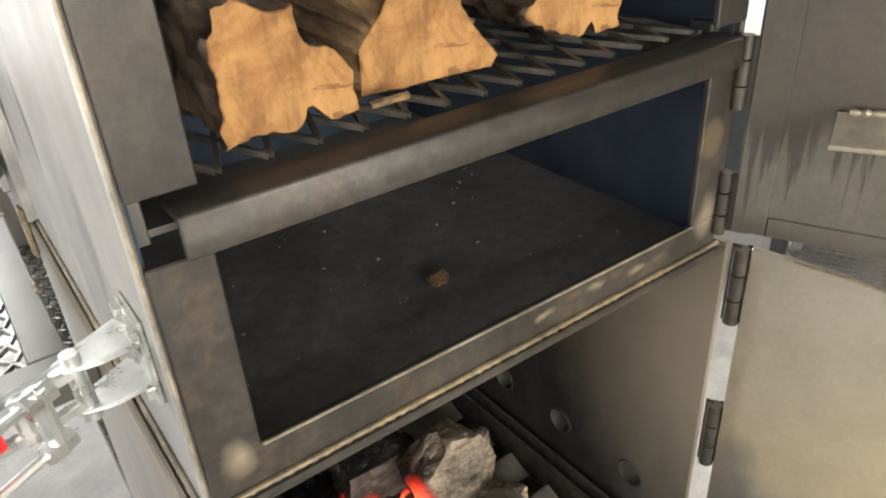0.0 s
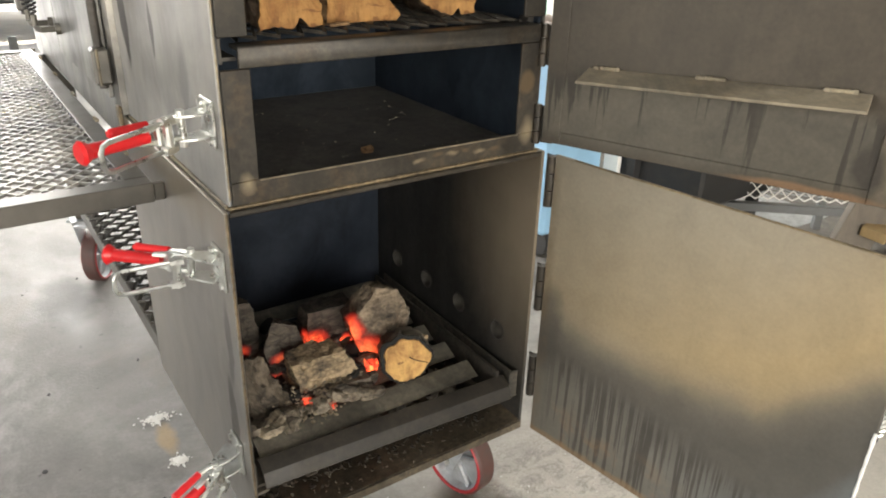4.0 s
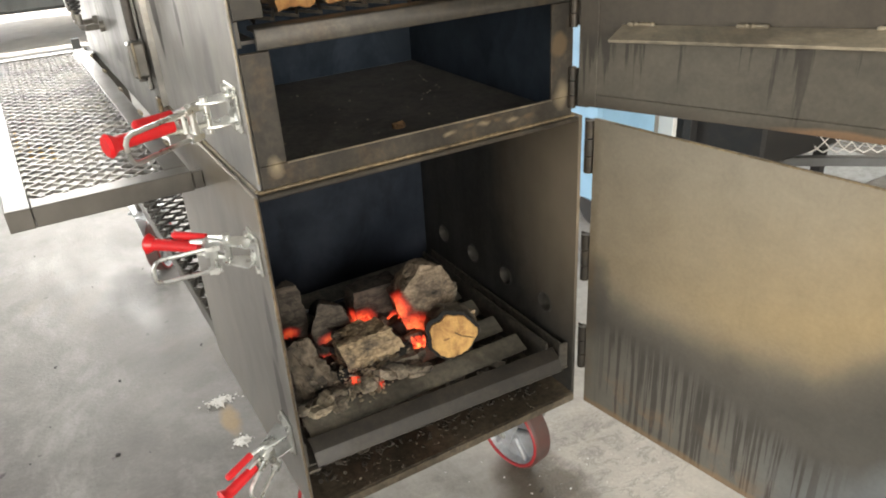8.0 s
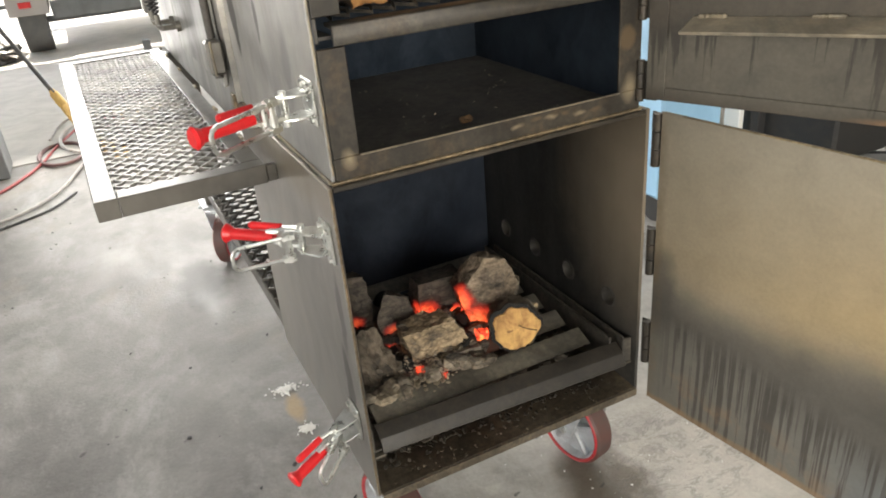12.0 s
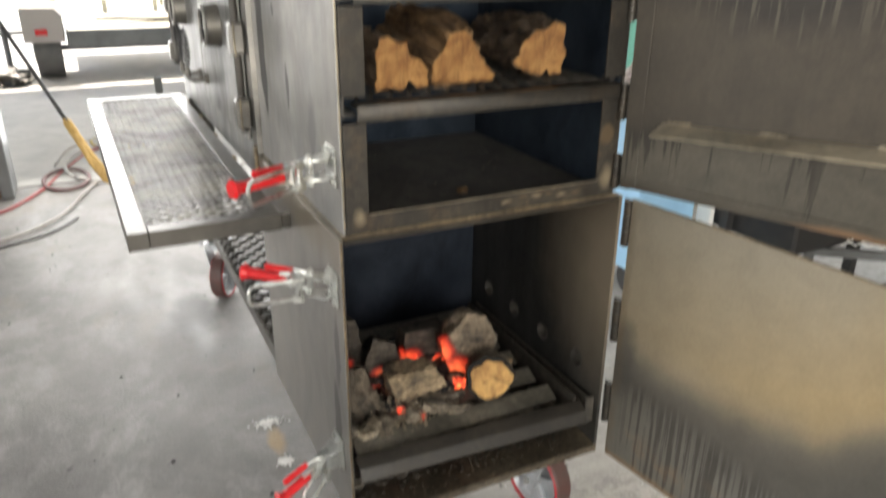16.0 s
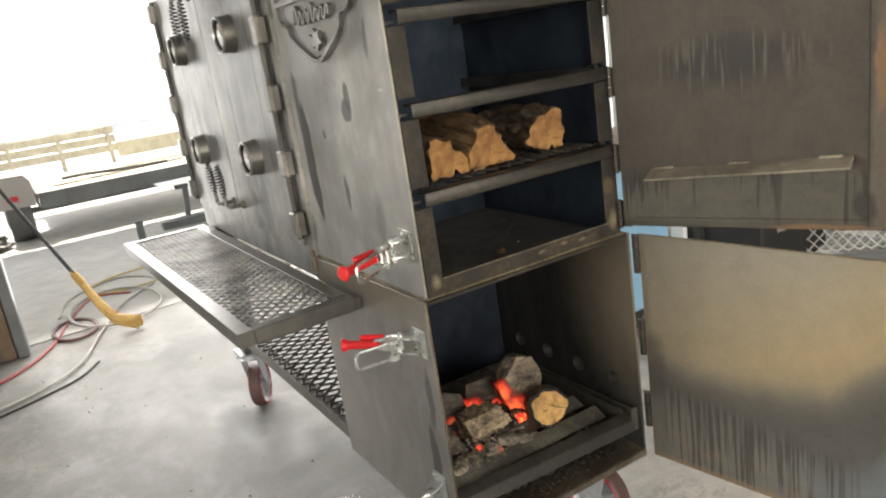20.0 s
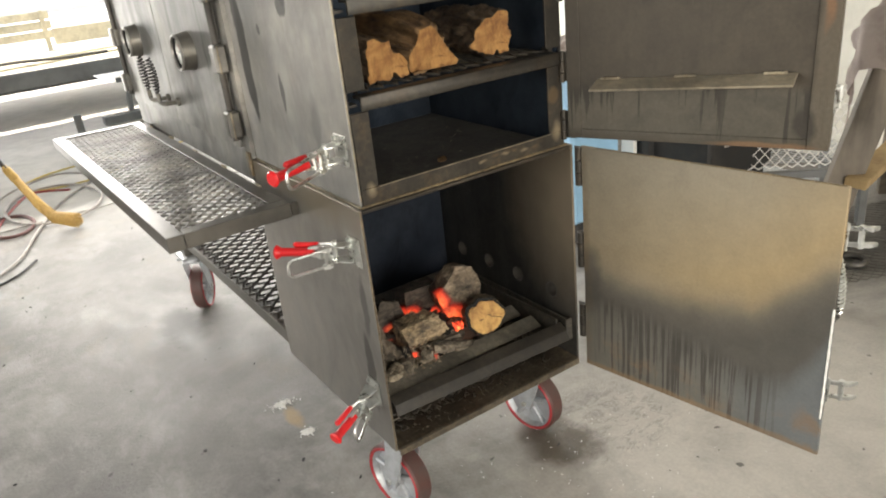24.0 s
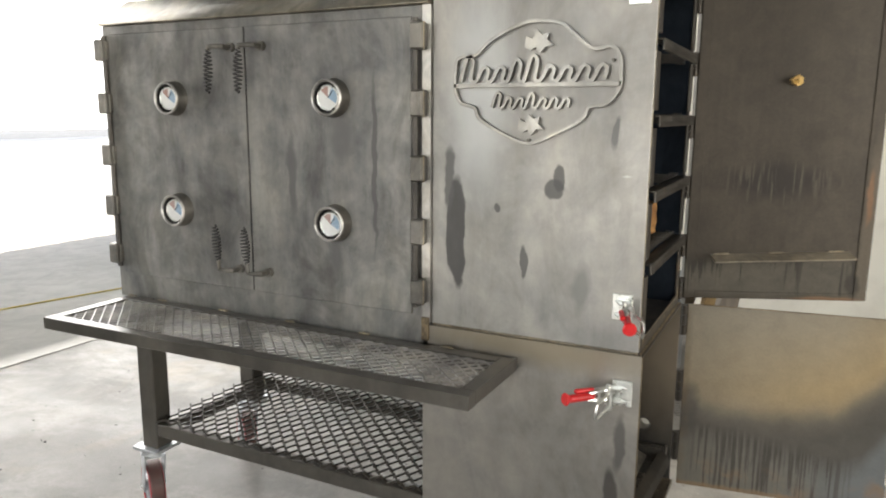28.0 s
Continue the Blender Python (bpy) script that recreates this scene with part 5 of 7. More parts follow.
def knuckles(z, parent, x=-0.008, y=0.002):
    h = part("hinge", cyl(B(), (x, y, z - 0.036), (x, y, z - 0.014), 0.0068, n=14), M_FRAME, parent, "weld-on barrel hinge")
    part("knuckle", cyl(B(), (x, y, z - 0.012), (x, y, z + 0.012), 0.0068, n=14), M_FRAME, h)
    part("knuckle", cyl(B(), (x, y, z + 0.014), (x, y, z + 0.036), 0.0068, n=14), M_FRAME, h)
    part("hinge_leaf", box(B(), x, x + 0.030, y + 0.004, y + 0.0075, z - 0.034, z + 0.034, 0.001), M_FRAME, h)
    return h


ld = part("firebox_door", box(B(), 0.004, 0.628, 0, 0.009, 0.311, 0.943, 0.002), M_LDOOR, S, "open plate door, tan heat tint and painted reflections over dark drips")
for z in (0.888, 0.660, 0.448):
    h = part("hinge", cyl(B(), (-0.006, 0.002, z - 0.050), (-0.006, 0.002, z - 0.018), 0.009, n=14), M_FRAME, ld, "weld-on barrel hinge with long leaves")
    part("knuckle", cyl(B(), (-0.006, 0.002, z - 0.016), (-0.006, 0.002, z + 0.016), 0.009, n=14), M_FRAME, h)
    part("knuckle", cyl(B(), (-0.006, 0.002, z + 0.018), (-0.006, 0.002, z + 0.050), 0.009, n=14), M_FRAME, h)
    part("hinge_leaf", box(B(), -0.004, 0.030, 0.0095, 0.0125, z - 0.052, z + 0.052, 0.001), M_FRAME, h)
    part("hinge_leaf", box(B(), -0.019, -0.008, 0.003, 0.006, z - 0.052, z + 0.052, 0.001), M_FRAME, h)
keeper(0.836, 0.628, ld)
keeper(0.48, 0.628, ld)
part("spring_grip", coil_mesh((0.60, 0.045, 0.79), (0.62, 0.045, 0.65), 0.017, 15, 0.0026), M_ZINC, ld, "coiled spring grip")
part("grip_rod", tube(B(), [(0.60, 0.009, 0.80), (0.60, 0.045, 0.80), (0.62, 0.045, 0.64), (0.62, 0.009, 0.64)], 0.005, 8), M_BAR, ld)
bead("edge_paint", (0.625, -0.0005, 0.41), (0.627, -0.0005, 0.68), 0.0030, M_PALE, 0.03, ld, seed=37)
bead("edge_weld", (0.05, 0.0005, 0.943), (0.622, 0.0005, 0.943), 0.002, M_WELD, 0.012, ld, seed=31)
ld.matrix_local = LD

ud = part("cabinet_door", box(B(), 0.004, 0.577, 0.002, 0.040, 0.968, 1.925, 0.003), M_UDOOR, S, "open insulated door, smoke-stained inner skin")
bx("door_edge", (0.006, 0.040, -0.001, 0.0015, 0.970, 1.923), M_UDOOR, ud, 0.001)
bx("door_edge", (0.535, 0.575, -0.001, 0.0015, 0.970, 1.923), M_UDOOR, ud, 0.001, "brown outer edge with a rust streak")
bx("door_edge", (0.0405, 0.5345, -0.001, 0.0015, 0.970, 0.992), M_UDOOR, ud, 0.001)
bx("door_edge", (0.0405, 0.5345, -0.001, 0.0015, 1.890, 1.923), M_UDOOR, ud, 0.001)
lip_bm = prism(B(), [(0.0018, 1.108), (-0.001, 1.113), (-0.056, 1.099), (-0.054, 1.094)], 0.082, 0.508, "x", 0.0008)
for v in lip_bm.verts:
    v.co.z += 0.040 * (v.co.x - 0.082)
lip = part("drip_lip", lip_bm, M_LIP, ud, "slanting steel drip lip")
for x in (0.092, 0.262, 0.444):
    z = 1.113 + 0.040 * (x - 0.072)
    bead("lip_weld", (x, -0.004, z), (x + 0.045, -0.004, z + 0.0018), 0.0045, M_WELDBR, 0.008, lip, seed=int(x * 100))
knob = part("thermometer_nut", cyl(B(), (0.2985, -0.016, 1.653), (0.2985, 0.0015, 1.653), 0.017, n=6), M_BRASS, ud, "brass hex fitting")
part("stem", tube(B(), [(0.2985, -0.03, 1.653), (0.2985, -0.016, 1.653)], 0.006, 10), M_BRASS, knob)
part("cotter", tube(B(), [(0.2925, -0.024, 1.653), (0.2705, -0.026, 1.655)], 0.0025, 6), M_BRASS, knob)
for z in (1.885, 1.70, 1.512, 1.325, 1.14, 1.0):
    knuckles(z, ud, -0.006, 0.0)
keeper(1.076, 0.577, ud, 0.35)
keeper(1.83, 0.577, ud, 0.35)
ud.matrix_local = UD


# ---- latch clamps ----
def latch(base, tip, hook, swing):
    """A zinc pull latch on the side plate: base, link arms, U-bolt and red grips. base: its place on the plate; tip: the grip's end; hook: the U-bolt's end."""
    base, tip, hook = Vector(base), Vector(tip), Vector(hook)
    bm = B()
    box(bm, base.x - 0.0045, base.x, base.y - 0.026, base.y + 0.026, base.z - 0.034, base.z + 0.034, 0.0015)
    c = part("latch_clamp", bm, M_ZINC, S, "zinc pull latch with red vinyl grips")
    out = (tip - base).normalized()
    side = out.cross(Vector((0, 0, 1))).normalized()
    up = side.cross(out).normalized()
    for s in (-1, 1):
        e0 = base + Vector((-0.004, 0, 0)) + up * s * 0.017
        bm = B()
        m = Matrix((( -1, 0, 0, 0), (0, 1, 0, 0), (0, 0, 1, 0), (0, 0, 0, 1)))
        prism(bm, [(0.0, -0.022), (0.030, -0.016), (0.050, -0.006), (0.052, 0.008), (0.030, 0.014), (0.0, 0.020)], -0.0018, 0.0018, "z", 0.0006)
        fr = Matrix.Translation(e0) @ Matrix((( out.x, side.x, up.x, 0), (out.y, side.y, up.y, 0), (out.z, side.z, up.z, 0), (0, 0, 0, 1)))
        bmesh.ops.transform(bm, matrix=fr, verts=bm.verts)
        part("side_cheek", bm, M_ZINC, c)
    for dy in (-0.018, 0.018):
        for dz in (-0.024, 0.024):
            p = base + Vector((-0.0045, dy, dz))
            part("bolt_head", cyl(B(), p, p + Vector((-0.005, 0, 0)), 0.006, n=6), M_ZINC, c)
    piv = base + out * 0.046
    part("pivot", cyl(B(), piv - up * 0.026, piv + up * 0.026, 0.006, n=12), M_ZINC, c)
    blk = base.lerp(hook, 0.36) + out * 0.01
    # lever with its two grips
    lev = piv.lerp(tip, 0.45)
    bm = B()
    for s in (-1, 1):
        tube(bm, [piv + up * s * 0.013, piv.lerp(lev, 0.5) + up * s * 0.012, lev + up * s * 0.007], 0.005, 6)
    cyl(bm, piv.lerp(lev, 0.55) - up * 0.015, piv.lerp(lev, 0.55) + up * 0.015, 0.007, n=10)
    part("lever", bm, M_ZINC, c)
    bm = B()
    cyl(bm, lev - out * 0.012, tip - out * 0.008, 0.0088, 0.0100, 16)
    cyl(bm, tip - out * 0.010, tip, 0.0105, 0.0165, 16)
    cyl(bm, tip, tip + out * 0.004, 0.0165, 0.013, 16)
    part("grip", bm, M_RED, c, "red vinyl grip")
    g0 = lev + up * swing + side * 0.012
    bm = B()
    cyl(bm, g0 - out * 0.02, g0 + out * 0.032, 0.0062, 0.0068, 12)
    cyl(bm, g0 + out * 0.032, g0 + out * 0.036, 0.0068, 0.004, 12)
    part("release_grip", bm, M_RED, c, "small red release grip")
    part("release_arm", tube(B(), [piv + up * 0.02, g0 - out * 0.02], 0.0035, 6), M_ZINC, c)
    # U-bolt
    hd = (hook - blk).normalized()
    hs = hd.cross(out.cross(up)).normalized() if abs(hd.dot(up)) < 0.95 else up
    hs = up
    w = 0.019
    a0, a1 = blk - hs * w, blk + hs * w
    b0, b1 = hook - hs * w, hook + hs * w
    pts = [a0, b0 - hd * 0.012, b0 - hd * 0.004 + hs * 0.003, b0 + hs * 0.010, b1 - hs * 0.010, b1 - hd * 0.004 - hs * 0.003, b1 - hd * 0.012, a1]
    part("u_bolt", tube(B(), pts, 0.0034, 8), M_ZINC, c, "zinc U-bolt")
    bm = B()
    for p in (a0, a1):
        cyl(bm, p - hd * 0.010, p - hd * 0.001, 0.0075, n=6)
        cyl(bm, p + hd * 0.001, p + hd * 0.010, 0.0075, n=6)
    cyl(bm, a0 - hs * 0.006, a1 + hs * 0.006, 0.0065, n=10)
    part("trunnion", bm, M_ZINC, c, "trunnion with hex nuts")
    return c


latch((0.012, 0.058, 1.066), (-0.168, 0.0, 1.062), (-0.150, -0.028, 1.058), 0.012)
latch((0.0, 0.045, 0.842), (-0.138, 0.154, 0.853), (-0.148, 0.074, 0.838), 0.012)
latch((0.0, 0.060, 0.470), (-0.140, 0.010, 0.432), (-0.095, 0.000, 0.415), 0.016)
latch((0.012, 0.055, 1.838), (-0.128, 0.060, 1.862), (-0.085, 0.035, 1.842), 0.010)


# ---- badge on the side plate ----
def bx2(px, pz):
    """Badge drawing units to the plate's y and z."""
    return (0.534 - (px - 80) / 1790, 1.620 + (405 - pz) / 1830)


badge = new("badge")
badge.parent = S
badge["label"] = "cut steel badge standing off the plate"
outline = [(85, 400), (92, 295), (118, 270), (190, 264), (262, 200), (380, 140), (480, 118), (600, 132), (662, 180), (750, 248), (832, 242), (870, 280),
           (880, 370), (870, 432), (822, 490), (745, 505), (715, 560), (600, 622), (462, 675), (330, 630), (215, 562), (190, 512), (120, 490), (92, 446)]
XB = -0.006


def ribbon(name, pts, w, closed, t0=XB, t1=0.006, material=M_BADGE, parent=badge):
    pts = [Vector(bx2(*p)) for p in pts]
    n = len(pts)
    bm = B()
    vs = []
    for i, p in enumerate(pts):
        a = pts[i - 1] if (closed or i) else p
        c = pts[(i + 1) % n] if (closed or i < n - 1) else p
        d = (c - a).normalized()
        nn = Vector((-d.y, d.x)) * w
        vs.append([bm.verts.new((x, *(p + s * nn))) for s in (-1, 1) for x in (t0, t1)])
    for i in range(n if closed else n - 1):
        p, q = vs[i], vs[(i + 1) % n]
        for e, f in ((0, 1), (1, 3), (3, 2), (2, 0)):
            bm.faces.new((p[e], p[f], q[f], q[e]))
    if not closed:
        bm.faces.new((vs[0][0], vs[0][1], vs[0][3], vs[0][2]))
        bm.faces.new((vs[-1][0], vs[-1][2], vs[-1][3], vs[-1][1]))
    bmesh.ops.recalc_face_normals(bm, faces=bm.faces)
    return part(name, bm, material, parent)


def flowing(pts, closed, n=5):
    """A smooth line through the given points."""
    m = len(pts)
    out = []
    for i in range(m if closed else m - 1):
        p = [Vector(pts[(i + k) % m] if closed else pts[min(max(i + k, 0), m - 1)]) for k in (-1, 0, 1, 2)]
        for k in range(n):
            t = k / n
            q = 0.5 * (2 * p[1] + (p[2] - p[0]) * t + (2 * p[0] - 5 * p[1] + 4 * p[2] - p[3]) * t * t + (3 * p[1] - p[0] - 3 * p[2] + p[3]) * t ** 3)
            out.append((q.x, q.y))
    return out if closed else out + [pts[-1]]


def scrawl(x0, x1, base, heights, lean):
    """A plain wavy stroke in place of a name."""
    step = (x1 - x0) / len(heights)
    pts = []
    for k, h in enumerate(heights):
        x = x0 + step * k
        pts += [(x, base), (x + step * 0.22 + lean, base - h), (x + step * 0.62 + lean * 0.8, base - h * 0.82), (x + step * 0.66, base - h * 0.08)]
    return flowing(pts, False, 3)


ribbon("rim", flowing(outline, True), 0.0042, True)
ribbon("bar", [(80, 405), (300, 404), (600, 403), (880, 402)], 0.0055, False)
ribbon("wavy_stroke", scrawl(118, 836, 384, (112, 60, 62, 92, 108, 60, 56, 60, 62), 16), 0.0046, False)
ribbon("wavy_stroke", scrawl(278, 664, 508, (66, 42, 42, 62, 40, 42, 40), 12), 0.0036, False)
for cx, cz, sc_ in ((500, 215, 0.6), (470, 592, 0.55)):
    out = [(-110, 30), (-95, -55), (-40, -30), (-10, -95), (30, -60), (85, -70), (70, -20), (120, 25), (60, 30), (20, 75), (-20, 35), (-60, 55)]
    part("silhouette", prism(B(), [bx2(cx + sc_ * px, cz + sc_ * pz) for px, pz in out], XB, 0.004, "x"), M_BADGE, badge)
for px, pz in ((130, 300), (840, 300), (460, 660)):
    y, z = bx2(px, pz)
    part("standoff", cyl(B(), (0.0, y, z), (0.012, y, z), 0.004, n=8), M_BAR, badge)


# ---- split logs on the shelf ----
def rough_prism(outline, length, seed, cuts=56, amp=0.006, bulge=1.0, twist=0.0, taper=0.0, bark=0.006, fibre=0.0):
    """Sides of a log along +y from an outline in x and z; returns bmesh and the front ring."""
    rnd = random.Random(seed)
    bm = B()
    n = len(outline)
    pts = []
    for i in range(n):
        a, b = Vector(outline[i]), Vector(outline[(i + 1) % n])
        m = max(1, int((b - a).length / 0.0045))
        pts += [a.lerp(b, k / m) for k in range(m)]
    ctr = sum(pts, Vector((0, 0))) / len(pts)
    rings = []
    for j in range(cuts + 1):
        t = j / cuts
        ring = []
        ca, sa = math.cos(twist * t), math.sin(twist * t)
        for p in pts:
            d = (p - ctr) * (1 + (bulge - 1) * math.sin(math.pi * min(1, t * 1.4)) - taper * t)
            d = Vector((d.x * ca - d.y * sa, d.x * sa + d.y * ca))
            q = Vector((ctr.x + d.x, t * length, ctr.y + d.y))
            nz = noise.noise_vector(Vector((q.x * 40, q.y * 12 + seed * 3.1, q.z * 40))) + 0.5 * noise.noise_vector(Vector((q.x * 130, q.y * 40 + seed, q.z * 130)))
            k = amp * (0.6 if j == 0 else 1.0)
            if j == 0:
                nz = nz + 0.45 * noise.noise_vector(Vector((q.x * 320, seed * 1.7, q.z * 320)))
            q = q + Vector((nz.x * k, nz.y * k * 0.5 if j else 0.0, nz.z * k))
            if j:
                rad = Vector((d.x, 0, d.y)).normalized()
                if bark:
                    dist = noise.voronoi(Vector((q.x * 48, q.y * 26 + seed, q.z * 48)))[0]
                    q = q + rad * bark * (min(1.0, (dist[1] - dist[0]) * 2.2) - 0.6)
                if fibre:
                    q = q + rad * fibre * (abs(noise.noise(Vector((p.x * 120, t * 0.8 + seed, p.y * 120)))) * 2 - 0.5 + 0.9 * noise.noise(Vector((p.x * 34, t * 1.6, p.y * 34))))
            ring.append(bm.verts.new(q))
        rings.append(ring)
    m = len(pts)
    for p, q in zip(rings, rings[1:]):
        for i in range(m):
            bm.faces.new((p[i], p[(i + 1) % m], q[(i + 1) % m], q[i]))
    bm.faces.new(rings[-1])
    front = [v.co.copy() for v in rings[0]]
    bmesh.ops.recalc_face_normals(bm, faces=bm.faces)
    return bm, front


def cap(front, seed, lift=0.0012):
    """The sawn face: a fan of rings with slight relief."""
    bm = B()
    c = sum(front, Vector()) / len(front)
    rings = []
    for f in (1.0, 0.97, 0.7, 0.35):
        ring = []
        for p in front:
            q = c.lerp(p, f)
            nz = noise.noise(Vector((q.x * 60, seed, q.z * 60)))
            q.y = q.y - (0.0 if f == 1.0 else lift - nz * 0.0015)
            ring.append(bm.verts.new(q))
        rings.append(ring)
    cv = bm.verts.new(c + Vector((0, -lift, 0)))
    m = len(front)
    for p, q in zip(rings, rings[1:]):
        for i in range(m):
            bm.faces.new((p[i], p[(i + 1) % m], q[(i + 1) % m], q[i]))
    for i in range(m):
        bm.faces.new((rings[-1][i], rings[-1][(i + 1) % m], cv))
    bmesh.ops.recalc_face_normals(bm, faces=bm.faces)
    return bm


def split_log(outline, x, y, z, length, yaw, seed, side, label, pitch=0.0, **kw):
    bm, front = rough_prism(outline, length, seed, **kw)
    ob = part("split_log", bm, side)
    part("sawn_end", cap(front, seed), M_CUT, ob, "fresh orange sawn end grain")
    ob.matrix_world = pose(x, y, z, pitch, 0, yaw)
    return tagged(ob, label, "log", "split logs on the shelf")


OA = [(0, 0), (0.002, 0.045), (0.006, 0.086), (0.028, 0.090), (0.050, 0.082), (0.072, 0.080), (0.074, 0.056), (0.092, 0.050), (0.110, 0.034), (0.114, 0.004), (0.088, 0.002), (0.074, 0.014), (0.062, 0.003), (0.042, 0.004)]
OB = [(0, 0), (0.002, 0.036), (0.020, 0.058), (0.034, 0.086), (0.062, 0.092), (0.078, 0.076), (0.098, 0.042), (0.126, 0.008), (0.120, 0.0)]
OC = [(0.0, 0.026), (0.012, 0.054), (0.040, 0.082), (0.078, 0.098), (0.100, 0.092), (0.096, 0.062), (0.102, 0.042), (0.096, 0.003), (0.074, 0.0), (0.066, 0.010), (0.054, 0.001), (0.022, 0.010)]
split_log([(0.86 * px, pz) for px, pz in OA], 0.093, 0.050, 1.187, 0.36, -2, 3, M_BARK, "split log with dark bark and a notched orange sawn end", amp=0.008)
split_log(OB, 0.212, 0.080, 1.187, 0.34, -4, 5, M_SPLIT, "split log with stringy brown sides and a wedge-shaped sawn end", bulge=1.28, amp=0.003, pitch=3.0, taper=-0.15, bark=0.0, fibre=0.012)
split_log(OC, 0.394, 0.096, 1.187, 0.36, -12, 8, M_BARK, "barked split log with a jagged orange sawn end", bulge=1.15, amp=0.010)
# splinter on the grating
tagged(part("splinter", tube(B(), [(0.205, 0.055, 1.188), (0.235, 0.05, 1.190)], 0.003, 5), M_SPLIT), "small orange wood splinter on the shelf grating", "splinter")


# ---- fire ----
def chunk(sx, sy, sz, seed, amp=0.22, freq=2.2, box_like=0.5, facets=0):
    """A lump with noise; facets cut flat split faces off it."""
    bm = B()
    rf = random.Random(seed * 5 + 1)
    planes = [(Vector((rf.gauss(0, 1), rf.gauss(0, 1), rf.gauss(0, 1))).normalized(), rf.uniform(0.62, 0.86)) for _ in range(facets)]
    bmesh.ops.create_icosphere(bm, subdivisions=4, radius=1.0)
    for v in bm.verts:
        p = v.co.normalized()
        m = max(abs(p.x), abs(p.y), abs(p.z))
        q = p.lerp(p / m * 0.86, box_like)
        k = 1 + amp * noise.noise(p * freq + Vector((seed * 7.3, seed, 0))) + amp * 0.45 * noise.noise(p * freq * 3.1 + Vector((0, seed * 3.7, seed)))
        q = q * k
        for n_, d_ in planes:
            h = q.dot(n_) - d_
            if h > 0:
                q = q - n_ * h
        v.co = Vector((q.x * sx, q.y * sy, q.z * sz)) + 0.0035 * noise.noise_vector(q * 6 + Vector((seed, 0, 0)))
    return bm


def fire_piece(name, place, size, turn, seed, material, label, category="firewood", **kw):
    kw.setdefault("facets", 9)
    ob = part(name, chunk(*size, seed, **kw), material)
    ob.matrix_world = pose(*place, *turn)
    return tagged(ob, label, category, "burning wood on the grate")


# scorched round log, its sawn end to the door
R = 0.050
ring = [(R * (1 + 0.07 * math.sin(3 * a + 1) + 0.05 * math.sin(5 * a)) * math.cos(a) * 1.08, R * (1 + 0.06 * math.sin(2 * a)) * math.sin(a)) for a in [k * math.tau / 20 for k in range(20)]]
bm, front = rough_prism(ring, 0.085, 12, 18, 0.008, bark=0.004)
rl = part("round_log", bm, M_ASHBARK)
part("char_ring", cap(front, 3, 0.002), M_CHARRING, rl, "black charred ring")
inner = [Vector((p.x * w_ + 0.003, p.y - 0.0025, p.z * w_ - 0.003)) for p in front for w_ in [0.88 + 0.03 * noise.noise(Vector((p.x * 45, 0.3, p.z * 45)))]]
part("sawn_end", cap(inner, 4, 0.003), M_CUTOLD, rl, "scorched orange sawn end")
part("crack", tube(B(), [(0.008, -0.0068, 0.004), (0.022, -0.0066, -0.004), (0.046, -0.006, -0.010)], 0.0011, 5), M_CHARRING, rl)
rl.matrix_world = pose(0.370, 0.104, 0.512, -18, 0, -26)
tagged(rl, "round log with a charred ring and orange sawn end", "firewood", "burning wood on the grate")


def hewn(name, place, pts, seed, material, label, amp=0.004):
    """A split chunk: flat faces between a few corners, broken up by ridges and pits."""
    bm = B()
    for p in pts:
        bm.verts.new(p)
    bmesh.ops.convex_hull(bm, input=bm.verts)
    loose = [v for v in bm.verts if not v.link_faces]
    bmesh.ops.delete(bm, geom=loose, context="VERTS")
    for _ in range(4):
        bmesh.ops.subdivide_edges(bm, edges=[e for e in bm.edges if e.calc_length() > 0.007], cuts=1, use_grid_fill=True)
        bmesh.ops.triangulate(bm, faces=[f for f in bm.faces if len(f.verts) > 3])
    bm.normal_update()
    off = Vector((seed * 3.7, seed, seed * 1.3))
    for v in bm.verts:
        q = v.co
        k = noise.noise(q * 28 + off) + 0.6 * noise.noise(q * 75 + off) + 0.35 * noise.noise(q * 180 + off)
        fold = abs(noise.noise(Vector((q.x * 90, q.y * 90, q.z * 14)) + off))
        v.co = q + v.normal * amp * (k - 0.7 * fold)
    ob = part(name, bm, material)
    ob.matrix_world = pose(*place)
    return tagged(ob, label, "firewood", "burning wood on the grate")


hewn("burning_block", (0.387, 0.250, 0.452), [(-0.010, -0.020, 0.162), (0.043, -0.025, 0.150), (0.023, 0.040, 0.148), (-0.022, 0.030, 0.153), (-0.076, -0.026, 0.096), (-0.004, -0.064, 0.070),
     (0.072, -0.016, 0.076), (0.053, 0.060, 0.068), (-0.057, 0.070, 0.078), (-0.050, -0.030, 0.0), (0.013, -0.060, 0.0), (0.055, -0.010, 0.004), (-0.027, 0.060, 0.0)], 2, M_BLOCK, "tilted ash-grey burning block of wood", 0.005)
hewn("back_log", (0.315, 0.350, 0.450), [(-0.060, -0.030, 0.095), (0.058, -0.030, 0.090), (0.050, 0.040, 0.085), (-0.050, 0.045, 0.080), (-0.068, -0.040, 0.03), (0.066, -0.036, 0.03), (-0.06, 0.05, 0.0), (0.06, 0.05, 0.0), (-0.05, -0.04, 0.0), (0.05, -0.04, 0.0)], 8, M_BACKLOG, "dark charred log at the back, glowing at its foot", 0.006)
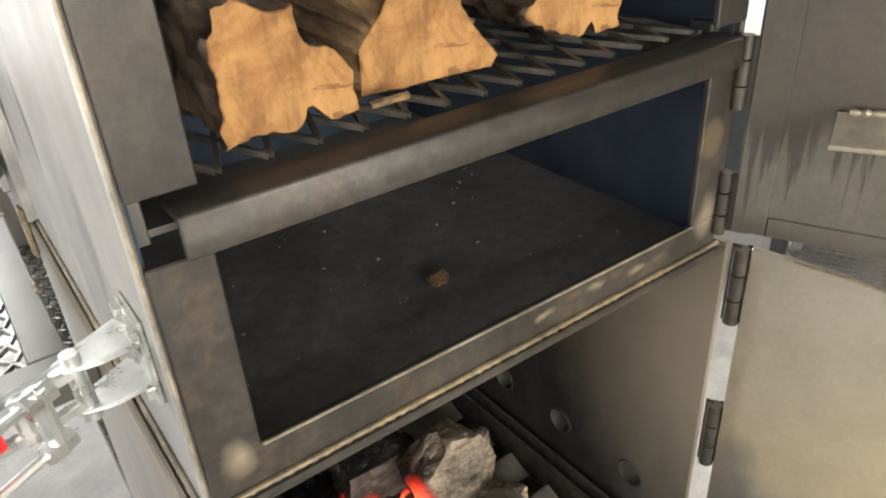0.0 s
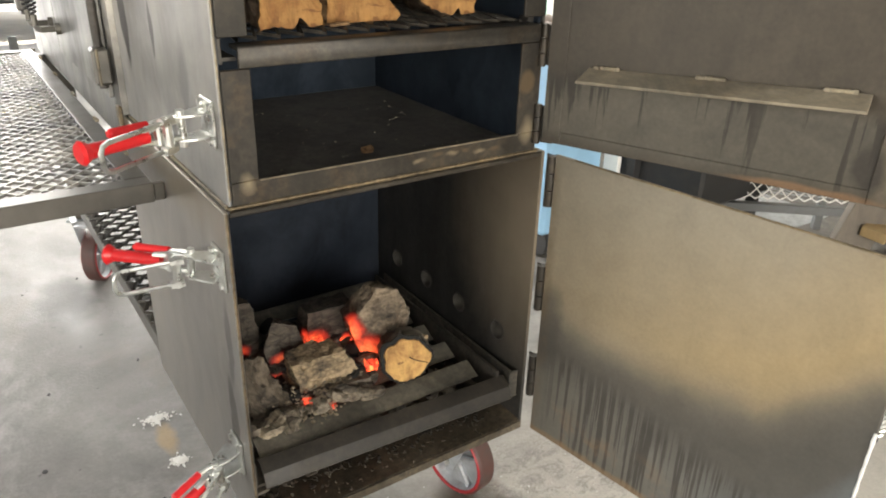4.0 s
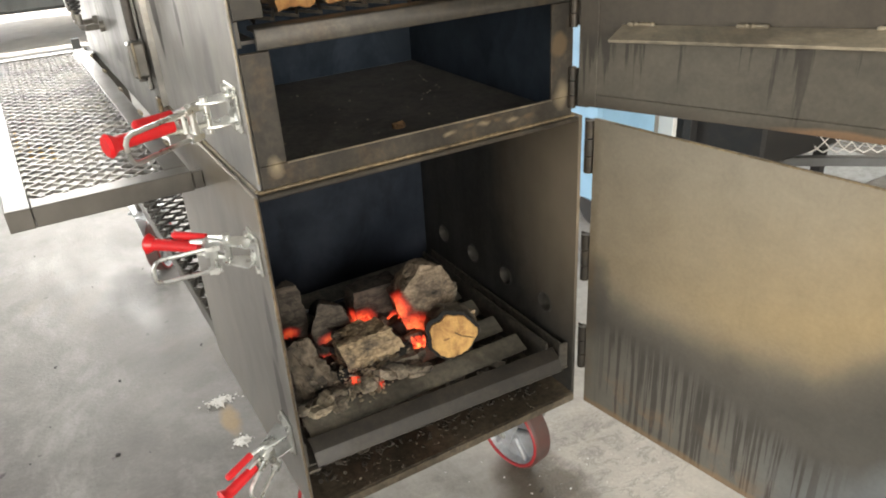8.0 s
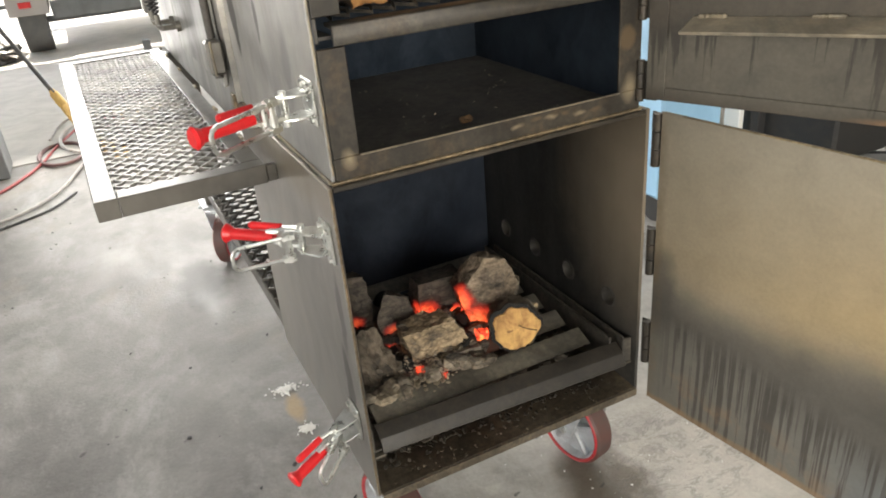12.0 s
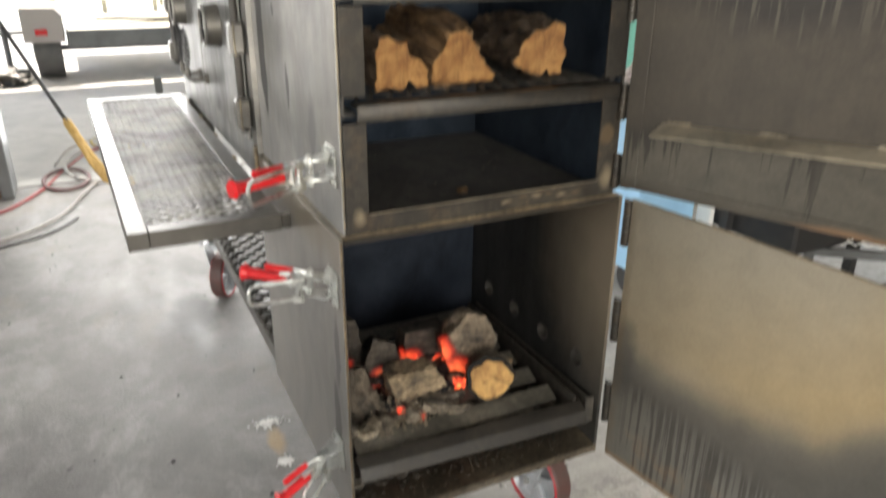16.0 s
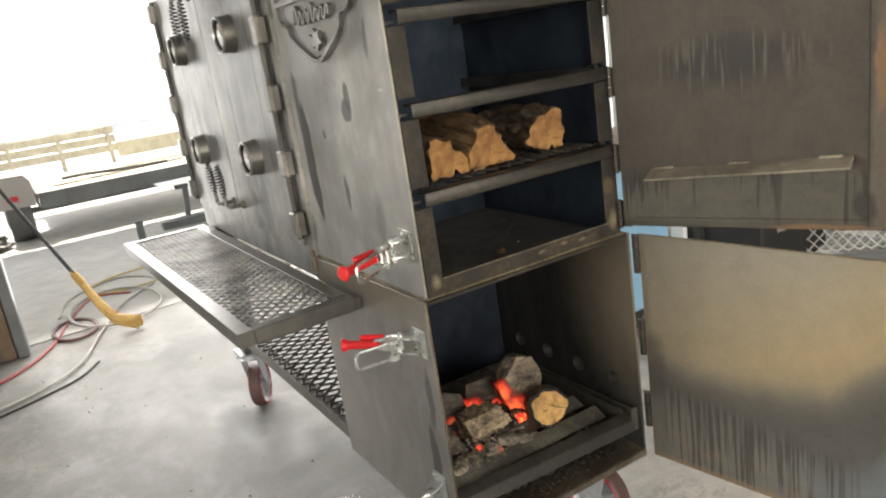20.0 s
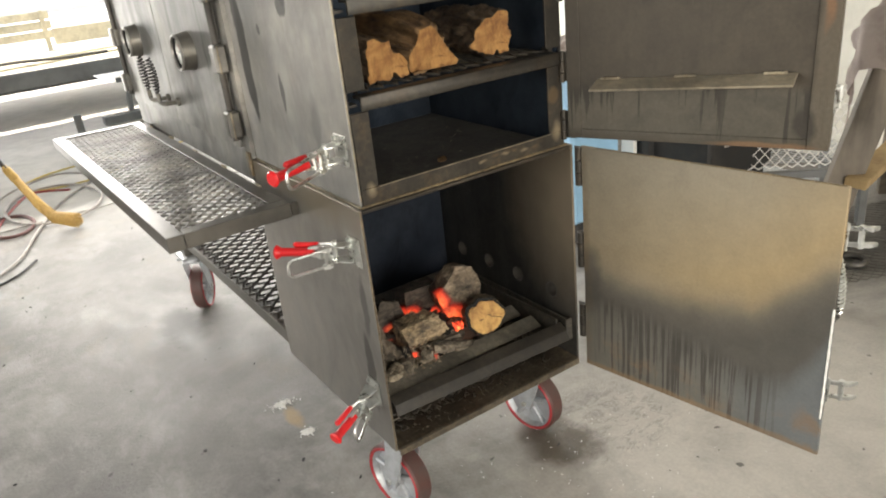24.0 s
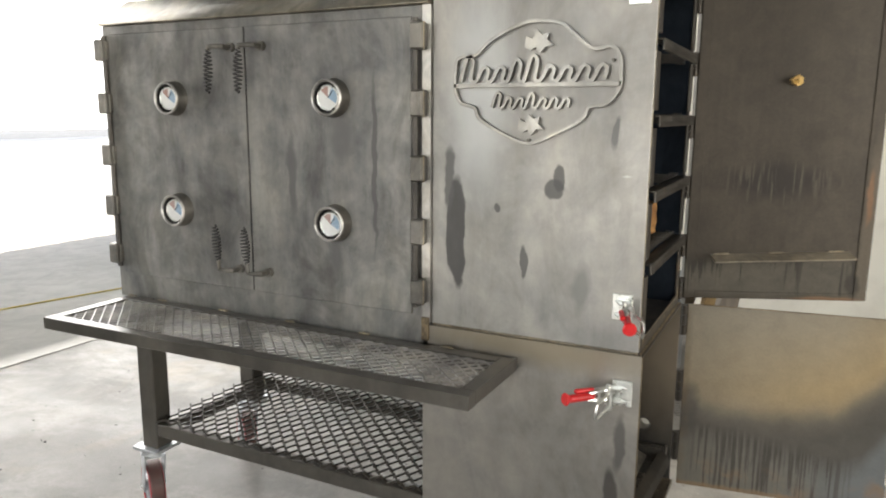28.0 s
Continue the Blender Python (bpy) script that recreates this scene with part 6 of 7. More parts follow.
hewn("left_log", (0.180, 0.300, 0.452), [(-0.020, -0.010, 0.118), (0.030, -0.020, 0.098), (0.012, 0.035, 0.095), (-0.045, -0.020, 0.055), (0.045, -0.030, 0.050), (-0.035, 0.040, 0.0), (0.040, 0.040, 0.0), (-0.035, -0.030, 0.0), (0.040, -0.034, 0.0)], 9, M_LEFTLOG, "black charred log with a dull red glowing face", 0.006)
hewn("left_log", (0.115, 0.370, 0.452), [(-0.028, -0.010, 0.142), (0.030, -0.014, 0.136), (0.020, 0.030, 0.130), (-0.034, 0.020, 0.06), (0.034, -0.024, 0.060), (-0.032, 0.034, 0.0), (0.034, 0.036, 0.0), (-0.034, -0.026, 0.0), (0.034, -0.028, 0.0)], 10, M_LEFTLOG, "upright charred log by the firebox side, glowing at its foot", 0.006)
hewn("ashy_log", (0.228, 0.200, 0.450), [(-0.072, -0.020, 0.072), (0.046, -0.024, 0.078), (0.040, 0.050, 0.070), (-0.060, 0.050, 0.066), (-0.066, -0.040, 0.028), (0.072, -0.034, 0.012), (0.060, -0.030, 0.0), (-0.060, -0.036, 0.0), (-0.06, 0.055, 0.0), (0.06, 0.055, 0.0)], 4, M_ASHLOG, "tan shredded log covered in pale ash", 0.008)
hewn("grey_stick", (0.248, 0.148, 0.449), [(-0.060, 0.002, 0.020), (0.058, -0.016, 0.024), (0.060, 0.010, 0.020), (-0.060, 0.024, 0.016), (-0.062, -0.004, 0.0), (0.060, -0.020, 0.0), (0.060, 0.014, 0.0), (-0.060, 0.028, 0.0)], 5, M_ASHBARK, "grey charred stick along the front bar", 0.003)
hewn("bark_slab", (0.095, 0.205, 0.450), [(-0.042, 0.010, 0.092), (0.004, 0.006, 0.094), (0.034, -0.020, 0.050), (0.046, -0.046, 0.006), (0.030, -0.060, 0.0), (-0.040, -0.046, 0.0), (-0.046, 0.045, 0.06), (0.014, 0.045, 0.066), (0.030, 0.040, 0.0), (-0.044, 0.048, 0.0)], 6, M_GREYBARK, "grey-brown bark slab leaning on the firebox side", 0.011)
fire_piece("bark_curl", (0.080, 0.105, 0.462), (0.042, 0.026, 0.012), (8, 6, 25), 7, M_ASH, "curled piece of pale bark", box_like=0.3, amp=0.4)
fire_piece("dark_log", (0.480, 0.330, 0.466), (0.050, 0.035, 0.028), (0, 5, 40), 14, M_CHAR, "charred log end behind the round log", box_like=0.5)
fire_piece("charred_stub", (0.450, 0.205, 0.468), (0.034, 0.034, 0.028), (0, 5, 30), 15, M_ASHLOG, "ash-grey stub beside the round log", box_like=0.7)
E_SPOTS = ((0.258, 0.300, 0.472, 0.020, 1), (0.302, 0.300, 0.458, 0.010, 1), (0.336, 0.186, 0.462, 0.016, 1), (0.150, 0.262, 0.470, 0.014, 0), (0.274, 0.118, 0.450, 0.009, 1),
           (0.168, 0.146, 0.456, 0.010, 1), (0.207, 0.112, 0.449, 0.007, 1), (0.100, 0.315, 0.470, 0.020, 0), (0.150, 0.210, 0.455, 0.012, 0), (0.412, 0.222, 0.505, 0.008, 1), (0.236, 0.285, 0.488, 0.009, 1))
for i, (x, y, z, r, hot) in enumerate(E_SPOTS):
    fire_piece("ember", (x, y, z), (r, r * 0.9, r * 0.75), (0, 0, 37 * i), 30 + i, M_EMBER if hot else M_DIMEMBER, "glowing orange ember on the grate" if hot else "dull red ember under grey ash", "ember", amp=0.4, facets=0)
rnd = random.Random(11)


def flakes(name, spots, size, material, label, category, flat=0.35):
    bm = B()
    for x, y, z in spots:
        s = size * rnd.uniform(0.5, 1.5)
        m = Matrix.Translation((x, y, z)) @ Euler((rnd.uniform(-0.6, 0.6), rnd.uniform(-0.6, 0.6), rnd.uniform(0, 6.3))).to_matrix().to_4x4() @ Matrix.Diagonal((s, s * rnd.uniform(0.4, 1), s * flat, 1))
        bmesh.ops.create_icosphere(bm, subdivisions=1, radius=1.0, matrix=m)
    return tagged(part(name, bm, material), label, category, kind="stuff")


def rubble(name, spots, size, material, label, category):
    """Loose angular lumps, too many to count."""
    bm = B()
    for x, y, z in spots:
        s = size * rnd.uniform(0.5, 1.4)
        m = Matrix.Translation((x, y, z)) @ Euler((rnd.uniform(-0.5, 0.5), rnd.uniform(-0.5, 0.5), rnd.uniform(0, 6.3))).to_matrix().to_4x4() @ Matrix.Diagonal((s * rnd.uniform(0.8, 1.9), s, s * rnd.uniform(0.5, 0.9), 1))
        vs = bmesh.ops.create_icosphere(bm, subdivisions=2, radius=1.0, matrix=m)["verts"]
        for v in vs:
            v.co += 0.35 * s * noise.noise_vector(v.co * 90)
    return tagged(part(name, bm, material), label, category, kind="stuff")


rubble("charcoal", [(rnd.uniform(0.03, 0.36), rnd.uniform(0.10, 0.40), 0.452 + rnd.uniform(0, 0.016)) for _ in range(110)], 0.014, M_CHAR, "ash-dusted charcoal heaped on the grate", "charcoal")
rubble("black_charcoal", [(rnd.uniform(0.02, 0.44), rnd.uniform(0.16, 0.45), 0.450 + rnd.uniform(0, 0.02)) for _ in range(90)], 0.015, M_CHARRING, "black charcoal lumps between the logs", "charcoal")
flakes("wood_fibre", [(rnd.gauss(0.20, 0.04), rnd.gauss(0.165, 0.022), 0.456 + rnd.uniform(0, 0.02)) for _ in range(200)], 0.004, M_ASH, "pale ash fibre between the logs", "ash")
flakes("ash_pile", [(rnd.gauss(0.165, 0.03), rnd.gauss(0.125, 0.016), 0.450 + rnd.uniform(0, 0.012)) for _ in range(260)], 0.0048, M_ASH, "pale ash and wood fibre heaped on the grate", "ash")
flakes("ash_crumbs", [(rnd.uniform(0.03, 0.56), 0.088 - 0.05 * max(0.0, rnd.gauss(0.2, 0.5)), 0.333 + rnd.uniform(0, 0.006)) for _ in range(420)], 0.0042, M_CRUMB, "dark ash crumbs on the firebox floor", "ash")
# Dark flakes added so the floor under the grate reads as deep shadow.
flakes("under_grate_shade", [(rnd.uniform(0.02, 0.58), rnd.uniform(0.085, 0.60), 0.334 + rnd.uniform(0, 0.012)) for _ in range(650)], 0.015, M_CRUMB, "dark flakes added under the grate for its deep shade", "ash")
flakes("wood_chips", [(rnd.uniform(0.03, 0.58), rnd.uniform(0.0, 0.045), 0.332) for _ in range(60)], 0.0020, M_ASH, "pale wood chips on the firebox floor lip", "chips")
flakes("cabinet_crumbs", [(rnd.uniform(0.06, 0.54), rnd.uniform(0.05, 0.5), 0.9535) for _ in range(60)], 0.002, M_ASH, "pale crumbs on the cabinet floor", "crumbs")
flakes("floor_chips", [(rnd.gauss(0.5, 0.3), rnd.gauss(-0.1, 0.22), 0.002) for _ in range(150)], 0.0026, M_PALE, "pale chips scattered on the concrete", "chips")
flakes("floor_crumbs", [(rnd.uniform(-1.6, 0.9), rnd.uniform(-0.6, 3.6), 0.002) for _ in range(110)], 0.006, M_BLACK, "dark crumbs on the concrete", "crumbs")
ob = part("bark_chip", chunk(0.012, 0.006, 0.006, 3), M_SPLIT)
ob.matrix_world = pose(0.309, 0.137, 0.957)
tagged(ob, "brown wood chip on the cabinet floor", "chip")


def spill(x, y, rx, ry, seed, material, label):
    """A low heap of white crumbs, loose towards its edge."""
    rnd2 = random.Random(seed)
    bm = B()
    for _ in range(150):
        f, a = abs(rnd2.gauss(0, 0.55)), rnd2.uniform(0, math.tau)
        k = rnd2.uniform(0.002, 0.0062) * (1.25 - min(f, 1.0) * 0.6)
        m = Matrix.Translation((x + rx * f * math.cos(a), y + ry * f * math.sin(a), k * 0.5 + 0.004 * max(0.0, 0.6 - f))) @ Euler((0, 0, a * 3)).to_matrix().to_4x4() @ Matrix.Diagonal((k * 1.3, k, k * 0.6, 1))
        bmesh.ops.create_icosphere(bm, subdivisions=1, radius=1.0, matrix=m)
    return tagged(part("spill", bm, material), label, "spill", "white spills on the concrete", "stuff")


spill(0.010, 0.660, 0.026, 0.020, 1, M_PALE, "small white crumbly spill on the concrete")
spill(0.006, 0.870, 0.044, 0.030, 2, M_PALE, "white crumbly spill on the concrete")


# ---- by the opening ----
def hose(name, pts, r, material, label):
    """A smooth hose through the given floor points."""
    v = [Vector(p) for p in pts]
    out = []
    for i in range(len(v) - 1):
        p0, p1, p2, p3 = v[max(i - 1, 0)], v[i], v[i + 1], v[min(i + 2, len(v) - 1)]
        for k in range(7):
            t = k / 7
            out.append(0.5 * ((2 * p1) + (p2 - p0) * t + (2 * p0 - 5 * p1 + 4 * p2 - p3) * t * t + (3 * p1 - p0 - 3 * p2 + p3) * t ** 3))
    out.append(v[-1])
    return tagged(part(name, tube(B(), out, r, 8), material), label, "hose", "hoses on the floor")


def loop(cx, cy, rx, ry, z, turns, n=14, a0=0.0):
    return [(cx + rx * math.cos(a0 + k * math.tau / n) * (1 + 0.03 * k / n), cy + ry * math.sin(a0 + k * math.tau / n), z + 0.002 * k / n) for k in range(int(turns * n) + 1)]


hose("air_hose", [(-3.4, 2.55, 0.01), (-2.4, 2.85, 0.01), (-1.6, 3.05, 0.01), (-1.0, 3.35, 0.01), (-0.72, 3.75, 0.01), (-0.55, 4.3, 0.01), (-0.35, 4.75, 0.01), (-0.1, 4.6, 0.01)], 0.009, M_HOSERED, "red air hose trailing over the concrete")
hose("air_hose", loop(-0.55, 4.0, 0.13, 0.24, 0.012, 1.6), 0.011, M_HOSEDARK, "dark red coiled hose end on the concrete")
hose("air_hose", [(-3.2, 2.2, 0.012), (-2.0, 2.6, 0.012), (-1.0, 2.9, 0.012), (-0.62, 3.2, 0.012), (-0.42, 3.75, 0.012), (-0.18, 4.35, 0.012), (0.12, 4.8, 0.012), (-0.1, 5.2, 0.012), (-0.5, 4.9, 0.012), (-0.62, 4.4, 0.012)], 0.008, M_HOSEGREY, "grey hose looping over the concrete")
hose("air_hose", loop(-0.25, 4.3, 0.30, 0.50, 0.02, 1.3, a0=2.0), 0.009, M_HOSEGREY, "grey coiled hose on the concrete")
hose("air_hose", [(2.6, 5.0, 0.01), (1.6, 5.25, 0.01), (0.8, 5.35, 0.01), (0.0, 5.33, 0.01), (-0.35, 5.1, 0.01), (-0.3, 4.8, 0.01), (0.05, 4.75, 0.01), (0.4, 4.95, 0.01)], 0.008, M_HOSEYEL, "yellow hose running out through the opening")
hose("cable", [(-2.6, 3.0, 0.006), (-1.4, 2.75, 0.006), (-0.72, 2.95, 0.006), (-0.50, 3.2, 0.006)], 0.006, M_BLACK, "black cable on the concrete")

# broom leaning on the column edge
bt, bb = Vector((-0.83, 3.80, 1.27)), Vector((-0.46, 3.70, 0.40))
broom = tagged(part("broom", cyl(B(), bt, bb, 0.012, n=14), M_BLACK), "corn broom with a dark handle leaning on the column", "broom")
bm = B()
d = (bb - bt).normalized()
rnd3 = random.Random(5)
for k in range(300):
    a = rnd3.uniform(0, math.tau)
    rr = math.sqrt(rnd3.random())
    u, w = math.cos(a) * rr, math.sin(a) * rr
    pts = []
    for c, rad in ((bb - d * 0.06, 0.016), (bb + d * 0.05, 0.024), (Vector((-0.375, 3.675, 0.20)), 0.034), (Vector((-0.315, 3.66, 0.095)), 0.040), (Vector((-0.205, 3.63, 0.052)), 0.050)):
        pts.append(c + Vector((u * rad * 0.7, u * rad * 0.9, w * rad * 0.8)) + Vector((rnd3.uniform(-1, 1), rnd3.uniform(-1, 1), rnd3.uniform(-1, 1))) * 0.003)
    pts[-1] = pts[-1] + (pts[-1] - pts[-2]) * rnd3.uniform(-0.25, 0.15)
    for p in pts:
        p.z = max(0.005, p.z)
    tube(bm, pts, 0.0038, 4)
part("bristles", bm, M_STRAWBR, broom, "worn golden corn bristles")
part("binding", cyl(B(), bb - d * 0.05, bb + d * 0.03, 0.024, 0.027, 16), M_STRAWBR, broom)

# green gas cylinder with hoses left of the column
gc = tagged(part("gas_cylinder", cyl(B(), (-1.19, 3.50, 0.01), (-1.19, 3.50, 1.25), 0.115, n=32), M_GREEN), "tall dull green gas cylinder by the grey wall", "cylinder", "gas cylinders")
bm = B()
for k in range(6):
    a0, a1 = k * math.pi / 12, (k + 1) * math.pi / 12
    cyl(bm, (-1.19, 3.50, 1.25 + 0.11 * math.sin(a0)), (-1.19, 3.50, 1.25 + 0.11 * math.sin(a1)), 0.115 * math.cos(a0), max(0.03, 0.115 * math.cos(a1)), 28, caps=False)
part("shoulder", bm, M_GREEN, gc)
part("neck", cyl(B(), (-1.19, 3.50, 1.355), (-1.19, 3.50, 1.43), 0.022, n=16), M_BRASS, gc)
part("valve", cyl(B(), (-1.24, 3.50, 1.43), (-1.11, 3.50, 1.43), 0.016, n=12), M_BRASS, gc, "brass valve")
part("hand_wheel", cyl(B(), (-1.095, 3.50, 1.43), (-1.088, 3.50, 1.43), 0.032, n=16), M_ZINC, gc)
part("gauge", cyl(B(), (-1.22, 3.45, 1.46), (-1.22, 3.42, 1.46), 0.03, n=18), M_BRASS, gc)
g2 = copy_thing(gc, pose(-0.29, 0.06, 0))
g2["label"] = "second green gas cylinder standing behind the first"
hose("gas_hose", [(-1.18, 3.39, 1.38), (-1.17, 3.37, 1.0), (-1.17, 3.36, 0.72), (-1.12, 3.36, 0.80), (-1.07, 3.36, 0.68), (-1.10, 3.36, 0.52), (-1.17, 3.36, 0.42), (-1.13, 3.36, 0.30), (-1.09, 3.35, 0.12), (-1.12, 3.30, 0.012), (-1.5, 3.0, 0.012), (-2.4, 2.9, 0.012)], 0.006, M_HOSERED, "red gas hose hanging from the cylinder valve")
hose("gas_hose", [(-1.20, 3.38, 1.38), (-1.18, 3.37, 0.75), (-1.16, 3.36, 0.60), (-1.09, 3.35, 0.50), (-1.06, 3.35, 0.34), (-1.12, 3.35, 0.14), (-1.2, 3.30, 0.012), (-1.9, 3.1, 0.012)], 0.006, M_HOSEGREY, "pale gas hose hanging from the cylinder valve")

# ---- flat trailer under the canopy ----
tr = empty("flat_trailer", pose(0, 0, 0), "weathered flat deck trailer with plank rail under the canopy", "trailer")
for k in range(8):
    bx("deck_plank", (-0.42, 2.0, 8.2 + 0.30 * k, 8.485 + 0.30 * k, 0.505, 0.545), M_DECK, tr, 0.004)
bx("deck_frame", (-0.42, 2.0, 8.12, 8.198, 0.36, 0.545), M_COLUMN, tr, 0.004)
bx("deck_frame", (-0.44, -0.425, 8.12, 10.6, 0.36, 0.545), M_COLUMN, tr, 0.004)
bx("cross_member", (-0.42, 2.0, 9.3, 9.38, 0.36, 0.50), M_COLUMN, tr, 0.004)
fd = part("fender", prism(B(), [(-0.86, 0.42), (-0.46, 0.42), (-0.46, 0.70), (-0.52, 0.78), (-0.84, 0.79), (-0.86, 0.77)], 8.15, 9.1, "y", 0.006), M_FARGREY, tr, "pale box fender with a red lamp")
bx("tail_lamp", (-0.74, -0.62, 8.13, 8.148, 0.50, 0.56), M_RED, fd, 0.003, "red tail lamp")
wh = part("wheel", cyl(B(), (-0.78, 8.55, 0.32), (-0.52, 8.55, 0.32), 0.32, n=32), M_DUSTYRE, tr, "dusty grey tyre")
part("hub", cyl(B(), (-0.80, 8.55, 0.32), (-0.775, 8.55, 0.32), 0.16, n=24), M_IRON, wh)
part("axle", cyl(B(), (-0.52, 8.55, 0.32), (2.0, 8.55, 0.32), 0.035, n=12), M_COLUMN, tr)
for z in (0.70, 0.83, 0.96):
    bx("rail_plank", (-0.75, 0.85, 10.62, 10.66, z, z + 0.105), M_DECK, tr, 0.004)
for x in (-0.6, 0.05, 0.72):
    bx("rail_post", (x, x + 0.06, 10.57, 10.618, 0.50, 1.08), M_DECK, tr, 0.003)
for k, (x0, y0, x1, y1) in enumerate(((-0.2, 8.5, 1.4, 8.9), (0.3, 8.9, 2.2, 9.3), (0.0, 9.5, 1.8, 9.4))):
    ob = bx("loose_board", (0, math.hypot(x1 - x0, y1 - y0), 0, 0.16, 0, 0.025), M_DECK, None, 0.003)
    ob.matrix_world = pose(x0, y0, 0.546 + 0.026 * (k % 2), 0, 0, math.degrees(math.atan2(y1 - y0, x1 - x0)))
    tagged(ob, "loose weathered board lying on the trailer deck", "board", "boards on the trailer")
hose("strap", [(-0.1, 8.8, 0.60), (0.2, 8.65, 0.61), (0.6, 8.5, 0.60), (1.1, 8.45, 0.60)], 0.018, M_BLACK, "dark strap lying over the trailer boards")
ob = bx("leaning_panel", (0.75, 1.9, 9.9, 9.94, 0.65, 0.86), M_DECK, None, 0.004)
tagged(ob, "tan panel lying across the trailer", "panel")
# steel stand and block on the concrete under the canopy
st = tagged(bx("steel_stand", (0.9, 1.9, 7.3, 7.36, 0.36, 0.42), M_COLUMN, None, 0.004), "low dark steel stand under the canopy", "stand")
for x in (0.95, 1.25, 1.75):
    part("leg", prism(B(), [(x, 0.0), (x + 0.05, 0.0), (x + 0.09, 0.36), (x + 0.03, 0.36)], 7.3, 7.36, "y", 0.003), M_COLUMN, st)
tagged(bx("steel_channel", (0.62, 1.75, 6.9, 7.05, 0.0, 0.09), M_COLUMN, None, 0.006), "dark steel channel lying on the concrete", "channel")
tagged(bx("white_plate", (0.75, 2.2, 7.2, 7.75, 0.421, 0.427), M_FAR, None, 0.002), "pale plate lying on the low steel stand", "plate")
tagged(part("scrap_metal", chunk(0.30, 0.25, 0.12, 21, 0.5, 3.0, 0.2), M_DARK), "dark scrap heap on the concrete outside", "scrap").matrix_world = pose(-1.15, 8.1, 0.06)
jk = tagged(part("trailer_jack", cyl(B(), (-1.05, 8.35, 0.0), (-1.05, 8.35, 0.58), 0.03, n=12), M_COLUMN), "grey trailer jack standing on the concrete", "jack")
part("jack_arm", cyl(B(), (-1.22, 8.35, 0.52), (-0.86, 8.35, 0.52), 0.025, n=12), M_COLUMN, jk)
post = tagged(bx("short_post", (0.20, 0.26, 5.7, 5.76, 0.0, 0.36), M_COLUMN, None, 0.004), "short dark steel post behind the smoker", "post")

# ---- behind the doors ----
saw = empty("sawhorse", pose(0, 0, 0), "tall rough lumber sawhorse", "sawhorse")


def plank(name, a, b, w, t, material, parent, axis=Vector((0, 0, 1)), label=""):
    """A board from a to b, w across and t thick."""
    a, b = Vector(a), Vector(b)
    d = (b - a)
    z = d.normalized()
    x = axis.cross(z)
    x = x.normalized() if x.length > 0.05 else Vector((1, 0, 0))
    y = z.cross(x)
    m = Matrix(((x.x, y.x, z.x, a.x), (x.y, y.y, z.y, a.y), (x.z, y.z, z.z, a.z), (0, 0, 0, 1)))
    return part(name, box(B(), -t / 2, t / 2, -w / 2, w / 2, 0, d.length, 0.003, m), material, parent, label)


SY = Vector((0.75, -0.66, 0))
plank("beam", (2.0, -0.06, 1.00), (3.30, 0.10, 0.93), 0.14, 0.045, M_PINEX, saw)
plank("leg", (2.06, -0.08, 0.99), (1.80, 0.07, 0.0), 0.115, 0.04, M_GREYWOOD, saw, SY, "dusty grey lumber leg")
plank("leg", (2.47, 0.05, 0.93), (3.165, 0.24, 0.0), 0.085, 0.04, M_PINE, saw, SY, "yellow lumber leg")
plank("leg", (2.55, 0.11, 0.93), (3.22, 0.42, 0.0), 0.085, 0.04, M_GREYWOOD, saw, SY)
plank("brace", (1.91, -0.06, 0.50), (3.15, 0.10, 0.645), 0.075, 0.035, M_PINE, saw, SY, "lumber brace between the legs")

# cloth over the sawhorse beam
bm = B()
nu, nv = 46, 40
grid = []
for i in range(nu + 1):
    row = []
    for j in range(nv + 1):
        u, v = i / nu, j / nv - 0.5
        over = max(0.0, 0.16 - u) / 0.16
        base = Vector((1.86 + 0.72 * u + 0.05 * over, -0.075 + 0.14 * u, 1.095 - 0.20 * over ** 1.5))
        acr = Vector((-0.20, -0.98, 0))
        s = v * 0.62
        drop = max(0, abs(s) - 0.05)
        fold = 0.024 * math.sin(u * 26 + 7 * v + 2 * noise.noise(Vector((u * 4, v * 4, 1)))) + 0.016 * math.sin(u * 47 + 16 * v + 1) + 0.05 * noise.noise(Vector((u * 5, v * 5, 2)))
        wave = 1 + 0.5 * noise.noise(Vector((u * 3, v * 2, 7)))
        off = (min(abs(s), 0.05) + (0.025 + abs(fold)) * min(1, drop * 8)) * (1 if s > 0 else -1)
        z = 1.098 - 0.20 * over ** 1.5 + fold * 0.8 * math.exp(-drop * 9) - drop * wave * (0.80 - 0.60 * u)
        row.append(bm.verts.new(base * 1 + acr * off + Vector((0.02 * math.sin(v * 14 + u * 5), 0, z - base.z))))
    grid.append(row)
for i in range(nu):
    for j in range(nv):
        bm.faces.new((grid[i][j], grid[i + 1][j], grid[i + 1][j + 1], grid[i][j + 1]))
bmesh.ops.solidify(bm, geom=bm.faces, thickness=0.004)
tagged(part("cloth", bm, M_CLOTH), "crumpled mauve-grey jacket draped over the sawhorse beam", "cloth")

sheet = expanded("mesh_sheet", -0.75, 0.75, -0.35, 0.35, 0.0, 0.05, 0.022, 0.004, 0.003, M_BAR, None, "x", 0.0)
sheet.matrix_world = pose(2.75, 0.12, 0.006, 0, 0, -24)
tagged(sheet, "expanded-metal sheet lying flat on the floor", "mesh sheet", "expanded-metal offcuts")
sheet = expanded("mesh_sheet", -0.5, 0.5, -0.25, 0.25, 0.0, 0.05, 0.022, 0.004, 0.003, M_IRON, None, "x", 0.0)
sheet.matrix_world = pose(2.62, 0.90, 0.30, 3, 2, -38)
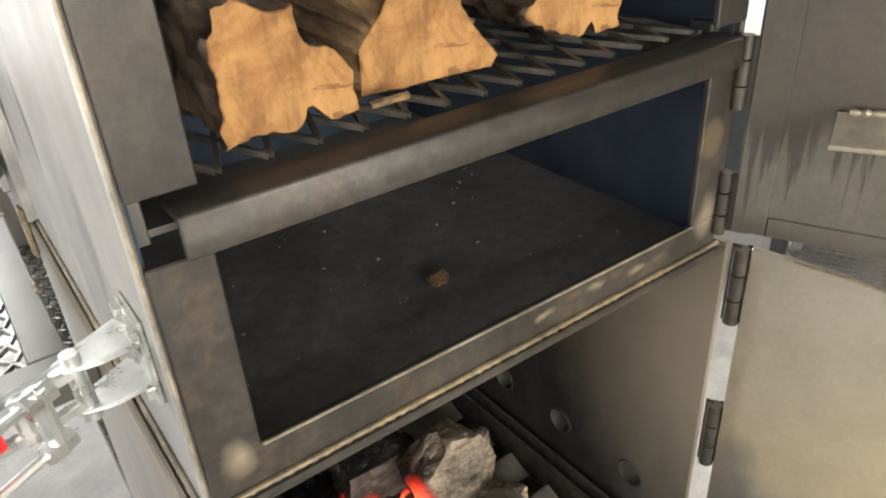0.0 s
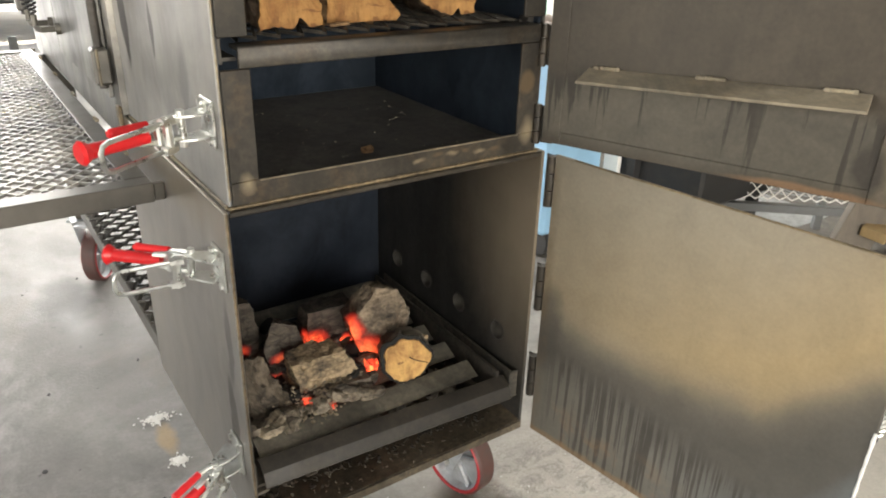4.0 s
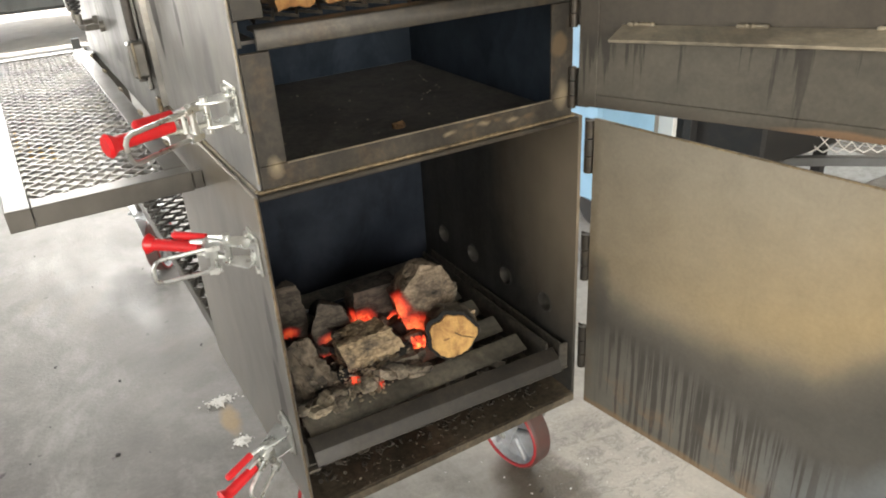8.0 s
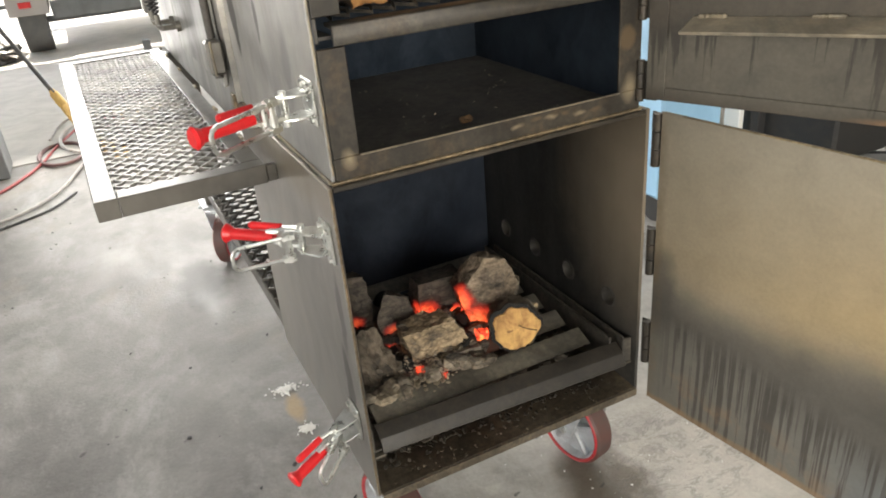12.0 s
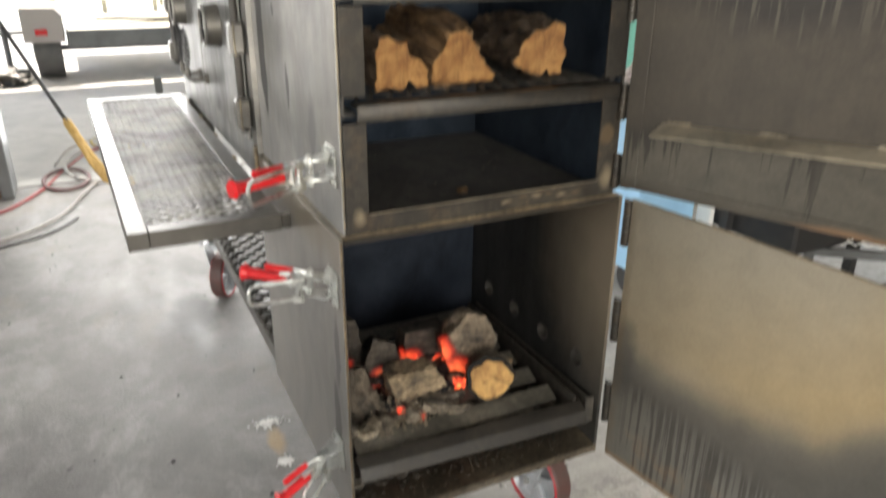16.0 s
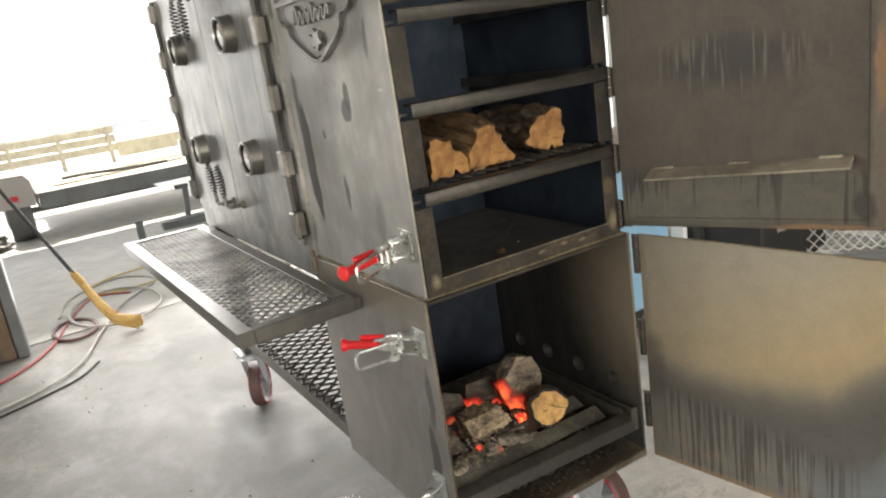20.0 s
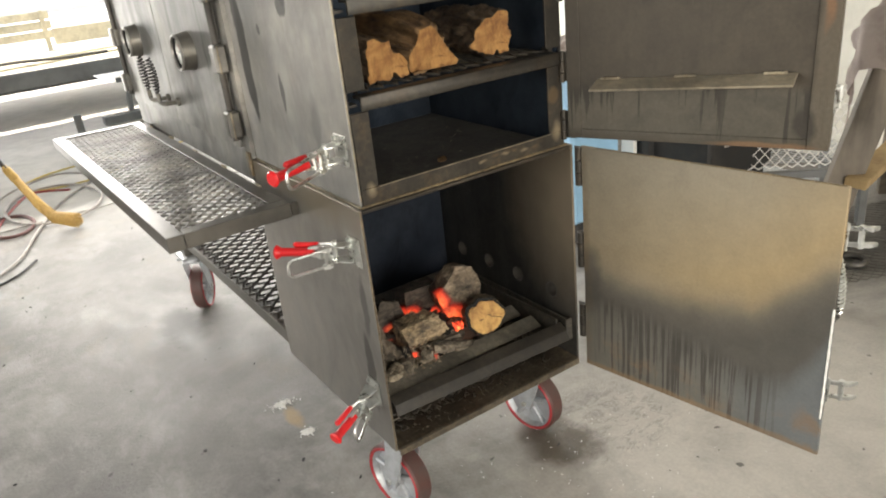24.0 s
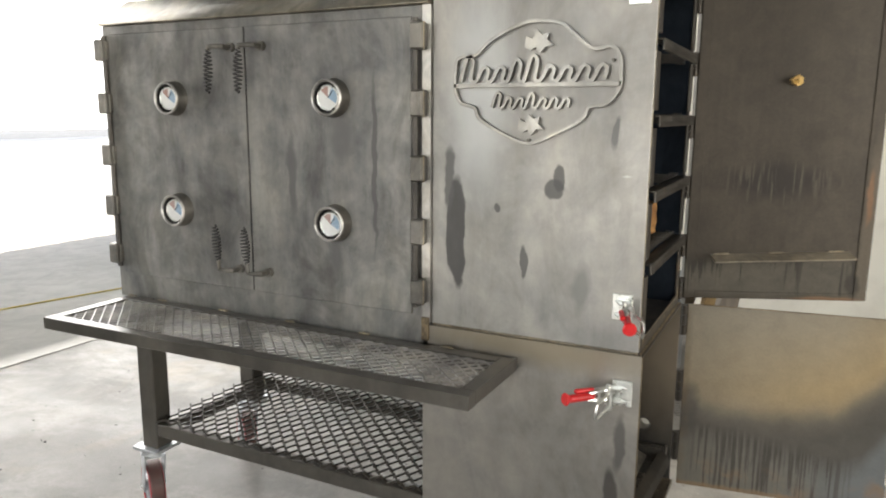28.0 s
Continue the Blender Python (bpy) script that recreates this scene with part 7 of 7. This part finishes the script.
tagged(sheet, "expanded-metal sheet lying askew on the rack", "mesh sheet", "expanded-metal offcuts")
rack = empty("mesh_rack", pose(2.25, 0.72, 0, 0, 0, -40), "low steel rack with white expanded-metal panel", "rack")
for x in (-0.02, 0.62):
    for y in (-0.03, 0.45):
        bx("post", (x, x + 0.035, y, y + 0.035, 0.0, 0.62 if y < 0 else 0.30), M_COLUMN, rack, 0.002)
for y in (-0.03, 0.45):
    bx("rail", (0.016, 0.619, y, y + 0.035, 0.255, 0.29), M_COLUMN, rack, 0.002)
p = expanded("mesh_panel", 0.02, 0.66, -0.14, 0.14, 0.0, 0.05, 0.028, 0.006, 0.003, M_PALE, rack, "x", 0.0, "white expanded-metal panel")
p.matrix_local = pose(0, 0.02, 0.44, 84, 0, 0)
flat = tagged(bx("steel_sheet", (2.62, 3.25, 0.72, 1.35, 0.0, 0.004), M_IRON, None, 0.001), "pale dusty steel sheet on the rack", "sheet")
ring = tagged(part("steel_hook", tube(B(), [(2.30 + 0.05 * math.cos(k * math.tau / 18), 0.10 + 0.05 * math.sin(k * math.tau / 18), 0.02) for k in range(18)], 0.014, 8, True), M_DARK), "dark steel ring lying on the floor", "ring")
blue = empty("welder_cart", pose(0.28, -0.45, 0), "pale blue welding machine cart", "welder")
bx("cabinet", (1.35, 1.66, 1.52, 1.95, 0.12, 0.86), M_BLUE, blue, 0.015, "pale blue sheet-metal cabinet")
bx("front_panel", (1.665, 1.69, 1.44, 1.52, 0.10, 0.80), M_FAR, blue, 0.004)
bx("frame_post", (1.70, 1.74, 1.38, 1.42, 0.0, 0.82), M_BLACK, blue, 0.003)
for x in (1.42, 1.60):
    part("wheel", cyl(B(), (x - 0.03, 1.6, 0.07), (x + 0.03, 1.6, 0.07), 0.07, n=20), M_BLACK, blue)
tagged(part("rags", chunk(0.10, 0.09, 0.06, 41, 0.5, 2.5, 0.2), M_CLOTH), "bundle of rags and leads on the welder", "rags").matrix_world = pose(1.78, 1.28, 0.915)
blk = empty("wire_feeder", pose(-0.06, -0.98, 0), "black welding wire feeder box on a stand", "feeder")
bx("case", (2.10, 2.58, 1.62, 2.05, 0.30, 0.56), M_BLACK, blk, 0.012)
bx("panel_bar", (2.20, 2.36, 1.614, 1.619, 0.46, 0.495), M_FARGREY, blk, 0.001, "pale lettering bar")
bx("leg", (2.14, 2.18, 1.66, 1.70, 0.0, 0.299), M_BLACK, blk, 0.002)
bx("leg", (2.54, 2.58, 1.66, 1.70, 0.0, 0.299), M_BLACK, blk, 0.002)
bx("leg", (2.34, 2.38, 1.96, 2.00, 0.0, 0.299), M_BLACK, blk, 0.002)
tall = tagged(bx("aqua_cabinet", (2.48, 2.95, 2.60, 3.0, 0.0, 1.0), M_AQUA, None, 0.012), "tall aqua-green steel cabinet behind the smoker", "cabinet")
bx("cabinet_door", (2.50, 2.93, 2.585, 2.599, 0.06, 0.97), M_AQUA, tall, 0.004)
